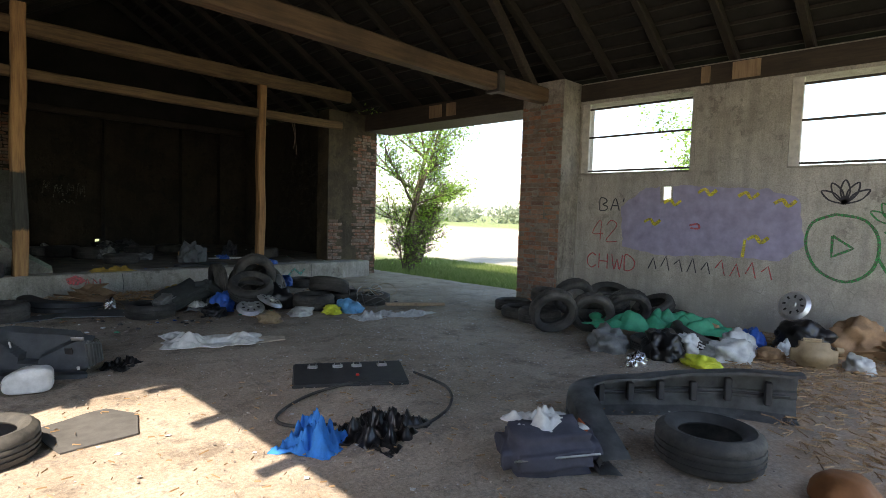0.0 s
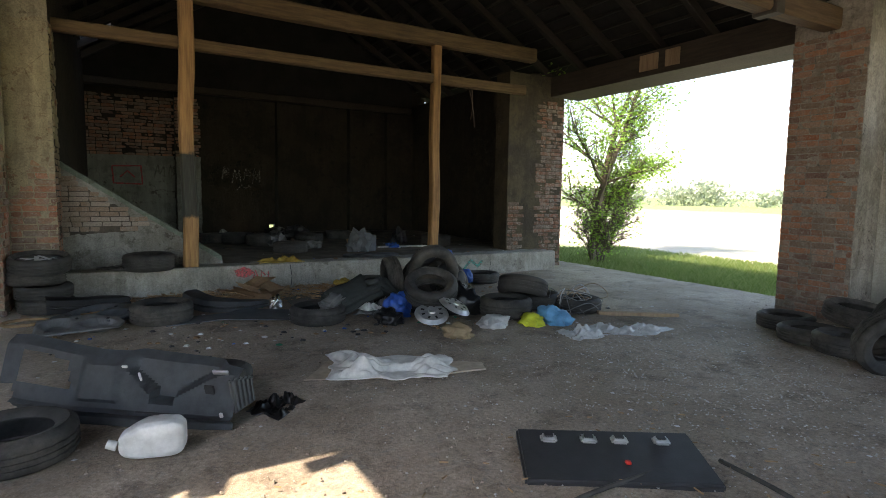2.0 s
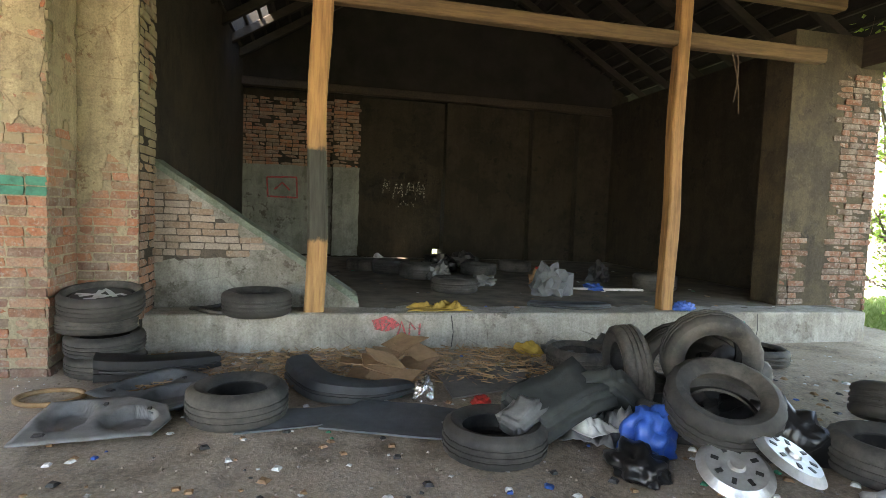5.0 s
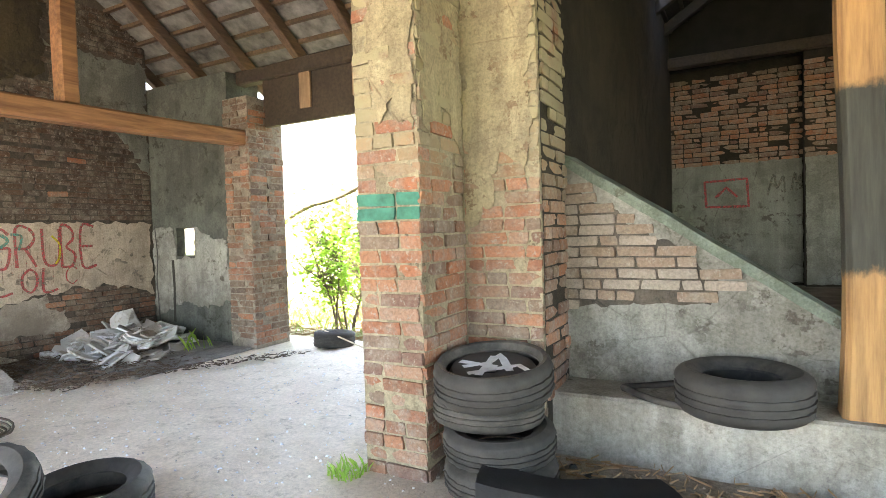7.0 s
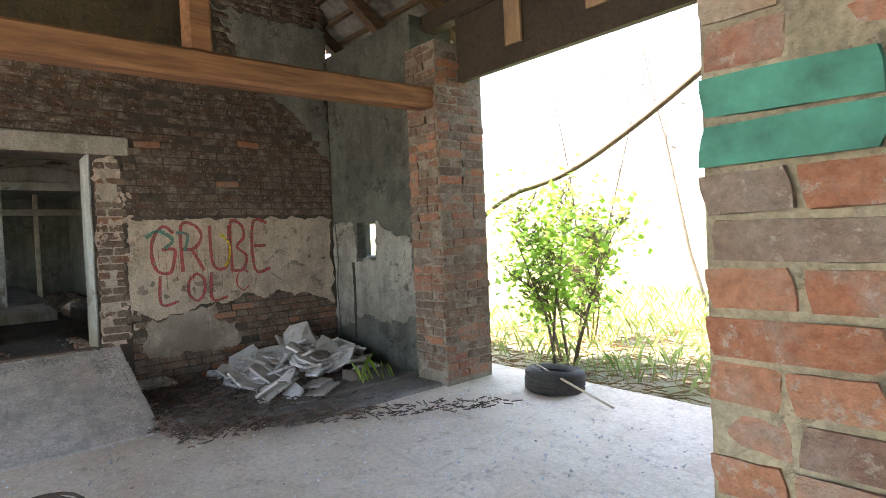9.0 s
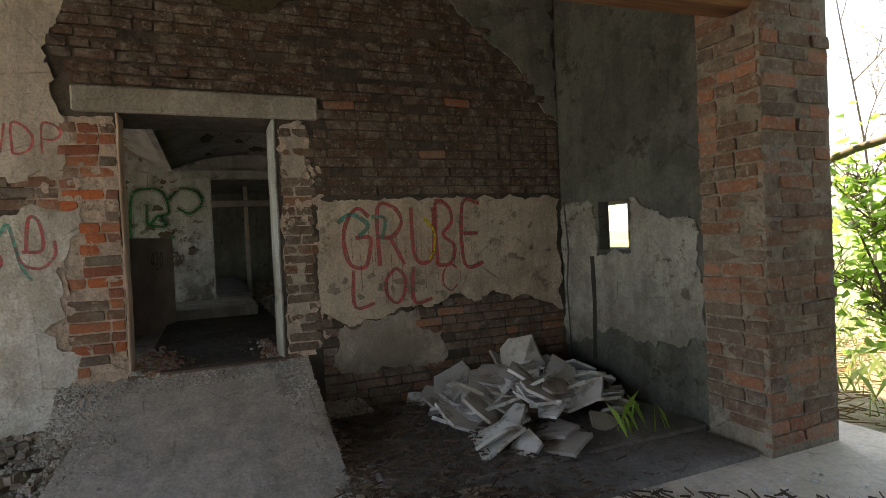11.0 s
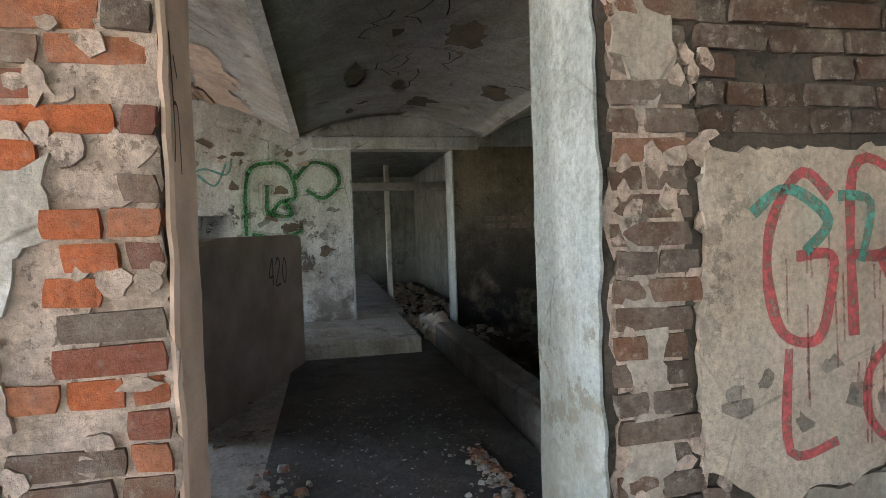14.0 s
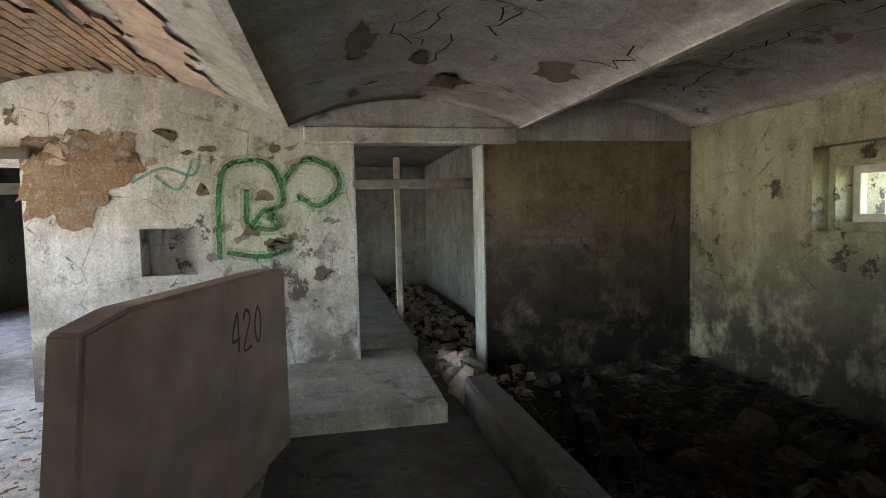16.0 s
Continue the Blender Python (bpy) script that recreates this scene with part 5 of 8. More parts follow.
def jug():
    """A crushed blow-moulded jug lying on its side."""
    bm = bmesh.new()
    bmesh.ops.create_icosphere(bm, subdivisions=5, radius=1)
    for v in bm.verts:
        x, y, z = [math.copysign(abs(c) ** 0.45, c) for c in v.co]
        k = 1 - 0.4 * max(0.0, -x - 0.2) + 0.05 * noise.noise(v.co * 2.5)
        v.co = Vector((0.165 * x, 0.08 * y * k, 0.1 + 0.1 * z if z < 0 else 0.1 + 0.1 * z * k - 0.03 * max(0.0, -x)))
    m = pose(-0.85, 5.46, 0.002, 0, 0, -15)
    bmesh.ops.transform(bm, matrix=m, verts=bm.verts[:])
    c = tagged(mesh_ob("canister", bm, M_WHITEPL, None, True), "crushed translucent white plastic jug beside the car trim", "canister")
    bm = bmesh.new()
    bmesh.ops.create_cone(bm, cap_ends=True, segments=16, radius1=0.026, radius2=0.024, depth=0.05, matrix=m @ pose(-0.2, 0, 0.07, 0, -70, 0))
    part("neck", bm, M_WHITEPL, c)


jug()
canister(5.1, 1.5, -60, M_TAN, "tan plastic jerrycan among rubbish", 1.25)
bm = plate([(-0.72, -0.2), (-0.1, -0.22), (0.71, -0.13), (0.73, 0.07), (-0.55, 0.26)], 0.012, pose(0.93, 6.2, 0.015, 0, 0, -19))
tagged(mesh_ob("hardboard", bm, M_PALECARD), "pale piece of hardboard under a white cloth", "board")
crumple("white_cloth", 0.86, 6.22, 0.022, 0.98, 0.62, 0.17, M_CLOTH, "crumpled dirty white cloth on a board", "cloth", -24, 7.7, 54, 3.2)

# rubbish against the east wall
crumple("green_tarpaulin", 5.1, 3.12, 0.16, 1.6, 0.75, 0.34, M_GREEN, "crumpled green tarpaulin over tyres and rubbish", "tarpaulin", -62, 3.4, 44, 4)
for i, (x, y, sx, sz, mt, lb) in enumerate((
    (3.75, 2.75, 0.22, 0.16, M_FOIL, "crumpled silver foil bag on the floor"), (4.35, 2.75, 0.5, 0.34, M_BLACKBAG, "shiny black rubbish bag in the heap"),
    (4.25, 2.3, 0.36, 0.14, M_YELLOW, "crumpled yellow plastic bag on the floor"), (4.75, 2.2, 0.42, 0.26, M_CLEARPL, "translucent white plastic bag in the heap"),
    (5.2, 2.25, 0.36, 0.32, M_CLEARPL, "translucent white plastic bag in the heap"), (4.75, 2.6, 0.36, 0.3, M_WHITEPL, "white plastic bag stuffed in a tyre"),
    (5.35, 1.15, 0.3, 0.2, M_CLEARPL, "translucent white plastic bag by the jerrycan"), (5.9, 1.75, 0.6, 0.4, M_BLACKBAG, "black rubbish bag against the wall"),
    (5.4, 2.7, 0.4, 0.3, M_CARD, "crushed brown cardboard in the heap"), (6.3, 1.3, 0.7, 0.45, M_CARD, "crushed brown cardboard by the plaster wall"),
    (4.2, 3.3, 0.5, 0.28, M_GREYPL, "grey crumpled sacking by the tyres"), (5.75, 2.25, 0.3, 0.25, M_BLUEPL, "small blue plastic wrapper in the heap"),
    (5.15, 1.9, 0.25, 0.16, M_CARD, "crushed brown cardboard in the heap"), (5.5, 1.85, 0.16, 0.2, M_WHITEPL, "white plastic bag in the heap"))):
    lump("rubbish_bag", x, y, 0, sx * 1.15, sx * 0.9, sz * 0.9, mt, lb, "rubbish", 37 * i, 1.3 * i, 0.42, 2.0, 4)


def hubcap(m, label):
    """A wheel cover: a dished disc with a ring of openings and a hub."""
    bm = bmesh.new()
    bmesh.ops.create_cone(bm, cap_ends=True, segments=36, radius1=0.19, radius2=0.15, depth=0.035, matrix=m)
    h = tagged(mesh_ob("hubcap", bm, M_SILVER), label, "hubcap")
    for i in range(8):
        bm = bmesh.new()
        rounded(bm, 0.055, 0.04, 0.02, 0.009, m @ pose(0, 0, 0, 0, 0, i * 45) @ pose(0.105, 0, 0.012), 2)
        part("slot", bm, M_BLACKPL, h, "dark slot")
    bm = bmesh.new()
    bmesh.ops.create_cone(bm, cap_ends=True, segments=20, radius1=0.05, radius2=0.035, depth=0.03, matrix=m @ pose(0, 0, 0.02))
    part("hub", bm, M_SILVER, h)

hubcap(pose(6.2, 1.95, 0.5, 0, -65, -15), "silver hubcap leaning on the rubbish")
hubcap(pose(2.2, 7.42, 0.2, 25, 10, 20), "silver hubcap in the heap of tyres")
hubcap(pose(1.95, 7.5, 0.12, 25, -10, 0), "silver hubcap in the heap of tyres")

# heap in front of the bay: seat, cloths, bags, cables
seat = tagged(new("torn_seat"), "dark grey torn car seat dumped on a tyre", "seat")
part("backrest", cushion(0.68, 0.44, 0.17, pose(1.3, 8.26, 0.24, 16, -14, 20), 1), M_SEAT, seat, smooth=True)
part("seat_cushion", cushion(0.5, 0.5, 0.22, pose(1.66, 8.4, 0.22, -30, 35, 30), 2), M_SEAT, seat, smooth=True)
part("headrest", cushion(0.3, 0.2, 0.14, pose(1.02, 8.14, 0.2, 10, -20, 35), 3), M_GREYPL, seat, smooth=True)
crumple("white_lining", 1.5, 8.28, 0.08, 0.3, 0.42, 0.12, M_CLOTH, "torn white lining hanging from the seat", "cloth", 20, 9.3, 30, 2.2)
crumple("grey_jacket", 1.7, 8.25, 0.02, 0.6, 0.5, 0.25, M_GREYPL, "crumpled grey fabric beside the seat", "cloth", 50, 8.1, 34, 5)
for i, (x, y, z, sx, sz, mt, lb) in enumerate((
    (1.75, 7.95, 0, 0.35, 0.3, M_BLUEPL, "blue plastic bag in the tyre heap"), (2.95, 7.0, 0, 0.4, 0.13, M_YELLOW, "yellow plastic sack on the floor"),
    (3.2, 6.92, 0, 0.42, 0.2, col("pale_blue_bag", (0.12, 0.35, 0.6), 0.4), "blue and yellow plastic sack on the floor"), (1.92, 6.88, 0, 0.34, 0.14, M_TAN, "tan plastic bowl on the floor"),
    (2.5, 7.1, 0, 0.4, 0.12, M_CLEARPL, "clear plastic wrapping on the floor"), (1.55, 7.75, 0, 0.4, 0.16, M_BLACKBAG, "black plastic bag in the tyre heap"),
    (2.5, 7.9, 0, 0.6, 0.4, M_BLACKBAG, "black plastic rubbish under the tyres"), (2.6, 8.4, 0, 0.7, 0.5, M_BLACKPL, "black plastic rubbish under the tyres"),
    (0.62, 9.05, 0, 0.2, 0.15, M_FOIL, "crumpled silver foil ball on the floor"), (3.6, 9.95, 0, 0.26, 0.16, M_WHITEPL, "white plastic scrap by the platform"),
    (3.5, 9.3, 0.1, 0.24, 0.2, M_BLUEPL, "blue plastic bag behind the tyres"), (1.0, 8.87, 0, 0.16, 0.07, M_RED, "small red and white wrapper on the floor"),
    (2.2, 10.2, 0, 0.5, 0.13, M_SLATE, "grey fabric bundle by the platform"), (1.9, 10.25, 0, 0.3, 0.12, M_MUSTARD, "mustard foam scrap by the platform"), (2.55, 9.95, 0, 0.3, 0.25, M_BLACKPL, "dark crumpled plastic by the platform"))):
    lump("rubbish_bag", x, y, z, sx, sx * 0.75, sz, mt, lb, "rubbish", 51 * i, 2.1 * i + 1, 0.42, 2.0, 4)
crumple("plastic_film", 3.25, 6.4, 0.0, 0.75, 0.45, 0.09, M_CLEARPL, "crumpled clear plastic film on the floor", "film", 0, 5.5, 40, 6)
crumple("plastic_film", 3.85, 6.25, 0.0, 0.6, 0.35, 0.07, M_CLEARPL, "crumpled clear plastic film on the floor", "film", 10, 6.5, 34, 6)
tagged(beam("plank", (3.9, 6.95, 0.05), (4.75, 6.5, 0.03), 0.09, 0.04, M_BOARD, None, "grey splintered plank on the floor", 1.0), category="plank")
for i in range(14):
    rr = random.Random(i)
    c = Vector((3.75 + rr.random() * 0.5, 7.15 + rr.random() * 0.5, 0))
    pts = [c + Vector((rr.uniform(-0.4, 0.4), rr.uniform(-0.25, 0.25), rr.uniform(0.02, 0.3))) for _ in range(5)]
    pts[0].z = pts[-1].z = 0.012
    tube("wire", smooth_path(pts, 6), 0.006, (M_CLEARPL, M_GREYPL, M_BOARD)[i % 3], "tangled pale cable by the tyres", "wire", seg=5)

# floor between the tyres and the platform
def door_card(x, y, rz, s, label, mat):
    o = [(-0.42, -0.3), (0.38, -0.34), (0.46, -0.1), (0.4, 0.14), (0.1, 0.33), (-0.38, 0.36)]
    d = plate([(a * s, b * s) for a, b in o], 0.012, pose(x, y, 0.085, 4, -2, rz), dent=[(-0.2 * s, 0.08 * s, 0.13 * s, 0.2 * s, 0.065), (0.2 * s, -0.05 * s, 0.15 * s, 0.15 * s, 0.065)])
    c = tagged(mesh_ob("door_card", d, mat, None, True), label, "car trim")
    bm = bmesh.new()
    rounded(bm, 0.07 * s, 0.05 * s, 0.02, 0.008, pose(x, y, 0.085, 4, -2, rz) @ pose(-0.28 * s, -0.2 * s, 0.0), 2)
    part("hole", bm, M_BLACKPL, c, "dark cut-out")
    for q in ((0.3, 0.05), (0.0, 0.2)):
        bm = bmesh.new()
        rounded(bm, 0.03, 0.03, 0.015, 0.006, pose(x, y, 0.092, 4, -2, rz) @ pose(q[0] * s, q[1] * s, 0), 1)
        part("clip", bm, M_BLACKPL, c)

door_card(-1.4, 8.7, 5, 0.88, "grey moulded car door card on the floor", col("dusty_grey_trim", (0.2, 0.2, 0.2), 0.7))
door_card(-1.2, 9.25, -40, 0.95, "dark moulded car door card on the floor", M_SLATE)
bumper([(-0.35, 9.55), (-0.15, 9.1), (0.2, 9.0), (0.55, 9.2)], [0.2, 0.17, 0.14, 0.08], M_SLATE, "dark blue grey car trim piece on the floor", None, False)
bumper([(-1.75, 9.62), (-1.35, 9.72), (-0.95, 10.05)], [0.22, 0.16, 0.1], M_BLACKPL, "black broken car trim by the tyre stack", None, False)
bm = plate([(-0.55, -0.16), (0.5, -0.12), (0.6, 0.1), (-0.4, 0.2)], 0.012, pose(-0.1, 8.75, 0.02, 0, 0, 8))
tagged(mesh_ob("rubber_mat", bm, M_SLATE), "flat dark rubber mat on the floor", "mat")
bm = plate([(-0.6, -0.3), (0.5, -0.35), (0.6, 0.2), (-0.4, 0.3)], 0.012, pose(1.3, 9.45, 0.03, 0, 0, 18))
tagged(mesh_ob("carpet", bm, col("dusty_carpet", (0.12, 0.11, 0.1), 0.95)), "dusty grey car carpet by the platform", "carpet")
bm = plate([(-0.5, -0.25), (0.4, -0.3), (0.5, 0.25), (-0.3, 0.3)], 0.012, pose(0.4, 8.62, 0.03, 0, 3, -10))
tagged(mesh_ob("car_trim", bm, M_SLATE), "flat dark car trim on the floor", "car trim")
def cardboard(x, y, rz, s, seed):
    """A torn and trodden carton: creased flaps at different angles."""
    r = random.Random(seed)
    root = tagged(new("cardboard_box"), "torn crushed brown cardboard box on the floor", "box")
    for i in range(5):
        w, d = s * r.uniform(0.5, 0.9), s * r.uniform(0.35, 0.6)
        o = [(-w / 2, -d / 2), (w / 2, -d / 2 + r.uniform(-0.03, 0.05)), (w / 2 + r.uniform(-0.05, 0.05), d / 2), (0, d / 2 + r.uniform(-0.06, 0.03)), (-w / 2, d / 2 - r.uniform(0, 0.06))]
        part("flap", plate(o, 0.006, pose(x + r.uniform(-0.15, 0.15), y + r.uniform(-0.12, 0.12), 0.07 + 0.035 * i, r.uniform(-28, 28), r.uniform(-24, 24), rz + r.uniform(-50, 50))), M_CARD, root)


cardboard(0.32, 9.35, 15, 0.5, 3)
cardboard(0.55, 9.9, -30, 0.5, 8)
cardboard(6.2, 1.05, 60, 0.7, 5)
crumple("foam_scrap", 1.1, 10.78, PZ, 0.62, 0.3, 0.1, M_MUSTARD, "mustard foam and metal scrap on the platform edge", "scrap", 0, 4.4, 26, 4)
bumper([(2.15, 10.95), (2.45, 10.72), (2.8, 10.68), (3.05, 10.8)], [0.05, 0.07, 0.07, 0.05], M_SLATE, "flat dark car trim on the platform edge", None, False)
for o in list(scene.objects):
    if o.name.startswith("car_bumper") and o["label"].startswith("flat dark"):
        o.location.z = PZ
lump("drink_can", 3.92, 10.68, PZ, 0.3, 0.16, 0.1, M_BLUEPL, "blue and white wrapper on the platform edge", "wrapper", 10, 2, 0.4)
ring = [(-1.05 + 0.24 * math.cos(a) * (1 + 0.1 * math.sin(3 * a)), 10.62 + 0.2 * math.sin(a), PZ + 0.03 + 0.02 * math.sin(2 * a)) for a in [i * 0.3 for i in range(43)]]
tube("rubber_seal", ring, 0.02, M_RUBBER, "coiled black rubber seal on the platform", "seal")
ring = [(-1.9 + 0.2 * math.cos(a), 9.3 + 0.16 * math.sin(a), 0.02) for a in [i * 0.3 for i in range(22)]]
tube("wire_ring", ring, 0.018, M_STRAW, "rusty tyre bead ring on the floor", "ring")
for k in range(5):
    rr = random.Random(40 + k)
    ring = [(-5.28 + (0.2 + 0.03 * k) * math.cos(a) + rr.uniform(-0.01, 0.01), 9.12 + (0.15 + 0.02 * k) * math.sin(a), 0.02 + 0.012 * k + 0.01 * math.sin(2 * a + k)) for a in [i * 0.3 for i in range(22)]]
    tube("wire_ring", ring, 0.008, M_TWIG, "loose coil of rusty wire on the floor", "wire")
# on the platform, far back
for i, (x, y, sx, sz, mt, lb) in enumerate((
    (2.75, 11.7, 0.55, 0.42, M_SLATE, "grey green crumpled sheet on the platform"), (0.95, 15.6, 0.3, 0.2, M_CLEARPL, "pale plastic bag by the end wall"),
    (1.9, 14.6, 0.6, 0.3, M_BLACKBAG, "black rubbish bag on the dark platform"), (1.6, 13.2, 0.5, 0.24, M_GREYPL, "grey scrap on the dark platform"),
    (3.6, 12.2, 0.3, 0.1, M_BLUEPL, "blue and green wrapper on the platform"), (3.0, 12.8, 0.3, 0.2, M_CARD, "brown cardboard on the dark platform"),
    (3.4, 13.6, 0.3, 0.2, M_RED, "dull red wrapper on the dark platform"), (2.1, 12.6, 0.4, 0.16, M_GREYPL, "grey scrap on the dark platform"), (4.2, 13.2, 0.5, 0.3, M_BLACKPL, "black plastic scrap on the dark platform"), (2.5, 15.2, 0.6, 0.3, M_BLACKPL, "black plastic scrap by the end wall"))):
    lump("rubbish_bag", x, y, PZ, sx, sx * 0.7, sz, mt, lb, "rubbish", 77 * i, 1.7 * i + 2, 0.5, 3.0, 3, True)
tagged(beam("plank", (3.3, 12.25, PZ + 0.02), (4.3, 12.1, PZ + 0.02), 0.08, 0.03, M_WHITE_FRAME, None, "pale thin plank on the platform", 2.0), category="plank")
for i, (a, b) in enumerate((((4.45, 10.74, 3.32), (4.44, 10.74, 2.75)), ((4.38, 10.74, 3.32), (4.52, 10.74, 2.62)))):
    tube("hanging_cable", smooth_path([a, ((a[0] + b[0]) / 2 + 0.03, a[1], (a[2] + b[2]) / 2), b]), 0.008, M_TWIG, "thin cable hanging from the wooden rail", "cable")

# broken boards in the corner of the west wing
def rubble_sheet(x, y, z, s, rx, ry, rz, seed):
    r = random.Random(seed)
    n = 5
    o = [(s * (0.5 + 0.25 * r.random()) * math.cos(a), s * (0.36 + 0.22 * r.random()) * math.sin(a)) for a in sorted(2 * math.pi * (i + 0.5 * r.random()) / n for i in range(n))]
    bm = plate(o, 0.02, pose(x, y, z, rx, ry, rz))
    return tagged(mesh_ob("broken_board", bm, M_RUBBLE_W), "broken white wallboard in a heap on the floor", "board", "heap of broken boards")

rr = random.Random(5)
for i in range(84):
    x, y = -7.05 + 0.5 * rr.gauss(0, 0.7), 11.3 + 0.62 * rr.uniform(-1, 1)
    x = min(max(x, -7.45), -6.3)
    y = min(max(y, 10.7), 11.85)
    pk = max(0.0, 1 - ((x + 7.2) ** 2 * 1.5 + (y - 11.4) ** 2 * 2.0))
    rubble_sheet(x, y, 0.07 + 0.24 * pk * (0.4 + 0.6 * rr.random()), 0.14 + 0.3 * rr.random() ** 1.5, rr.uniform(-34, 34), rr.uniform(-34, 34), rr.uniform(0, 360), i)
lump("plaster_chunk", -7.35, 11.5, 0.2, 0.4, 0.3, 0.3, M_RUBBLE_W, "angular chunk of white plaster on the heap", "rubble", 20, 1, 0.5, 1.6, 2, True)
lump("plaster_mound", -7.1, 11.35, 0.03, 0.8, 0.9, 0.2, M_STONE, "low heap of plaster crumbs under broken boards", "rubble", 0, 2, 0.3, 2, 4, True)
lump("stone_block", -7.35, 8.0, 0.0, 0.4, 0.3, 0.2, col("bluish_stone", (0.33, 0.37, 0.38), 0.9), "bluish grey broken slab at the wall foot", "stone", 30, 4, 0.4, 1.5, 2, True)
canister(-10.95, 10.42, 70, M_BLUEPL, "blue and white plastic tub by the rubble", 0.8)
for i in range(30):
    x, y = -11.7 + 3.2 * rr.random(), 10.3 + 1.7 * rr.random()
    lump("brick_lump", x, y, VZ - 0.07, 0.1 + 0.2 * rr.random(), 0.1 + 0.14 * rr.random(), 0.08 + 0.1 * rr.random(), M_PIT, "dusty broken brick in the stable pit", "rubble", rr.uniform(0, 360), i, 0.4, 1.6, 2, True)
for i in range(16):
    x, y = -12.4 + 1.7 * rr.random(), 9.95 + 0.12 * rr.random() + 0.02 * i
    lump("brick_lump", x, min(y, 10.2), 0.38, 0.2 + 0.16 * rr.random(), 0.14 + 0.1 * rr.random(), 0.12 + 0.12 * rr.random(), (M_STONE, M_CONCRETE)[i % 2], "broken concrete lump in the manure channel", "rubble", rr.uniform(0, 360), i + 50, 0.4, 1.6, 2, True)

# ---- painted writing: strokes on the walls ----
M_SPRAY_RED = col("red_spray_paint", (0.6, 0.1, 0.11), 0.6, 0, 0.5, 30)
M_SPRAY_BLACK = col("black_spray_paint", (0.03, 0.03, 0.04), 0.6)
M_SPRAY_GREEN = col("green_spray_paint", (0.03, 0.28, 0.08), 0.6, 0, 0.4, 25)
M_MIST_GREEN = col("green_overspray", (0.05, 0.32, 0.1), 0.8)


def dusty(mat, lo, hi, scale):
    """Sprayed paint that lets the wall show through its speckle."""
    nt = mat.node_tree
    t = nt.nodes.new("ShaderNodeTexNoise")
    t.inputs["Scale"].default_value, t.inputs["Detail"].default_value, t.inputs["Roughness"].default_value = scale, 6, 0.75
    geo = nt.nodes.new("ShaderNodeNewGeometry")
    nt.links.new(geo.outputs["Position"], t.inputs["Vector"])
    r = nt.nodes.new("ShaderNodeMapRange")
    r.inputs[1].default_value, r.inputs[2].default_value, r.inputs[3].default_value, r.inputs[4].default_value = 0.4, 0.6, lo, hi
    nt.links.new(t.outputs[0], r.inputs[0])
    nt.links.new(r.outputs[0], nt.nodes["Principled BSDF"].inputs["Alpha"])


dusty(M_MIST_GREEN, 0.0, 0.5, 70)
dusty(M_SPRAY_GREEN, 0.45, 1.0, 45)
dusty(M_SPRAY_RED, 0.4, 0.95, 45)
M_SPRAY_TEAL = col("teal_spray_paint", (0.08, 0.4, 0.33), 0.6, 0, 0.5, 25)
M_SPRAY_YELLOW = col("yellow_spray_paint", (0.7, 0.62, 0.03), 0.6)
M_SPRAY_LILAC = col("lilac_spray_paint", (0.33, 0.31, 0.45), 0.7, 0, 0.25, 6)
dusty(M_SPRAY_TEAL, 0.3, 0.9, 40)
dusty(M_SPRAY_YELLOW, 0.4, 1.0, 40)

GLYPHS = {
    "W": [[(0, 1), (0.25, 0), (0.5, 0.7), (0.75, 0), (1, 1)]], "D": [[(0, 0), (0, 1), (0.5, 0.95), (0.9, 0.6), (0.8, 0.2), (0.4, 0), (0, 0)]],
    "P": [[(0, 0), (0.05, 1), (0.6, 1), (0.9, 0.75), (0.6, 0.5), (0.05, 0.5)]], "G": [[(0.9, 0.85), (0.5, 1), (0.1, 0.75), (0, 0.4), (0.2, 0.05), (0.7, 0), (0.9, 0.3), (0.9, 0.5), (0.4, 0.5)]],
    "R": [[(0, 0), (0, 1), (0.6, 1), (0.85, 0.75), (0.5, 0.5), (0, 0.5)], [(0.4, 0.5), (0.9, 0)]], "U": [[(0, 1), (0.05, 0.2), (0.4, 0), (0.8, 0.2), (0.85, 1)]],
    "B": [[(0, 0), (0, 1), (0.6, 0.95), (0.7, 0.7), (0.3, 0.5), (0.8, 0.3), (0.6, 0.02), (0, 0)]], "E": [[(0.8, 1), (0, 1), (0, 0), (0.9, 0)], [(0, 0.5), (0.7, 0.5)]],
    "L": [[(0, 1), (0, 0), (0.8, 0.05)]], "O": [[(0.5, 1), (0.1, 0.7), (0.1, 0.25), (0.5, 0), (0.85, 0.3), (0.85, 0.75), (0.5, 1)]], "C": [[(0.9, 0.85), (0.5, 1), (0.1, 0.7), (0.1, 0.25), (0.5, 0), (0.9, 0.2)]],
    "H": [[(0, 0), (0, 1)], [(0.8, 0), (0.8, 1)], [(0, 0.5), (0.8, 0.5)]], "A": [[(0, 0), (0.45, 1), (0.9, 0)], [(0.2, 0.4), (0.7, 0.4)]],
    "4": [[(0.7, 0), (0.7, 1), (0.1, 0.35), (0.9, 0.35)]], "2": [[(0.05, 0.75), (0.4, 1), (0.8, 0.75), (0.05, 0), (0.9, 0)]], "0": [[(0.5, 1), (0.15, 0.6), (0.2, 0.2), (0.5, 0), (0.8, 0.3), (0.8, 0.75), (0.5, 1)]], "'": [[(0.2, 1), (0.1, 0.7)]],
}


def smooth2(pts):
    return [(p.x, p.y) for p in smooth_path([(x, y, 0) for x, y in pts], 5)]


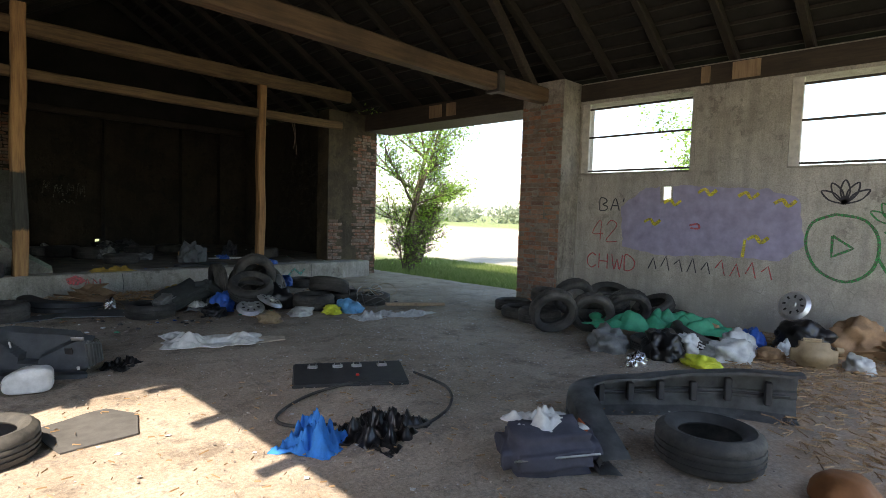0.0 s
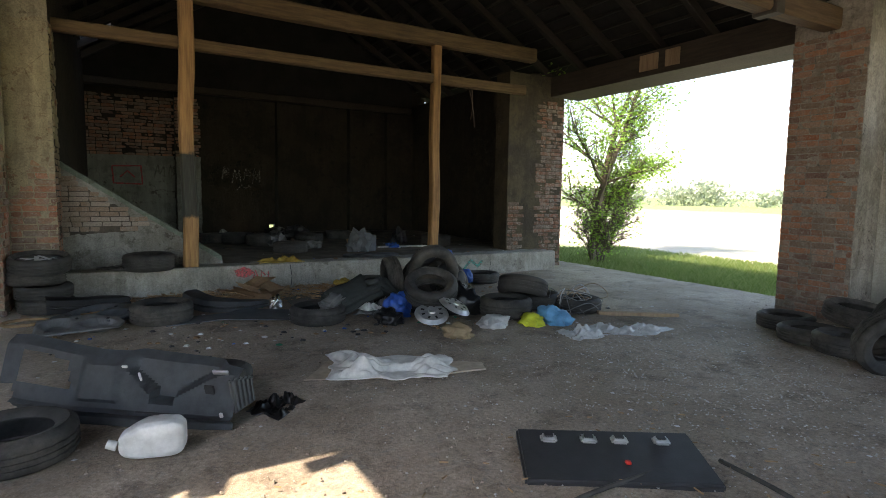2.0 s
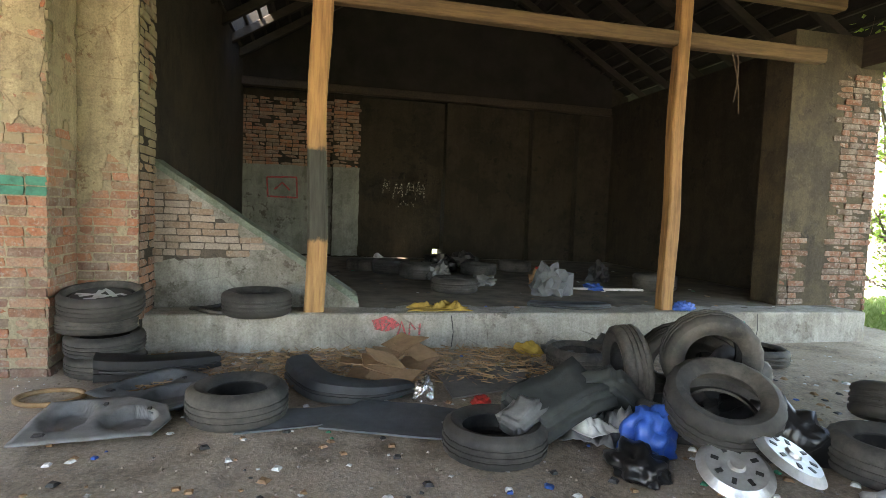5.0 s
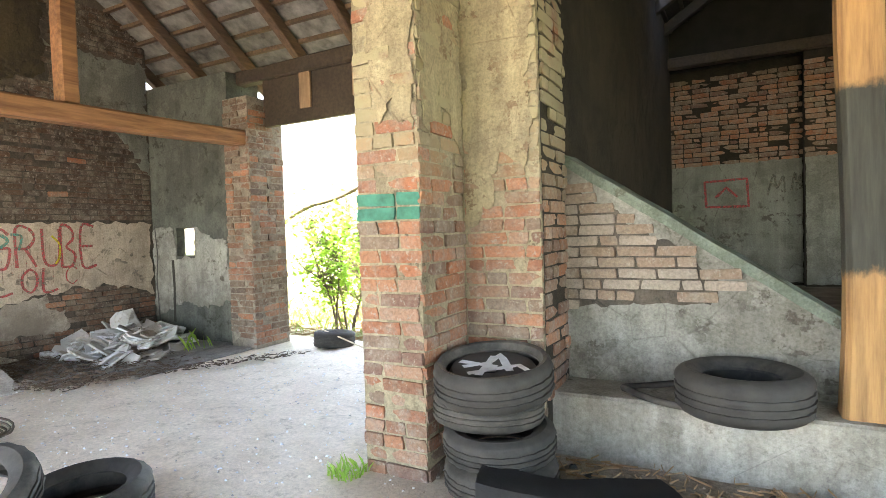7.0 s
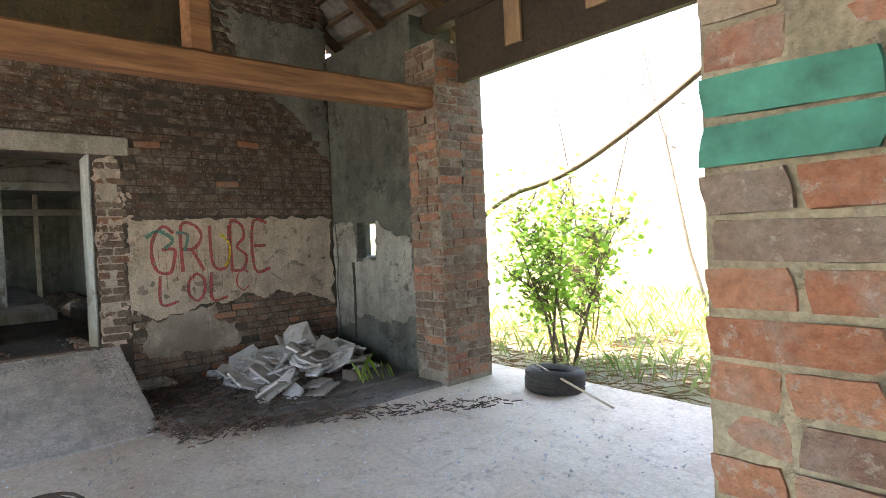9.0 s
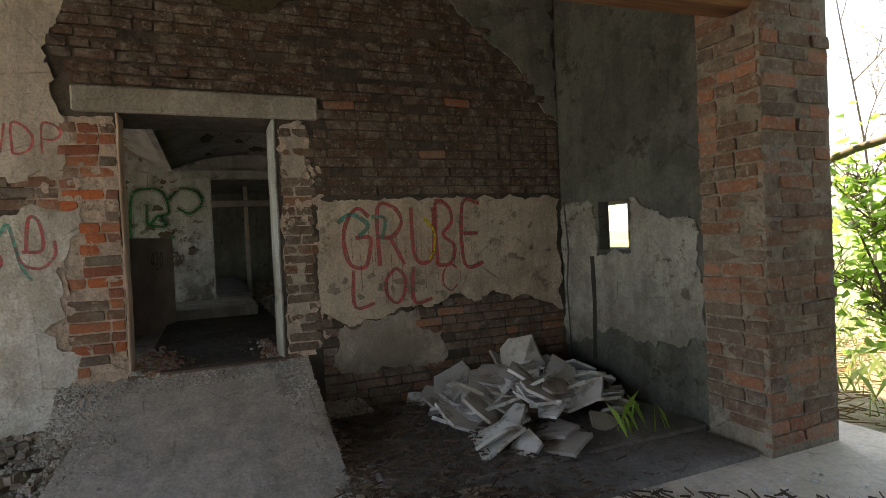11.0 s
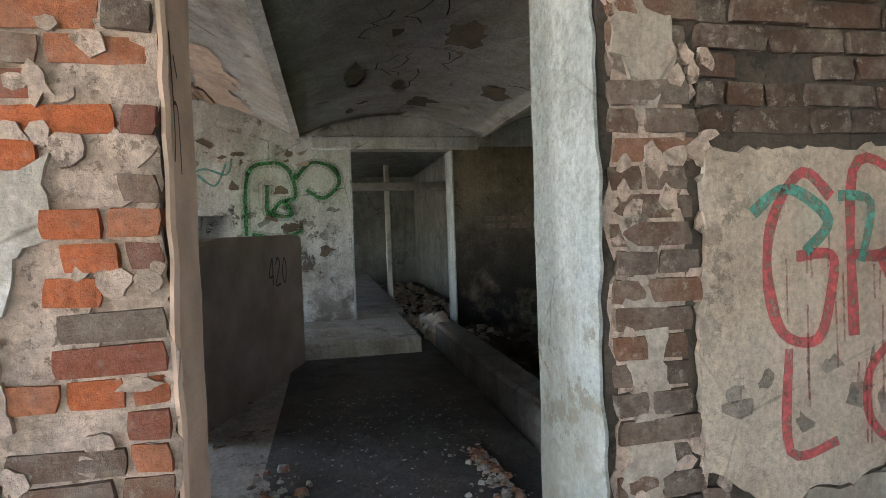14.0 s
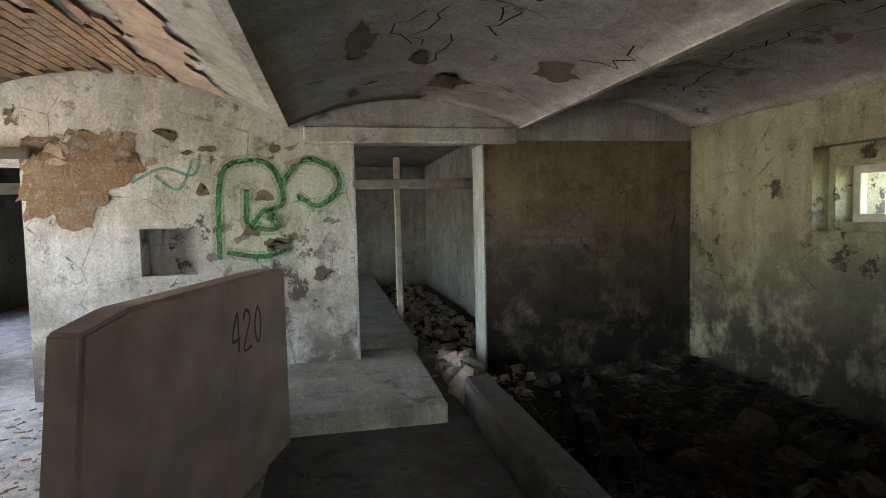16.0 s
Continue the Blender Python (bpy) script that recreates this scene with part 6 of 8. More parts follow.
def writing(parent, text, u, v, w, h, to3d, mat, width=0.03, gap=1.3, label=""):
    for i, ch in enumerate(text):
        for st in GLYPHS.get(ch, ()):
            part("letter", ribbon(smooth2([(u + i * w * gap + a * w, v + b * h) for a, b in st]), width, to3d, i), mat, parent, label)


def on_gable(d):
    return lambda p: Vector((GX + d, p.x, p.y))


def on_east(d):
    return lambda p: Vector((OX - d, -p.x, p.y))


def patch(name, outline, to3d, thick, mat, parent, rag=0.02, label="", holes=0):
    """A remnant of plaster with a broken edge, standing proud of the bricks."""
    fine = []
    for i, a in enumerate(outline):
        b = outline[(i + 1) % len(outline)]
        a, b = Vector(a), Vector(b)
        n = max(1, int((b - a).length / 0.025))
        fine += [a.lerp(b, k / n) for k in range(n)]
    bm = bmesh.new()
    f0, f1 = [], []
    for p in fine:
        q = p + Vector((noise.noise(Vector((p.x * 9, p.y * 9, 1))), noise.noise(Vector((p.x * 9, p.y * 9, 7))))) * rag * 2 + Vector((noise.noise(Vector((p.x * 31, p.y * 31, 1))), noise.noise(Vector((p.x * 31, p.y * 31, 7))))) * rag * 0.8
        f0.append(bm.verts.new(to3d(q)))
    n3 = (to3d(Vector((1, 0))) - to3d(Vector((0, 0)))).cross(to3d(Vector((0, 1))) - to3d(Vector((0, 0))))
    face = bm.faces.new(f0)
    r = bmesh.ops.extrude_face_region(bm, geom=[face])
    for v in [g for g in r["geom"] if isinstance(g, bmesh.types.BMVert)]:
        v.co += n3.normalized() * thick
    bmesh.ops.recalc_face_normals(bm, faces=bm.faces[:])
    bmesh.ops.triangulate(bm, faces=[f for f in bm.faces if len(f.verts) > 4])
    return part(name, bm, mat, parent, label)


# plaster remnants on the gable
P_GRUBE = [(10.06, 0.75), (10.04, 1.2), (10.08, 1.54), (11.0, 1.55), (12.05, 1.54), (12.05, 0.62), (11.8, 0.72), (11.4, 0.8), (11.25, 0.72), (11.1, 0.82), (10.9, 0.72), (10.7, 0.75), (10.5, 0.68), (10.25, 0.65)]
P_LOW = [(10.15, 0.3), (10.15, 0.62), (10.4, 0.66), (10.78, 0.72), (10.8, 0.55), (10.95, 0.5), (11.0, 0.3)]
P_WDP = [(7.2, 1.72), (7.2, 3.1), (8.3, 3.0), (8.62, 2.75), (8.5, 2.45), (8.55, 2.2), (8.62, 1.95), (8.6, 1.72), (8.2, 1.68)]
P_LEFT = [(7.2, 0.1), (7.2, 1.48), (8.1, 1.5), (8.66, 1.52), (8.62, 1.3), (8.5, 1.15), (8.58, 0.95), (8.45, 0.8), (8.6, 0.6), (8.6, 0.1)]
P_TOP = [(10.9, 3.6), (11.15, 3.05), (11.5, 2.75), (11.85, 2.5), (11.98, 2.2), (12.08, 2.15), (12.08, 3.6)]
P_UP = [(8.75, 2.85), (9.2, 2.95), (9.6, 2.8), (10.1, 2.95), (10.5, 3.1), (10.85, 3.2), (10.85, 4.4), (8.75, 5.8)]
G3 = on_gable(0.004)
patch("plaster", P_UP, G3, 0.02, M_PLASTER_RET, gable, 0.03)
patch("plaster", P_GRUBE, G3, 0.016, M_PLASTER_CREAM, gable, 0.02, "cream plaster remnant with red writing")
patch("plaster", P_LOW, G3, 0.014, M_PLASTER_G, gable, 0.03)
patch("plaster", P_WDP, G3, 0.014, M_PLASTER_G, gable, 0.03, "pale plaster remnant with red letters")
patch("plaster", P_LEFT, G3, 0.014, M_PLASTER_WHITE, gable, 0.03, "flaking white plaster remnant")
patch("plaster", P_TOP, G3, 0.014, M_PLASTER_SIDE, gable, 0.03)
patch("plaster", [(9.84, 1.75), (9.83, 2.08), (10.0, 2.08), (10.02, 1.8), (9.93, 1.6)], G3, 0.014, M_PLASTER_G, gable, 0.02)
patch("plaster", [(9.86, 0.62), (9.87, 1.4), (9.97, 1.3), (9.95, 0.7)], G3, 0.013, M_PLASTER_G, gable, 0.03)
rr = random.Random(8)
def blob(y, z, w, h, r, n=11):
    """The outline of a lump or flake."""
    return [(y + math.cos(6.283 * a / n) * w / 2 * r.uniform(0.6, 1.1), z + math.sin(6.283 * a / n) * h / 2 * r.uniform(0.6, 1.1)) for a in range(n)]


for k in range(130):
    y, z = (rr.uniform(8.48, 8.85), rr.uniform(0.4, 2.05)) if k % 2 else (rr.uniform(9.84, 10.12), rr.uniform(0.48, 2.05))
    patch("mortar", blob(y, z, rr.uniform(0.025, 0.075), rr.uniform(0.025, 0.09), rr), on_gable(0.003), 0.008 + 0.009 * rr.random(), M_MORTAR_PALE, gable, 0.012)
for k in range(16):
    y, z = rr.uniform(10.1, 10.8), rr.uniform(0.78, 1.0)
    if k > 9:
        y, z = rr.uniform(11.2, 11.95), rr.uniform(0.9, 1.35)
    w, h = rr.uniform(0.03, 0.1), rr.uniform(0.03, 0.07)
    patch("bare_patch", blob(y, z, w * 1.2, h * 1.2, rr), on_gable(0.0202), 0.001, M_MORTAR, gable, 0.02)
GT = on_gable(0.0225)
writing(gable, "GRU", 10.24, 1.06, 0.21, 0.42, GT, M_SPRAY_RED, 0.03, 1.22, "red spray-painted letter")
writing(gable, "BE", 10.95, 1.04, 0.18, 0.46, GT, M_SPRAY_RED, 0.03, 1.25, "red spray-painted letter")
writing(gable, "LOL", 10.3, 0.78, 0.18, 0.26, GT, M_SPRAY_RED, 0.026, 1.25, "red spray-painted letter")
writing(gable, "C", 10.98, 0.84, 0.14, 0.2, GT, M_SPRAY_RED, 0.013)
part("letter", ribbon(smooth2([(10.85, 1.4), (10.93, 1.3), (10.92, 1.15), (10.88, 1.08)]), 0.02, on_gable(0.0235)), M_SPRAY_YELLOW, gable, "yellow spray stroke")
part("letter", ribbon(smooth2([(10.2, 1.38), (10.3, 1.44), (10.42, 1.36), (10.35, 1.28)]), 0.03, on_gable(0.0235)), M_SPRAY_TEAL, gable, "teal spray stroke")
part("letter", ribbon(smooth2([(10.45, 1.42), (10.55, 1.4), (10.52, 1.25)]), 0.025, on_gable(0.0235)), M_SPRAY_TEAL, gable, "teal spray stroke")
M_DRIP = col("thin_red_drips", (0.6, 0.14, 0.14), 0.6)
dusty(M_DRIP, 0.1, 0.6, 60)
rd = random.Random(44)
for k in range(34):
    u, v = rd.uniform(10.28, 11.3), rd.uniform(0.98, 1.36)
    part("drip", ribbon([(u, v), (u + rd.uniform(-0.006, 0.006), v - rd.uniform(0.05, 0.26))], 0.006, on_gable(0.0228), k), M_DRIP, gable)
writing(gable, "WDP", 8.2, 1.84, 0.11, 0.17, on_gable(0.0205), M_SPRAY_RED, 0.014, 1.3, "red spray-painted letter")
for pts, m in (([(8.38, 1.27), (8.4, 1.46), (8.45, 1.44), (8.46, 1.28), (8.36, 1.27)], M_SPRAY_RED), ([(8.33, 1.3), (8.36, 1.2), (8.45, 1.17), (8.52, 1.24), (8.52, 1.33)], M_SPRAY_RED), ([(8.08, 1.36), (8.2, 1.42), (8.25, 1.36), (8.3, 1.43), (8.35, 1.2), (8.4, 1.1)], M_SPRAY_TEAL),
               ([(8.0, 1.3), (8.08, 1.36), (8.1, 1.22), (8.03, 1.18)], M_SPRAY_RED), ([(8.15, 1.22), (8.22, 1.3), (8.26, 1.2), (8.17, 1.15)], M_SPRAY_RED)):
    part("letter", ribbon(smooth2(pts), 0.018, on_gable(0.0205)), m, gable)

# side wall plaster, lower part paler
sidew = bpy.data.objects["wall_side"]
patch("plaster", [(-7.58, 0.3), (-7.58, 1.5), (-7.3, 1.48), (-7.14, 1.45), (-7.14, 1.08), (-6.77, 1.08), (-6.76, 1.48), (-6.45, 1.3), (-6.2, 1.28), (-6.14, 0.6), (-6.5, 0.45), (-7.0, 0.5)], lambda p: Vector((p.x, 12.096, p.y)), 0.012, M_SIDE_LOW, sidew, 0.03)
bm = ribbon([(-7.2, 0.25), (-7.18, 0.7), (-7.19, 1.05)], 0.05, lambda p: Vector((p.x, 12.081, p.y)))
part("damp_streak", bm, plain("damp_black", (0.04, 0.04, 0.035), 0.9), sidew)
part("crack", ribbon([(-7.5, 0.25), (-7.53, 0.8), (-7.49, 1.1), (-7.53, 1.5)], 0.022, lambda p: Vector((p.x, 12.08, p.y))), M_BLACKPL, sidew)

# writing on the east wall
ew = bpy.data.objects["wall_east"]
E3 = on_east(0.003)
for d, o in ((0.002, [(-4.55, 1.05), (-4.6, 1.7), (-4.2, 1.98), (-3.96, 1.99), (-3.96, 0.95), (-4.2, 0.98)]), (0.0035, [(-3.98, 0.95), (-3.98, 1.76), (-3.76, 1.76), (-3.76, 0.95)]), (0.005, [(-3.77, 0.95), (-3.77, 2.0), (-3.6, 2.02), (-3.1, 1.98), (-2.5, 1.95), (-2.1, 1.8), (-2.02, 1.2), (-2.3, 0.98), (-3.0, 1.0)])):
    patch("spray_field", o, on_east(d), 0.0005, M_SPRAY_LILAC, ew, 0.012, "faded lilac sprayed field")
writing(ew, "BA'", -4.98, 1.62, 0.17, 0.2, E3, M_SPRAY_BLACK, 0.02, 1.15, "black spray-painted letter")
writing(ew, "42", -5.12, 1.12, 0.24, 0.34, E3, M_SPRAY_RED, 0.016, 1.1, "red spray-painted numeral")
writing(ew, "CHWD", -5.18, 0.66, 0.19, 0.24, E3, M_SPRAY_RED, 0.02, 1.2, "red spray-painted letter")
for k in range(9):
    part("letter", ribbon([(-4.1 + k * 0.2, 0.72 + 0.05 * (k % 3)), (-4.02 + k * 0.2, 0.9 + 0.04 * (k % 2)), (-3.97 + k * 0.2, 0.72)], 0.016, E3, k), M_SPRAY_RED if k > 4 else M_SPRAY_BLACK, ew)
E4 = on_east(0.0075)
for u, v in ((-3.9, 1.75), (-3.4, 1.9), (-2.85, 1.85), (-2.4, 1.75), (-4.2, 1.45), (-2.7, 1.25)):
    part("letter", ribbon(smooth2([(u, v), (u + 0.1, v + 0.05), (u + 0.17, v - 0.03), (u + 0.26, v + 0.04)]), 0.045, E4, u), M_SPRAY_YELLOW, ew, "yellow spray stroke")
part("letter", ribbon(smooth2([(-2.75, 1.0), (-2.73, 1.25)]), 0.04, E4), M_SPRAY_YELLOW, ew)
part("letter", ribbon(smooth2([(-3.5, 1.42), (-3.38, 1.44), (-3.36, 1.38), (-3.48, 1.38)]), 0.03, E4), M_SPRAY_RED, ew)
part("letter", ribbon(smooth2([(-1.7, 1.62), (-1.95, 1.5), (-2.0, 1.2), (-1.85, 0.9), (-1.55, 0.78), (-1.3, 0.95), (-1.25, 1.3), (-1.4, 1.55), (-1.7, 1.62)]), 0.035, E3), M_SPRAY_GREEN, ew, "green spray-painted round figure")
part("letter", ribbon(smooth2([(-1.25, 1.1), (-1.05, 0.82), (-0.75, 0.9), (-0.6, 1.2), (-0.7, 1.5), (-0.95, 1.6), (-1.2, 1.4)]), 0.035, E3), M_SPRAY_GREEN, ew)
part("letter", ribbon([(-1.72, 1.35), (-1.72, 1.08), (-1.5, 1.2), (-1.72, 1.35)], 0.03, E3), M_SPRAY_GREEN, ew)
for cx, cz, m in ((-1.62, 1.75, M_SPRAY_BLACK), (-1.1, 1.5, M_SPRAY_GREEN)):
    for a in range(5):
        an = radians(35 + a * 28)
        tip = Vector((cx + 0.3 * math.cos(an), cz + 0.3 * math.sin(an)))
        s = Vector((-math.sin(an), math.cos(an))) * 0.05
        c = Vector((cx, cz))
        md = c.lerp(tip, 0.55)
        part("letter", ribbon(smooth2([tuple(c), tuple(md + s), tuple(tip), tuple(md - s), tuple(c)]), 0.02, E3), m, ew, "spray-painted leaf")
# red mark on the platform face
pf = lambda p: Vector((p.x, 10.497, p.y))
for pts, w in (([(0.38, 0.26), (0.5, 0.3), (0.62, 0.25), (0.5, 0.22), (0.4, 0.24)], 0.07), ([(0.62, 0.14), (0.66, 0.28), (0.7, 0.15)], 0.02), ([(0.74, 0.15), (0.74, 0.27), (0.8, 0.2)], 0.02), ([(0.84, 0.26), (0.84, 0.14)], 0.02)):
    part("paint_stroke", ribbon(pts, w, pf), M_SPRAY_RED, platform, "red spray mark")
part("paint_stroke", ribbon([(4.2, 0.1), (4.35, 0.26), (4.5, 0.15), (4.6, 0.25)], 0.05, pf), M_SPRAY_TEAL, platform)
for k, (a, b) in enumerate((((1.17, 0.02), (1.16, 0.34)), ((4.75, 0.02), (4.76, 0.34)))):
    part("crack", ribbon([a, ((a[0] + b[0]) / 2 + 0.02, 0.17), b], 0.01, pf), M_BLACKPL, platform)

# writing in the stable
S3 = lambda p: Vector((FX + 0.004, p.x, p.y))
fw = bpy.data.objects["wall_stable_west"]
for pts in ([(8.45, 1.35), (8.48, 1.95), (8.7, 2.05), (8.85, 1.98), (8.9, 1.75), (8.8, 1.7)], [(8.65, 1.85), (8.65, 1.58), (8.78, 1.7), (8.85, 1.56), (8.65, 1.58)], [(8.9, 1.9), (9.05, 2.05), (9.25, 2.0), (9.3, 1.85), (9.15, 1.72), (9.0, 1.8)], [(8.5, 1.4), (8.75, 1.36), (8.95, 1.42)]):
    part("letter", ribbon(smooth2(pts), 0.034, S3), M_SPRAY_GREEN, fw, "green spray-painted stroke")
    part("overspray", ribbon(smooth2(pts), 0.085, lambda p: Vector((FX + 0.0025, p.x, p.y))), M_MIST_GREEN, fw, "faint green overspray")
for pts in ([(7.9, 1.9), (8.1, 2.0), (8.3, 1.95), (8.35, 2.1)], [(8.05, 1.95), (8.2, 1.85), (8.3, 2.05)]):
    part("letter", ribbon(smooth2(pts), 0.02, S3), M_SPRAY_TEAL, fw)
for k in range(14):
    y, z = rr.uniform(8.35, 9.3), rr.uniform(1.2, 2.1)
    w, h = rr.uniform(0.04, 0.14), rr.uniform(0.03, 0.09)
    patch("bare_patch", blob(y, z, w * 1.2, h * 1.2, rr), lambda p: Vector((FX + 0.006, p.x, p.y)), 0.001, M_PLASTER_TAN if k % 3 else M_PLASTER_SIDE, fw, 0.03)
for k in range(9):
    bm = bmesh.new()
    box_into(bm, FX - 0.01, FX + 0.008, 10.72 + 0.075 * (k % 5) * 1.7, 10.8 + 0.075 * (k % 5) * 1.7 + 0.02, 1.38 + 0.075 * (k // 5), 1.43 + 0.075 * (k // 5), bevel=0.004)
    part("brick", bm, M_BRICK_J, bpy.data.objects["wall_stable_far"])
patch("bare_brick", [(7.24, 1.7), (7.24, 2.2), (7.9, 2.25), (8.0, 2.0), (7.75, 1.85), (7.6, 1.6)], lambda p: Vector((FX + 0.003, p.x, p.y)), 0.004, brick_mat("bare_ochre_brick", [(0.3, 0.18, 0.09), (0.24, 0.15, 0.08)], None, False), fw, 0.04)
for pts in ([(-7.605, 1.78), (-7.62, 1.6), (-7.61, 1.52)], [(-7.615, 1.64), (-7.65, 1.63), (-7.66, 1.5)], [(-7.63, 1.74), (-7.655, 1.7)]):
    part("letter", ribbon(smooth2(pts), 0.009, lambda p: Vector((p.x, D0 + 0.025, p.y))), M_SPRAY_BLACK, reveal_south, "black painted stroke")
dvec = (Vector((-10.62, 8.93, 0)) - Vector((-9.22, 8.5, 0))).normalized()
dn = Vector((-dvec.y, dvec.x, 0))
dn = dn if dn.y > 0 else -dn
writing(feed, "420", 0.0, 0.0, 0.09, 0.17, lambda p: Vector((-9.22, 8.5, 1.06)) + dvec * (0.85 + p.x) + dn * 0.063 + Vector((0, 0, p.y)), M_SPRAY_BLACK, 0.014, 1.2, "black painted numeral")


# grey lower plaster of the end wall
for x0, x1, dy in ((-2.28, -1.77, 0.0), (-1.74, 0.09, 0.25), (0.11, 0.64, 0.0)):
    patch("plaster", [(x0, 0.4), (x0, 2.2), (x1, 2.22), (x1, 0.4)], lambda p, dy=dy: Vector((p.x, END + dy - 0.004, p.y)), 0.01, M_PLASTER_SIDE, back, 0.008)

M_CHALK = col("faded_white_spray", (0.3, 0.29, 0.25), 0.9, 0, 0.4, 20)
dusty(M_CHALK, 0.1, 0.8, 30)
for u, v, w, h in ((1.15, 1.72, 0.14, 0.3), (1.38, 1.62, 0.18, 0.36), (1.66, 1.7, 0.14, 0.28), (1.86, 1.6, 0.18, 0.4), (1.5, 1.45, 0.3, 0.12), (-0.35, 1.7, 0.2, 0.3), (-0.05, 1.75, 0.12, 0.26)):
    part("letter", ribbon(smooth2([(u, v), (u + w * 0.4, v + h), (u + w * 0.6, v + h * 0.3), (u + w, v + h * 0.9), (u + w * 1.1, v + h * 0.1)]), 0.03, lambda p: Vector((p.x, END + 0.232, p.y)), u), M_CHALK, back, "faded white spray stroke")
for pts in ([(-1.2, 1.95), (-0.62, 1.97), (-0.6, 1.55), (-1.18, 1.56), (-1.2, 1.95)], [(-1.05, 1.7), (-0.9, 1.85), (-0.75, 1.7)]):
    part("letter", ribbon(pts, 0.035, lambda p: Vector((p.x, END + 0.232, p.y))), M_SPRAY_RED, back, "faded red spray stroke")

# ---- outdoors: trees and shrubs ----
def leaf_mat(name, a, b):
    m = Mat(name, 0.55)
    m.color(m.ramp(m.island(), (0.0, a), (1.0, b)))
    m.b.inputs["Transmission Weight"].default_value = 0.0
    tr = m.n.new("ShaderNodeBsdfTranslucent")
    mx = m.n.new("ShaderNodeMixShader")
    mx.inputs[0].default_value = 0.6
    m.l.new(m.b.inputs["Base Color"].links[0].from_socket, tr.inputs[0])
    m.l.new(m.b.outputs[0], mx.inputs[1])
    m.l.new(tr.outputs[0], mx.inputs[2])
    m.l.new(mx.outputs[0], m.n["Material Output"].inputs[0])
    return m.m

M_LEAF = leaf_mat("young_leaves", (0.2, 0.36, 0.05), (0.4, 0.6, 0.15))
M_LEAF2 = leaf_mat("bright_elder_leaves", (0.2, 0.38, 0.05), (0.4, 0.62, 0.13))
M_BARK = col("grey_brown_bark", (0.17, 0.135, 0.1), 0.95)


def tree(name, x, y, z, H, spread, leaves, leaf, seed, label, mat, stems=1, bare=0.25, droop=0.0, low=0.15, girth=1.0):
    r = random.Random(seed)
    root = tagged(new(name), label, "tree")
    root.matrix_world = pose(x, y, z)
    bm = bmesh.new()
    tips = []

    def limb(a, d, L, rad, depth):
        n = 6
        p = a.copy()
        ring = None
        for i in range(n + 1):
            q = rad * (1 - 0.8 * i / n) + 0.002
            s = d.cross(Vector((0.3, 0.5, 0.8))).normalized()
            u = s.cross(d)
            cur = [bm.verts.new(p + (s * math.cos(t) + u * math.sin(t)) * q) for t in (0, 1.57, 3.14, 4.71)]
            if ring:
                for k in range(4):
                    bm.faces.new((ring[k], ring[(k + 1) % 4], cur[(k + 1) % 4], cur[k]))
            ring = cur
            if i >= 1 and depth < 3:
                for _ in range(2 if depth else (2 if i > n * low * 4 else 0) + 1):
                    if r.random() < 0.75 and (depth or i / n > low):
                        e = (d * 0.5 + Vector((r.uniform(-1, 1), r.uniform(-1, 1), r.uniform(-0.1 - droop, 0.8 - droop)))).normalized()
                        limb(p, e, L * r.uniform(0.3, 0.55) * (spread if depth == 0 else 1), q * 0.55, depth + 1)
            if depth >= 1 and i >= n * bare:
                tips.append((p.copy(), d.copy()))
            d = (d + Vector((r.uniform(-1, 1), r.uniform(-1, 1), r.uniform(-0.6, 0.7))) * 0.16).normalized()
            p = p + d * L / n

    for s in range(stems):
        a = 6.28 * s / stems + r.random()
        off = Vector((math.cos(a), math.sin(a), 0)) * (0.12 if stems > 1 else 0)
        limb(off, Vector((off.x * 1.4, off.y * 1.4, 1)).normalized(), H * r.uniform(0.75, 1.0), (0.012 * H + 0.01) * girth, 0)
    part("trunk", bm, M_BARK, root)
    if leaves:
        vs, fs = [], []
        for i in range(leaves):
            p, d = r.choice(tips)
            c = p + Vector((r.gauss(0, 1), r.gauss(0, 1), r.gauss(0, 1))) * leaf * 1.6
            a = Vector((r.uniform(-1, 1), r.uniform(-1, 1), r.uniform(-0.8, 0.3))).normalized()
            b = a.cross(Vector((r.uniform(-0.5, 0.5), r.uniform(-0.5, 0.5), 1))).normalized()
            L, w = leaf * r.uniform(0.7, 1.3), leaf * r.uniform(0.3, 0.45)
            k = len(vs)
            up = a.cross(b) * w * 0.3
            vs += [c, c + a * L * 0.5 + b * w + up, c + a * L, c + a * L * 0.5 - b * w + up]
            fs += [(k, k + 1, k + 2), (k, k + 2, k + 3)]
        me = bpy.data.meshes.new("crown")
        me.from_pydata([tuple(v) for v in vs], [], fs)
        me.materials.append(mat)
        ob = new("crown", me)
        ob.parent = root
    return root


tree("tree", 8.9, 12.1, -0.08, 7.2, 0.75, 14000, 0.085, 3, "slender young tree with dense fresh green leaves", M_LEAF, 2, 0.15, 0.1, 0.05)
tree("shrub", 8.2, 11.3, -0.08, 1.2, 0.7, 1500, 0.07, 9, "low leafy shrub at the tree foot", M_LEAF2, 5, 0.1, 0.1, 0.05)
tree("shrub", 9.6, 12.5, -0.08, 2.6, 0.7, 3500, 0.08, 12, "leafy shrub behind the young tree", M_LEAF2, 4, 0.1, 0.1, 0.05)
tree("tree", 9.8, 4.9, -0.1, 3.6, 0.8, 2600, 0.09, 17, "small leafy tree outside the barred window", M_LEAF, 2, 0.2, 0.0, 0.3)
tree("shrub", -5.75, 13.75, -0.12, 1.6, 0.55, 1500, 0.1, 21, "bright green elder shrub outside the doorway", M_LEAF2, 6, 0.3, 0.0, 0.3, 0.6)
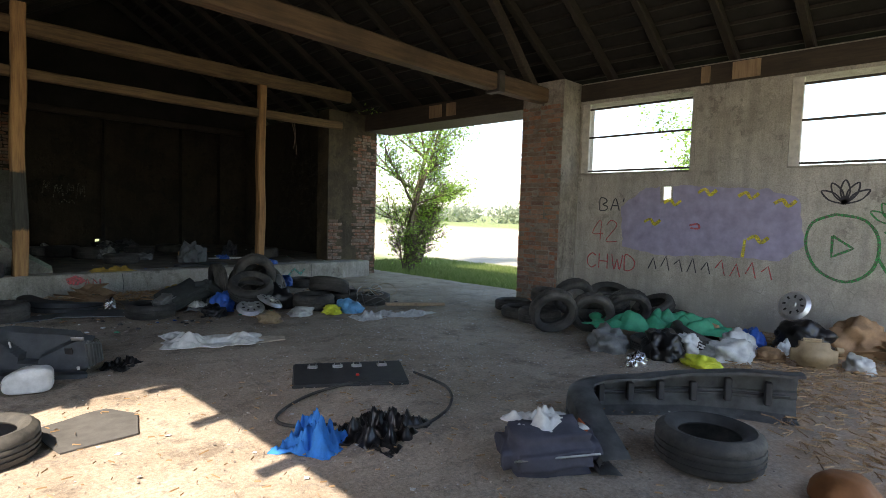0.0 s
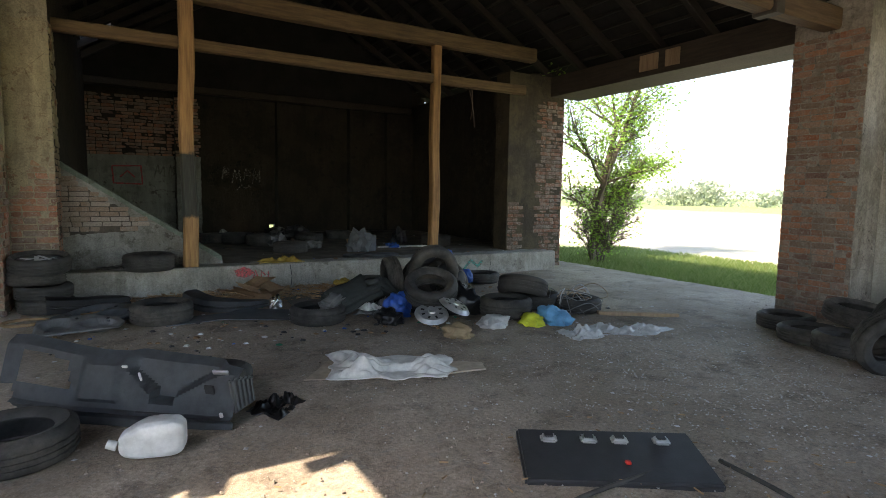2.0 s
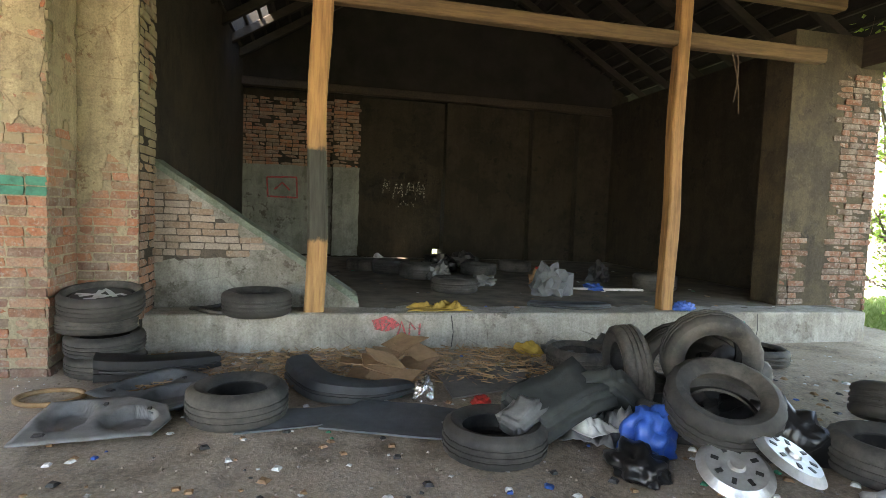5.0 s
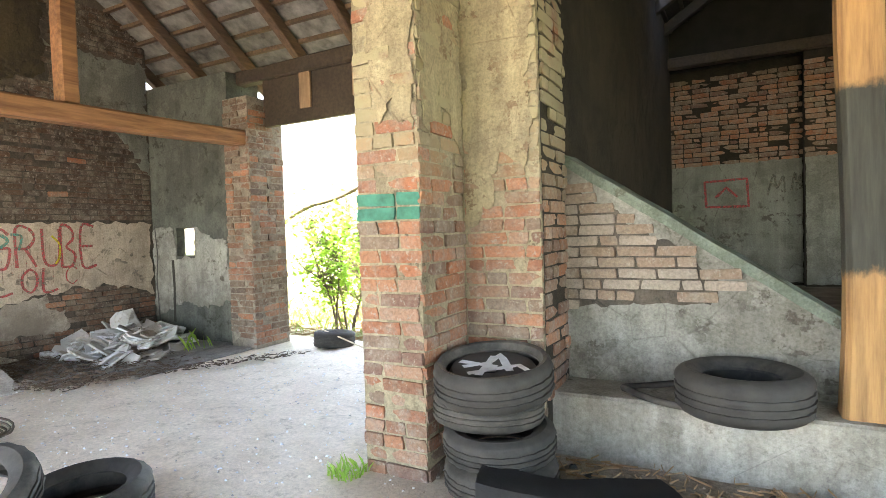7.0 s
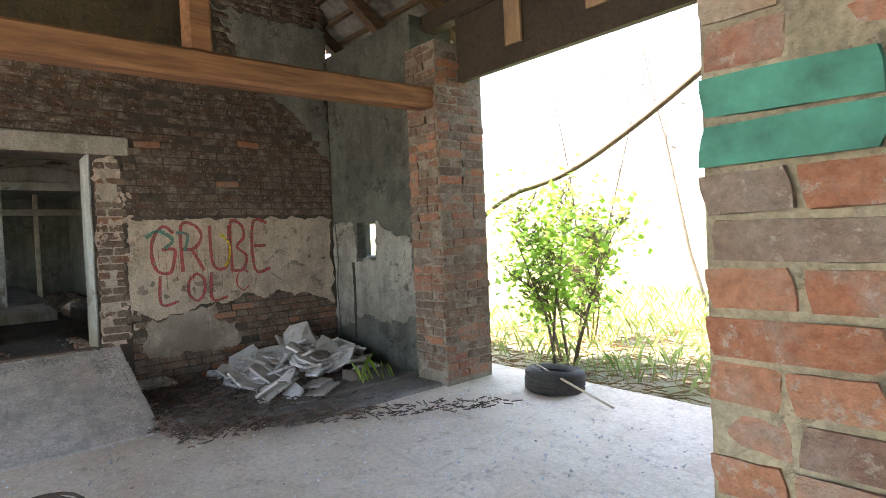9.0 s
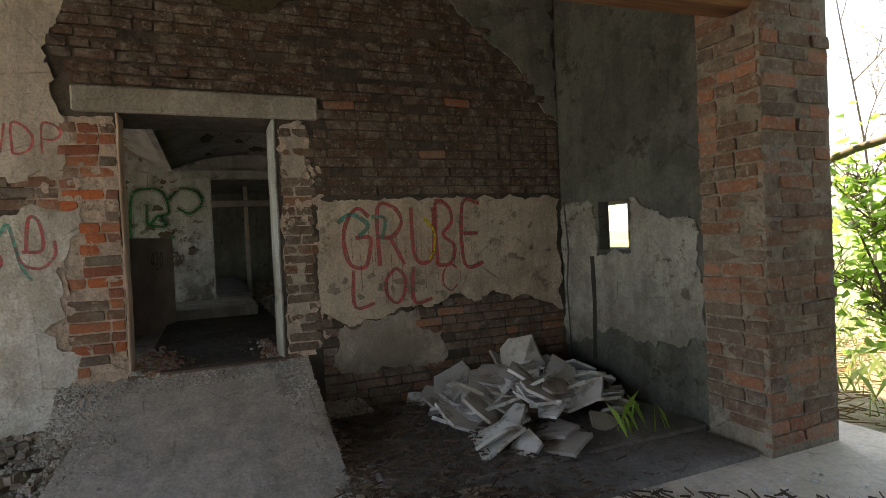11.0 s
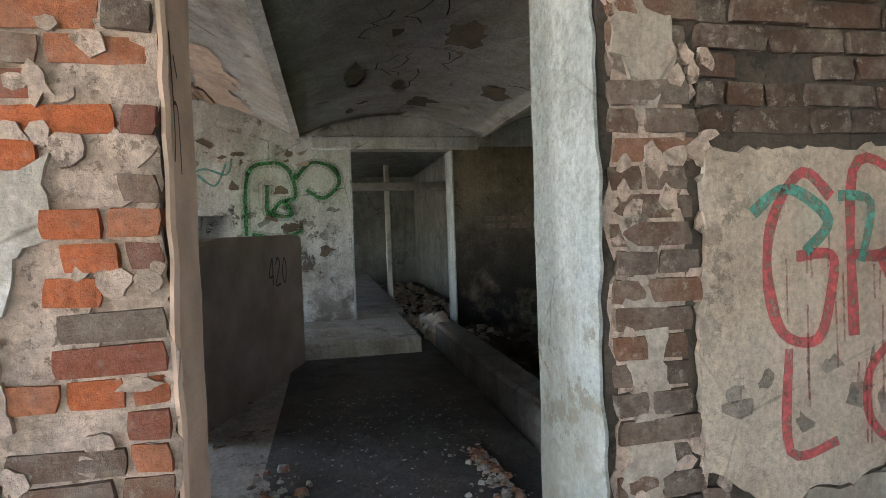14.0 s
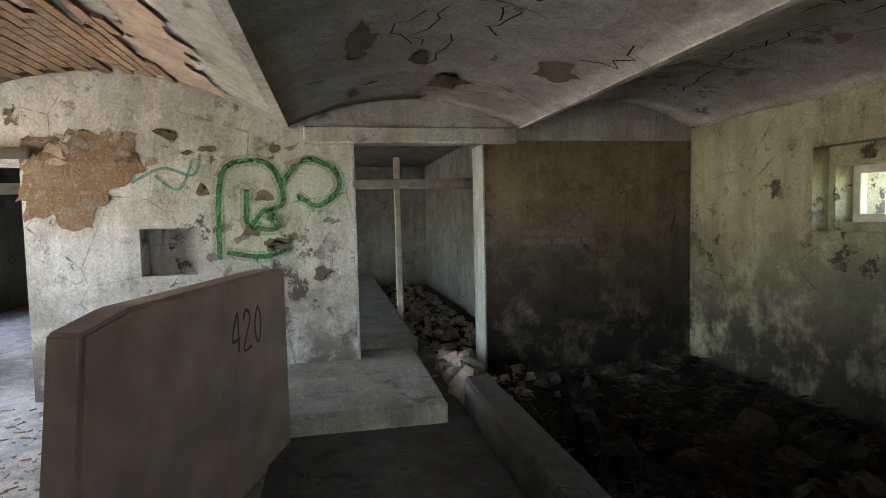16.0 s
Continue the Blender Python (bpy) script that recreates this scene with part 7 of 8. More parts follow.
tree("shrub", -6.3, 14.9, -0.12, 1.1, 0.7, 500, 0.06, 25, "bright green elder shrub outside the doorway", M_LEAF2, 5, 0.3, 0.0, 0.2, 0.6)
for i, (x, y, H) in enumerate(((-4.4, 16.4, 5.0), (-6.2, 18.5, 6.0), (-8.4, 18.0, 5.5))):
    tree("bare_tree", x, y, -0.1, H, 1.0, 260, 0.045, 31 + i, "thin bare tree with sparse young leaves", M_LEAF2, 2, 0.6, 0.15, 0.3, 0.36)
tagged(tube("leaning_branch", smooth_path([(-7.0, 13.62, 0.9), (-6.8, 13.6, 1.42), (-6.3, 13.6, 1.7), (-5.6, 13.6, 1.85), (-4.95, 13.6, 2.12), (-4.0, 13.5, 2.6), (-2.9, 13.4, 3.3)]), 0.028, M_BARK, "long bare branch leaning outside the doorway", "branch"))
tube("stick", smooth_path([(-5.12, 12.52, 0.185), (-4.7, 12.4, 0.12), (-4.35, 12.43, 0.0)]), 0.009, M_PALECARD, "pale stick lying across a tyre", "stick")


def far_trees(name, label, x0, x1, y0, y1, n, seed):
    r = random.Random(seed)
    vs, fs = [], []
    for i in range(n):
        f = r.random()
        c = Vector((x0 + (x1 - x0) * f, y0 + (y1 - y0) * f, 0))
        h = 2.0 + 3.5 * abs(noise.noise(Vector((f * 14, seed, 0)))) + r.random()
        for _ in range(60):
            p = c + Vector((r.gauss(0, 1.6), r.gauss(0, 1.6), h * r.random() ** 0.7))
            a, b = Vector((r.uniform(-1, 1), r.uniform(-1, 1), r.uniform(-1, 1))), Vector((r.uniform(-1, 1), r.uniform(-1, 1), r.uniform(-1, 1)))
            k = len(vs)
            vs += [p, p + a * 0.7, p + b * 0.7]
            fs.append((k, k + 1, k + 2))
    me = bpy.data.meshes.new(name)
    me.from_pydata([tuple(v) for v in vs], [], fs)
    me.materials.append(M_HAZE)
    return tagged(new(name, me), label, "trees", kind="stuff")

# pale grey green puts the haze of distance into the leaf colour
M_HAZE = leaf_mat("haze_tinted_leaves", (0.28, 0.33, 0.22), (0.4, 0.45, 0.33))
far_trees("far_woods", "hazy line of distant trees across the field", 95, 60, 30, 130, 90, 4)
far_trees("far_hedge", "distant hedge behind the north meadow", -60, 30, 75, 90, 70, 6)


# ---- loose stuff on the ground ----
def scatter(name, n, area, size, mat, label, seed, z=0.0, flat=0.6, stick=False, keep=None, zf=None):
    r = random.Random(seed)
    vs, fs = [], []
    while n:
        x, y = r.uniform(area[0], area[1]), r.uniform(area[2], area[3])
        if keep and not keep(x, y, r):
            continue
        n -= 1
        zz = zf(x, y) if zf else z
        s = size * r.uniform(0.4, 1.4)
        a = r.uniform(0, 6.28)
        k = len(vs)
        if stick:
            d, w = Vector((math.cos(a), math.sin(a), r.uniform(-0.05, 0.2))) * s, Vector((-math.sin(a), math.cos(a), 0)) * min(0.002, s * 0.03)
            c = Vector((x, y, zz + 0.01))
            vs += [c - w, c + w, c + d + w, c + d - w, c + Vector((0, 0, 0.008)), c + d + Vector((0, 0, 0.008))]
            fs += [(k, k + 3, k + 5, k + 4), (k + 1, k + 4, k + 5, k + 2)]
        else:
            pts = [Vector((math.cos(a + t) * s * r.uniform(0.6, 1), math.sin(a + t) * s * r.uniform(0.6, 1), 0)) for t in (0, 1.5, 3.1, 4.6)]
            c = Vector((x, y, zz - 0.004))
            vs += [c + p for p in pts] + [c + p * 0.6 + Vector((0, 0, s * flat * r.uniform(0.7, 1.3))) for p in pts]
            fs += [(k + 4, k + 5, k + 6, k + 7)] + [(k + i, k + (i + 1) % 4, k + 4 + (i + 1) % 4, k + 4 + i) for i in range(4)]
    me = bpy.data.meshes.new(name)
    me.from_pydata([tuple(v) for v in vs], [], fs)
    me.materials.append(mat)
    return tagged(new(name, me), label, "debris", kind="stuff")


M_GRIT = plaster_mat("pale_grit", (0.6, 0.58, 0.55), (0.45, 0.42, 0.38), (0.3, 0.26, 0.22), 5)
M_REDCRUMB = col("brick_crumbs", (0.42, 0.24, 0.17), 0.95, 0, 0.6, 20)
scatter("white_grit", 4200, (0.2, 6.4, 1.2, 8.6), 0.0085, M_GRIT, "scattered pale grit and glass on the floor", 1, 0.012, 0.5, keep=lambda x, y, r: r.random() < math.exp(-((x - 3.2) ** 2 + (y - 4.8) ** 2) / 2.6) + 0.05)
scatter("dirt_crumbs", 3200, (-2.2, 6.6, 1.0, 10.4), 0.011, M_STONE, "brown crumbs scattered over the floor", 2, 0.01)
scatter("white_flakes", 260, (-2.0, 6.3, 2.0, 10.3), 0.02, M_RUBBLE_W, "small white scraps scattered over the floor", 14, 0.012, 0.15)
scatter("west_grit", 1700, (-7.0, -2.0, 7.0, 12.2), 0.01, M_RUBBLE_W, "pale grit scattered over the concrete", 3, 0.01)
scatter("straw", 1500, (-1.6, 1.9, 9.3, 10.45), 0.09, M_STRAW, "dry straw and needles below the platform", 4, 0.015, stick=True)
scatter("pine_needles", 2600, (2.2, 6.7, -0.3, 2.6), 0.09, M_STRAW, "brown pine needles on the floor", 5, 0.015, stick=True, keep=lambda x, y, r: y < 0.55 * x - 0.3 and r.random() < 0.9)
scatter("straw_hall", 500, (-2.0, 2.4, 1.0, 4.8), 0.04, M_STRAW, "dry straw scattered on the sunlit floor", 6, 0.014, stick=True)
scatter("straw_ramp", 1300, (-7.55, -5.7, 9.95, 11.4), 0.055, M_TWIG, "dry straw beside the ramp", 7, 0.05, stick=True, keep=lambda x, y, r: r.random() < math.exp(-((y - 10.25) * 1.6) ** 2) + 0.1)
scatter("straw_strip", 420, (-6.6, -3.8, 9.9, 12.0), 0.06, M_TWIG, "dry stalks along the plinth edge", 8, 0.02, stick=True, keep=lambda x, y, r: abs((y - 9.9) - (x + 6.3) * 1.6) < 0.25)
ramp_z = lambda x, y: max(0.0, min(0.46, (-6.36 - x) * 0.366)) + 0.012
scatter("ramp_rubble", 3600, (-7.58, -6.4, 8.3, 10.3), 0.015, M_GRIT, "crumbled plaster along the ramp edges", 9, zf=lambda x, y: ramp_z(x, y) if 8.5 < y < 9.95 else 0.1 * (x < -7.2) + 0.03, keep=lambda x, y, r: (y < 8.85 or y > 9.75 or x < -7.42) and r.random() < 0.25 + (x < -7.0))
scatter("wall_foot_rubble", 800, (-7.58, -6.9, 7.0, 8.7), 0.04, M_STONE, "brick and plaster rubble at the wall foot", 10, zf=lambda x, y: 0.2 * max(0, 1 - (x + 7.58) / 0.5))
heap_in = lambda x, y, r: r.random() < math.exp(-((y - 8.88) / 0.17) ** 2 - ((x + 7.75) / 0.42) ** 2) + 0.4 * math.exp(-((y - 9.8) / 0.07) ** 2)
for nm, count, size, mt, lb, sd in (("sill_rubble", 520, 0.024, M_GRIT, "pale plaster rubble inside the doorway", 11), ("sill_bricks", 260, 0.028, M_REDCRUMB, "brick rubble inside the doorway", 31), ("sill_crumbs", 900, 0.011, M_STONE, "brown crumbs inside the doorway", 32)):
    scatter(nm, count, (-8.7, -7.56, 8.88, 9.8), size, mt, lb, sd, zf=lambda x, y: VZ + 0.05 * max(0, 1 - (y - 8.88) / 0.25), keep=heap_in)
scatter("sill_grit", 1100, (-9.6, -7.6, 8.95, 9.85), 0.007, M_GRIT, "plaster crumbs on the passage floor", 12, VZ)
scatter("pit_rubble", 2600, (-11.7, -8.2, 10.22, 12.15), 0.045, M_PIT, "dark rubble and litter in the stable pit", 13, VZ - 0.06)
scatter("pit_straw", 1500, (-11.7, -8.2, 10.2, 12.15), 0.1, M_PIT, "old straw in the stable pit", 15, VZ - 0.04, stick=True)
scatter("channel_rubble", 500, (-17.0, -11.0, 9.9, 10.7), 0.06, M_STONE, "rubble in the far channel", 16, 0.4)
scatter("slab_grit", 300, (-11.7, -10.7, 8.92, 9.84), 0.008, M_GRIT, "plaster crumbs on the slab", 17, 0.56)
scatter("stall_litter", 900, (-11.6, -9.0, 6.6, 8.7), 0.04, M_STRAW, "old straw behind the partition", 18, VZ - 0.02, stick=True)
scatter("outside_litter", 3500, (-8.0, -1.5, 12.7, 17.0), 0.16, M_STRAW, "dry grass stalks outside the doorway", 19, -0.1, stick=True)


for k, (mt, nm, lb) in enumerate(((M_WHITEPL, "white_scraps", "small white scraps by the platform"), (M_BLUEPL, "blue_scraps", "small blue wrappers by the platform"), (M_GREEN, "green_scraps", "small green scraps by the platform"), (M_CARD, "brown_scraps", "small brown scraps by the platform"), (M_BLACKPL, "black_scraps", "small black plastic scraps on the floor"))):
    scatter(nm, (90, 14, 14, 120, 160)[k], (-1.6, 4.4, 7.2, 10.4), 0.035, mt, lb, 60 + k, 0.012, 0.3)
    scatter(nm, (40, 8, 6, 60, 60)[k], (0.0, 5.5, 10.8, 16.5), 0.045, mt, lb.replace("by the platform", "on the dark platform").replace("on the floor", "on the dark platform"), 70 + k, PZ, 0.3)


# bare bricks of the south vault, where its plaster has fallen
def vault_bricks():
    r = random.Random(3)
    bm = bmesh.new()
    y0, y1, z, rise = 6.6, B0 - 0.05, 2.3, 0.36
    n = 34
    for i in range(2, n - 9):
        f = i / n
        y = y0 + (y1 - y0) * f
        zz = z + rise * (1 - (2 * f - 1) ** 2)
        slope_a = math.degrees(math.atan2(-4 * rise * (2 * f - 1), y1 - y0))
        x = FX + 0.05 + 0.12 * (i % 2)
        while x < -9.0 - 0.5 * noise.noise(Vector((y * 4, 0, 0))) - (f > 0.5) * 0.9:
            L = 0.24
            if r.random() > 0.06:
                box_into(bm, -L / 2, L / 2, -0.029, 0.029, -0.012, 0.012, pose(x + L / 2, y, zz - 0.008 - 0.005 * r.random(), slope_a, 0, r.uniform(-1.5, 1.5)))
            x += L + 0.012
    return tagged(mesh_ob("vault_bricks", bm, brick_mat("ochre_vault_brick", [(0.36, 0.2, 0.11), (0.3, 0.19, 0.12), (0.4, 0.25, 0.15), (0.27, 0.17, 0.11)], None, False), bpy.data.objects["ceiling_vault_south"]), "bare ochre bricks of the vault", kind="stuff")


vault_bricks()
for x, y, w, d in ((-11.1, 10.0, 0.34, 0.22), (-10.2, 9.4, 0.5, 0.12), (-10.4, 10.45, 0.3, 0.2), (-9.5, 10.0, 0.4, 0.2), (-11.3, 9.4, 0.2, 0.08), (-10.6, 9.75, 0.22, 0.1)):
    f = (y - B0 - 0.05) / (B1 - B0 - 0.1)
    zz = 2.3 + 0.2 * (1 - (2 * f - 1) ** 2)
    patch("bare_patch", [(x - w / 2, y - d / 2), (x + w * 0.2, y - d / 2), (x + w / 2, y), (x + w * 0.1, y + d / 2), (x - w / 2, y + d * 0.3)], lambda p: Vector((p.x, p.y, 2.3 + 0.2 * (1 - (2 * (p.y - B0 - 0.05) / (B1 - B0 - 0.1) - 1) ** 2) - 0.012)), 0.002, M_PLASTER_TAN, bpy.data.objects["ceiling_vault_middle"], 0.03, "tan patch of fallen plaster")


def on_vault(y0, y1, rise, d):
    return lambda p: Vector((p.x, p.y, 2.3 + rise * (1 - (2 * (p.y - y0) / (y1 - y0) - 1) ** 2) - d))


rr = random.Random(12)
for vname, y0, y1, rise, count in (("ceiling_vault_middle", B0 + 0.05, B1 - 0.05, 0.2, 9), ("ceiling_vault_north", B1 + 0.05, 12.2, 0.22, 7), ("ceiling_vault_south", 6.6, B0 - 0.05, 0.36, 8)):
    vo = bpy.data.objects[vname]
    for k in range(count):
        x, y = rr.uniform(-11.5, -8.7), rr.uniform(y0 + 0.15, y1 - 0.15)
        line = [(x, y)]
        for _ in range(6):
            line.append((line[-1][0] + rr.uniform(0.0, 0.14), max(y0 + 0.05, min(y1 - 0.05, line[-1][1] + rr.uniform(-0.09, 0.09)))))
        part("crack", ribbon(line, 0.009, on_vault(y0, y1, rise, 0.008), k), M_SHADE_BLACK, vo)
        x, y, w, h = rr.uniform(-11.4, -8.8), rr.uniform(y0 + 0.2, y1 - 0.2), rr.uniform(0.05, 0.22), rr.uniform(0.03, 0.08)
        patch("bare_patch", blob(x, y, w * 1.2, h * 1.3, rr), on_vault(y0, y1, rise, 0.009), 0.001, M_PLASTER_TAN if k % 2 else M_PLASTER_PINK, vo, 0.03)
vs = bpy.data.objects["ceiling_vault_south"]
for o in ([(-11.7, 8.25), (-11.7, 8.6), (-11.0, 8.5), (-10.4, 8.62), (-9.9, 8.55), (-9.9, 8.35), (-10.6, 8.3), (-11.2, 8.2)], [(-11.2, 7.9), (-10.7, 8.05), (-10.0, 8.0), (-10.3, 7.85)]):
    patch("bare_patch", o, on_vault(6.6, B0 - 0.05, 0.36, 0.01), 0.001, M_PLASTER_PINK, vs, 0.05, "tan patch of fallen plaster")
for k in range(40):
    y, z = rr.uniform(7.25, 9.0), rr.uniform(2.02, 2.28)
    w, h = rr.uniform(0.03, 0.12), rr.uniform(0.02, 0.06)
    patch("bare_patch", blob(y, z, w * 1.2, h * 1.2, rr), lambda p: Vector((FX + 0.007 + 0.0003 * k, p.x, p.y)), 0.001, (M_PLASTER_PINK, M_PLASTER_TAN, M_MORTAR)[k % 3], fw, 0.03)


def grass(name, area, n, h, mat, seed, label, z=-0.1):
    r = random.Random(seed)
    vs, fs = [], []
    for _ in range(n):
        x, y = r.uniform(area[0], area[1]), r.uniform(area[2], area[3])
        a, L = r.uniform(0, 6.28), h * r.uniform(0.4, 1.2)
        d, w = Vector((math.cos(a), math.sin(a), 0)), Vector((-math.sin(a), math.cos(a), 0)) * 0.006
        c = Vector((x, y, z))
        k = len(vs)
        vs += [c - w, c + w, c + d * L * 0.25 + Vector((0, 0, L * 0.7)), c + d * L * 0.6 + Vector((0, 0, L))]
        fs += [(k, k + 1, k + 2), (k + 2, k + 1, k + 3)]
    me = bpy.data.meshes.new(name)
    me.from_pydata([tuple(v) for v in vs], [], fs)
    me.materials.append(mat)
    return tagged(new(name, me), label, "grass", kind="stuff")

M_GRASS = leaf_mat("meadow_blades", (0.15, 0.22, 0.055), (0.3, 0.35, 0.13))
grass("grass", (7.3, 11.5, 5.8, 14.0), 22000, 0.14, M_GRASS, 1, "fresh green grass outside the wide opening")
grass("grass", (-9.0, 0.0, 13.4, 20.0), 3000, 0.22, M_GRASS, 2, "fresh green grass outside the north doorway")
grass("weeds", (-2.7, -2.5, 9.68, 9.84), 70, 0.08, M_LEAF2, 3, "small green weeds at the pier foot", 0.0)
grass("weeds", (-6.35, -6.2, 11.5, 11.9), 12, 0.22, M_LEAF2, 4, "thin green weeds by the broken boards", 0.03)


# ---- bricks ----
BL, BH, BD = 0.246, 0.064, 0.05


def brick_data(L, mat, n=5):
    out = []
    for i in range(n):
        r = random.Random(i * 7 + int(L * 1000))
        bm = bmesh.new()
        bmesh.ops.create_cube(bm, size=1)
        bmesh.ops.subdivide_edges(bm, edges=bm.edges[:], cuts=2, use_grid_fill=True)
        skew = [r.uniform(-1, 1) for _ in range(4)]
        for v in bm.verts:
            x, y, z = v.co * 2
            k = 1 - 0.012 * max(0, abs(x) + abs(y) + abs(z) - 2)
            ex = 0.003 * (abs(x) > 0.9) * (abs(z) > 0.9)
            q = Vector((x * L / 2 * k + skew[0] * 0.006 * z, y * BD / 2 + (0.004 if y < -0.9 and (abs(x) > 0.9 or abs(z) > 0.9) else 0), z * BH / 2 * k + skew[1] * 0.004 * x))
            q += noise.noise_vector(Vector((x * 2.7 + i * 9, z * 2.3, y))) * 0.0045
            q.x -= math.copysign(ex, x) if ex else 0
            v.co = q
        me = bpy.data.meshes.new("brick")
        bm.normal_update()
        bm.to_mesh(me)
        bm.free()
        me.materials.append(mat)
        me.shade_smooth()
        me.set_sharp_from_angle(angle=radians(32))
        out.append(me)
    return out


DATA = {}


def lay(parent, origin, along, out, width, z0, z1, mat, keep=None, choose=None, proud=0.012, joined=None, seed=1, miss=0.02, course=0.0765, long=0.72, size=1.0):
    """Courses of bricks on one face: origin at the left foot, along and out its directions; joined: a list that takes far bricks as plain blocks."""
    r = random.Random(seed)
    along, out = Vector(along), Vector(out)
    turn = Matrix((along, -out, Vector((0, 0, 1)))).transposed().to_4x4()
    c, z = 0, z0
    while z + BH * size <= z1 + 0.01:
        u = -(0.13 if c % 2 else 0.0) + r.uniform(-0.015, 0.015)
        while u < width - 0.02:
            L = (BL if (r.random() < long) else 0.118) * size
            a, b = max(u, 0.0), min(u + L, width)
            u += L + 0.012
            if b - a < 0.04 or r.random() < miss or (keep and not keep((a + b) / 2, z + BH * size / 2)):
                continue
            m = choose((a + b) / 2, z + BH / 2, r) if choose else mat
            q = 0.246 if b - a > 0.2 * size else 0.118 if b - a > 0.085 * size else 0.07
            key = (q, m.name)
            if key not in DATA:
                DATA[key] = brick_data(q, m)
            centre = Vector(origin) + along * ((a + b) / 2) + out * (proud - BD / 2 + r.uniform(-0.012, 0.009)) + Vector((0, 0, z - origin[2] + BH * size / 2))
            mw = Matrix.Translation(centre) @ turn @ pose(0, 0, 0, r.uniform(-3, 3), r.uniform(-1.4, 1.4), r.uniform(-3, 3)) @ Matrix.Diagonal(((b - a) / q, 1, size, 1))
            if joined is None:
                ob = new("brick", r.choice(DATA[key]))
                ob.parent = parent
                ob.matrix_world = mw
            else:
                joined.append((r.choice(DATA[key]), mw))
        z += course
        c += 1


def join_bricks(name, parent, items, mat, label):
    vs, fs = [], []
    for me, mw in items:
        k = len(vs)
        vs += [tuple(mw @ v.co) for v in me.vertices]
        fs += [tuple(k + i for i in p.vertices) for p in me.polygons]
    me = bpy.data.meshes.new(name)
    me.from_pydata(vs, [], fs)
    me.materials.append(mat)
    ob = new(name, me)
    ob.parent = parent
    return tagged(ob, label, kind="stuff")


def inside(poly, u, v):
    hit = False
    for (x0, y0), (x1, y1) in zip(poly, poly[1:] + poly[:1]):
        if (y0 > v) != (y1 > v) and u < (x1 - x0) * (v - y0) / (y1 - y0) + x0:
            hit = not hit
    return hit


def pier_tone(u, z, r):
    if 1.36 < z < 1.49 and u < 0.33 and r.random() < 0.9:
        return M_GREEN_BRICK
    return M_BRICK_RUST if r.random() < 0.12 + 0.3 * (1.25 < z < 1.75) else M_BRICK


lay(pier, (-2.54, 9.87, 0.0), (1, 0, 0), (0, -1, 0), 0.39, 0.0, 3.4, M_BRICK, None, pier_tone, 0.014, None, 2)
lay(pier, (-2.15, 9.87, 0.0), (0, 1, 0), (1, 0, 0), 0.5, 0.0, 3.4, M_BRICK, None, lambda u, z, r: M_BRICK_RUST if r.random() < 0.15 else M_BRICK, 0.014, None, 3)
lay(pier, (-2.13, 10.37, 0.0), (1, 0, 0), (0, -1, 0), 0.46, 0.0, 3.4, M_BRICK, None, lambda u, z, r: M_BRICK_RUST if 1.1 < z < 1.7 and r.random() < 0.5 else M_BRICK, 0.014, None, 4)
SLOPE_U = lambda u, z: z < 1.62 - u * 0.66 and (z > 0.86 or u < 0.15 and z > 0.8) and u + (z - 0.86) * 0.3 < 0.95
patch("mortar", [(-1.74, 0.82), (-1.74, 1.62), (-1.6, 1.55), (-0.95, 1.12), (-0.8, 0.95), (-0.85, 0.84)], lambda p: Vector((p.x, 10.858, p.y)), 0.004, M_MORTAR_DARK, slope, 0.02)
lay(pier, (-1.67, 10.41, 0.3), (0, 1, 0), (1, 0, 0), 0.45, 0.33, 3.4, M_BRICK, None, None, 0.014, None, 8)
lay(slope, (-1.68, 10.86, 0.4), (1, 0, 0), (0, -1, 0), 1.3, 0.4, 1.8, M_BRICK_GREY, SLOPE_U, None, 0.026, None, 5, 0.02, 0.066, 0.6, 0.86)
lay(pier2, (-6.1, 12.04, 0.0), (1, 0, 0), (0, -1, 0), 0.4, 0.12, 2.93, M_BRICK_G, None, lambda u, z, r: M_BRICK_RUST if r.random() < 0.15 else M_BRICK_G, 0.012, None, 6)
lay(pier2, (-5.7, 12.04, 0.0), (0, 1, 0), (1, 0, 0), 0.54, 0.05, 2.93, M_BRICK_G, None, lambda u, z, r: M_BRICK_RUST if r.random() < 0.25 else M_BRICK_G, 0.012, None, 7)
for o in ([(8.38, 0.2), (8.38, 2.08), (8.865, 2.08), (8.865, 0.2)], [(9.83, 0.48), (9.83, 2.05), (10.02, 2.05), (10.02, 0.48)]):
    patch("mortar", o, on_gable(0.001), 0.004, M_MORTAR_PALE, gable, 0.015)
PATCHES = [P_GRUBE, P_LOW, P_WDP, P_LEFT, P_TOP, P_UP]


def gable_keep(y, z):
    if D0 - 0.02 < y < D1 + 0.02 and z < 2.12 or 8.6 < y < 10.14 and 2.06 < z < 2.3:
        return False
    return not any(inside(p, y, z) for p in PATCHES)


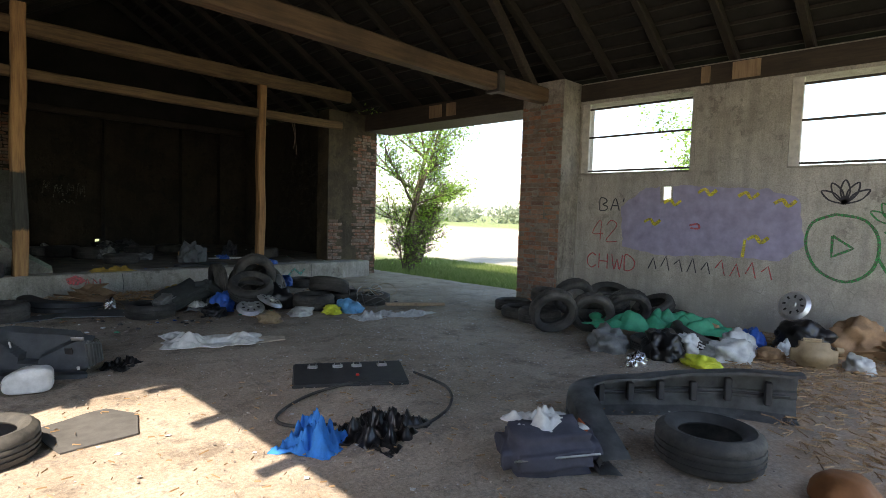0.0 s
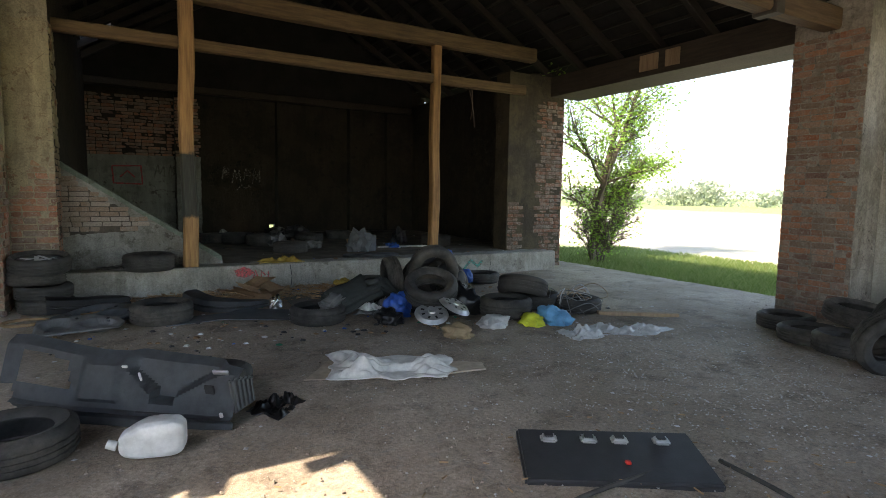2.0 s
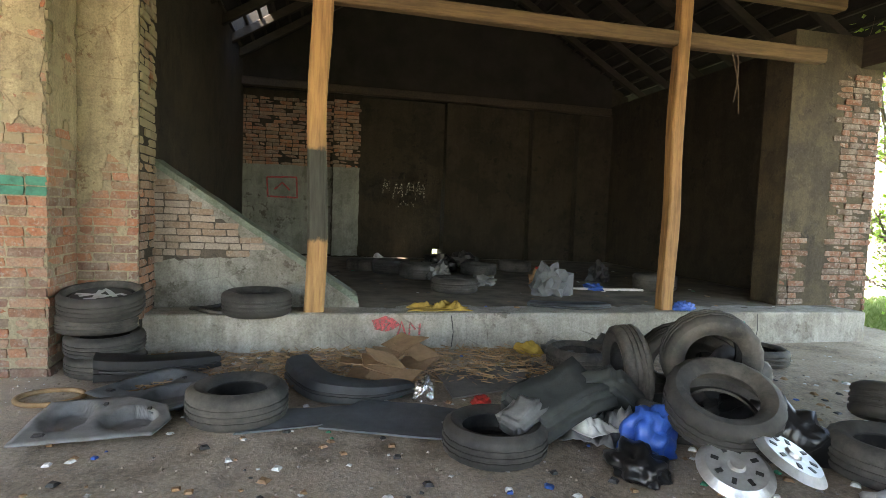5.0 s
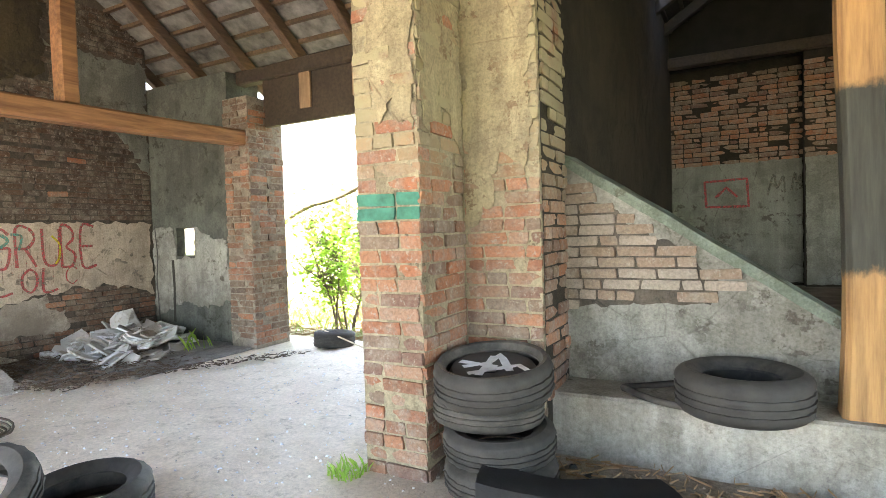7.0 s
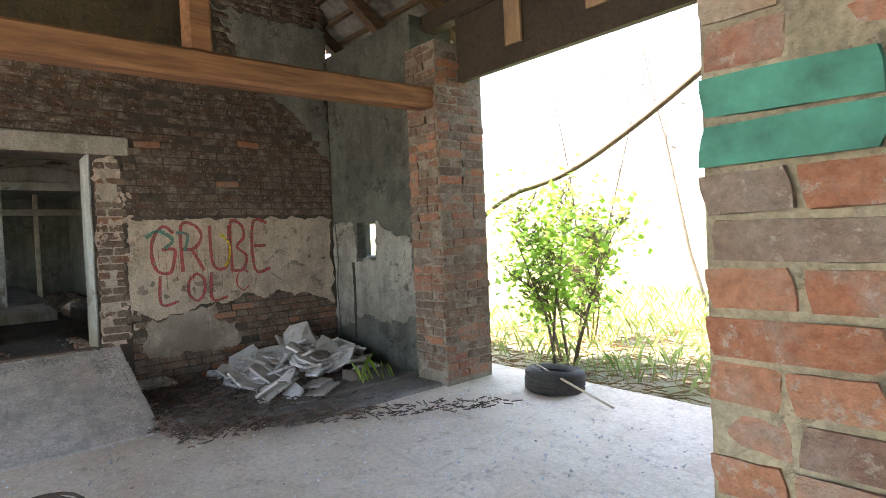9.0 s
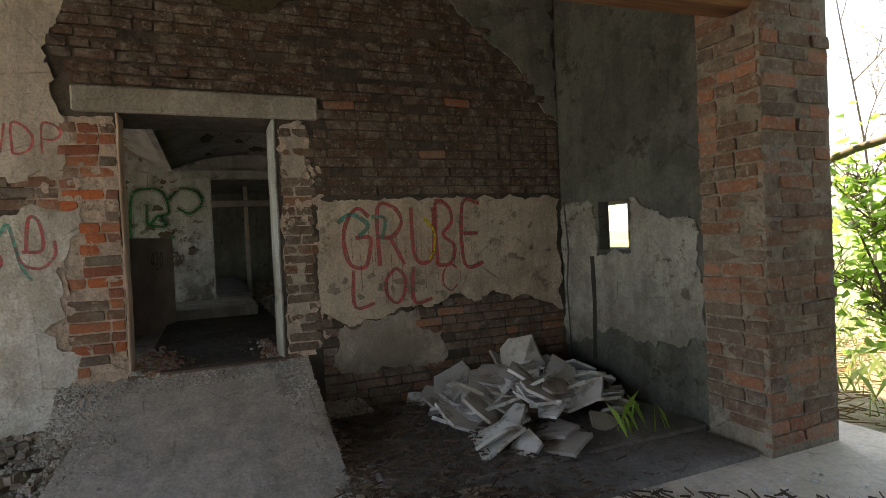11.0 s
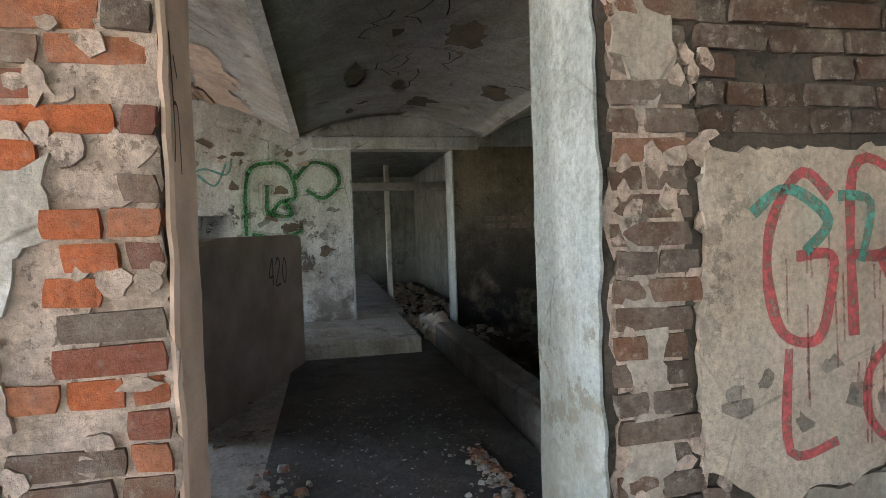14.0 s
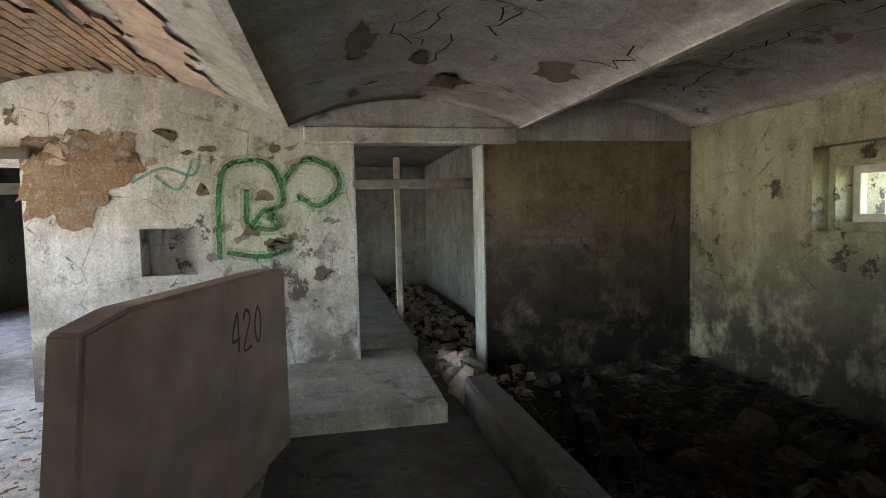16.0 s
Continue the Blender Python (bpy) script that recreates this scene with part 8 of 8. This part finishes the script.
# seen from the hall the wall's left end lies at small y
for y0, y1, z0, z1, mt, jn, sd in ((8.56, 8.86, 0.5, 2.08, M_BRICK_RED, False, 11), (9.83, 10.06, 0.44, 2.06, M_BRICK_G, False, 12), (10.06, 12.08, 1.58, 2.4, M_BRICK_DARK, False, 13), (10.06, 12.08, 0.05, 0.78, M_BRICK_G, False, 14), (8.0, 8.56, 1.45, 1.75, M_BRICK_G, False, 15)):
    lay(gable, (GX, y0, z0), (0, 1, 0), (1, 0, 0), y1 - y0, z0, z1, mt, lambda u, z, y0=y0: gable_keep(y0 + u, z), (lambda u, z, r: M_BRICK_RED if r.random() < 0.8 else M_BRICK_G) if mt is M_BRICK_RED else (lambda u, z, r, mt=mt: M_BRICK_RUST if r.random() < (0.015 if mt is M_BRICK_DARK else 0.1) else mt), 0.02, None, sd, 0.04 if y1 - y0 > 0.4 else 0.16, 0.067, 0.55 if y1 - y0 < 0.4 else 0.6, 0.87)
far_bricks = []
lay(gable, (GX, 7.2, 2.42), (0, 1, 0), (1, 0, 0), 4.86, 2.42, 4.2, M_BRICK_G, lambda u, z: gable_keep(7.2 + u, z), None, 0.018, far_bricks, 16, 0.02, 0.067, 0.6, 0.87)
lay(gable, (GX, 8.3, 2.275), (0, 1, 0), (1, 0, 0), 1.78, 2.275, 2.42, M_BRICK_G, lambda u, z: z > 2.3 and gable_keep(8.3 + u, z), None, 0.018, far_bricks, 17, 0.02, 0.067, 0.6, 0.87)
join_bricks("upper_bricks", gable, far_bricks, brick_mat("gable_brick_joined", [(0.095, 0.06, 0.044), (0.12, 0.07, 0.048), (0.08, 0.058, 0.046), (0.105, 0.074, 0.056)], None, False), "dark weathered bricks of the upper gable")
far_bricks = []
lay(pier_east, (6.32, 6.25, 0.0), (0, -1, 0), (-1, 0, 0), 0.82, 0.0, 3.4, M_BRICK, None, None, 0.012, far_bricks, 21)
lay(pier_east, (6.34, 6.25, 0.0), (1, 0, 0), (0, 1, 0), 0.86, 0.0, 3.4, M_BRICK, None, None, 0.012, far_bricks, 22)
join_bricks("pier_bricks", pier_east, far_bricks, M_BRICK_J, "weathered red brown bricks of the pier")
far_bricks = []
lay(return_wall, (5.47, 10.97, 0.0), (1, 0, 0), (0, -1, 0), 1.34, 0.0, 3.3, M_BRICK, lambda u, z: u > 0.75 or z < 1.3 and u < 0.3, None, 0.012, far_bricks, 23)
join_bricks("jamb_bricks", return_wall, far_bricks, M_BRICK_DIM, "broken bricks at the opening jamb")
far_bricks = []
lay(back, (-1.75, END + 0.25, 2.2), (1, 0, 0), (0, -1, 0), 1.85, 2.2, 3.62, M_BRICK, None, None, 0.012, far_bricks, 24)
lay(back, (-2.3, END, 2.2), (1, 0, 0), (0, -1, 0), 0.55, 2.2, 3.62, M_BRICK, None, None, 0.012, far_bricks, 25)
lay(back, (0.1, END, 2.2), (1, 0, 0), (0, -1, 0), 0.55, 2.2, 3.62, M_BRICK, None, None, 0.012, far_bricks, 26)
join_bricks("recess_bricks", back, far_bricks, M_BRICK_J, "red bricks of the end wall recess")


# worn lime coat on the upper part of the west pier
M_PIER_COAT = plaster_mat("yellowed_lime_coat", (0.44, 0.38, 0.25), (0.36, 0.31, 0.21), (0.25, 0.17, 0.11), 3)
for o, f3 in (([(-2.42, 2.1), (-2.36, 1.9), (-2.28, 2.0), (-2.2, 1.8), (-2.16, 1.85), (-2.16, 3.38), (-2.46, 3.38), (-2.38, 2.9), (-2.45, 2.5)], lambda p: Vector((p.x, 9.86, p.y))),
              ([(9.88, 1.95), (10.0, 1.8), (10.1, 2.1), (10.25, 1.85), (10.36, 1.75), (10.36, 3.38), (9.88, 3.38), (9.93, 2.6)], lambda p: Vector((-2.14, p.x, p.y))),
              ([(-2.12, 1.3), (-2.0, 1.4), (-1.9, 1.75), (-1.75, 1.65), (-1.7, 1.8), (-1.7, 3.38), (-2.12, 3.38)], lambda p: Vector((p.x, 10.356, p.y))),):
    patch("plaster", o, f3, 0.008, M_PIER_COAT, pier, 0.03, "yellowed lime coat")
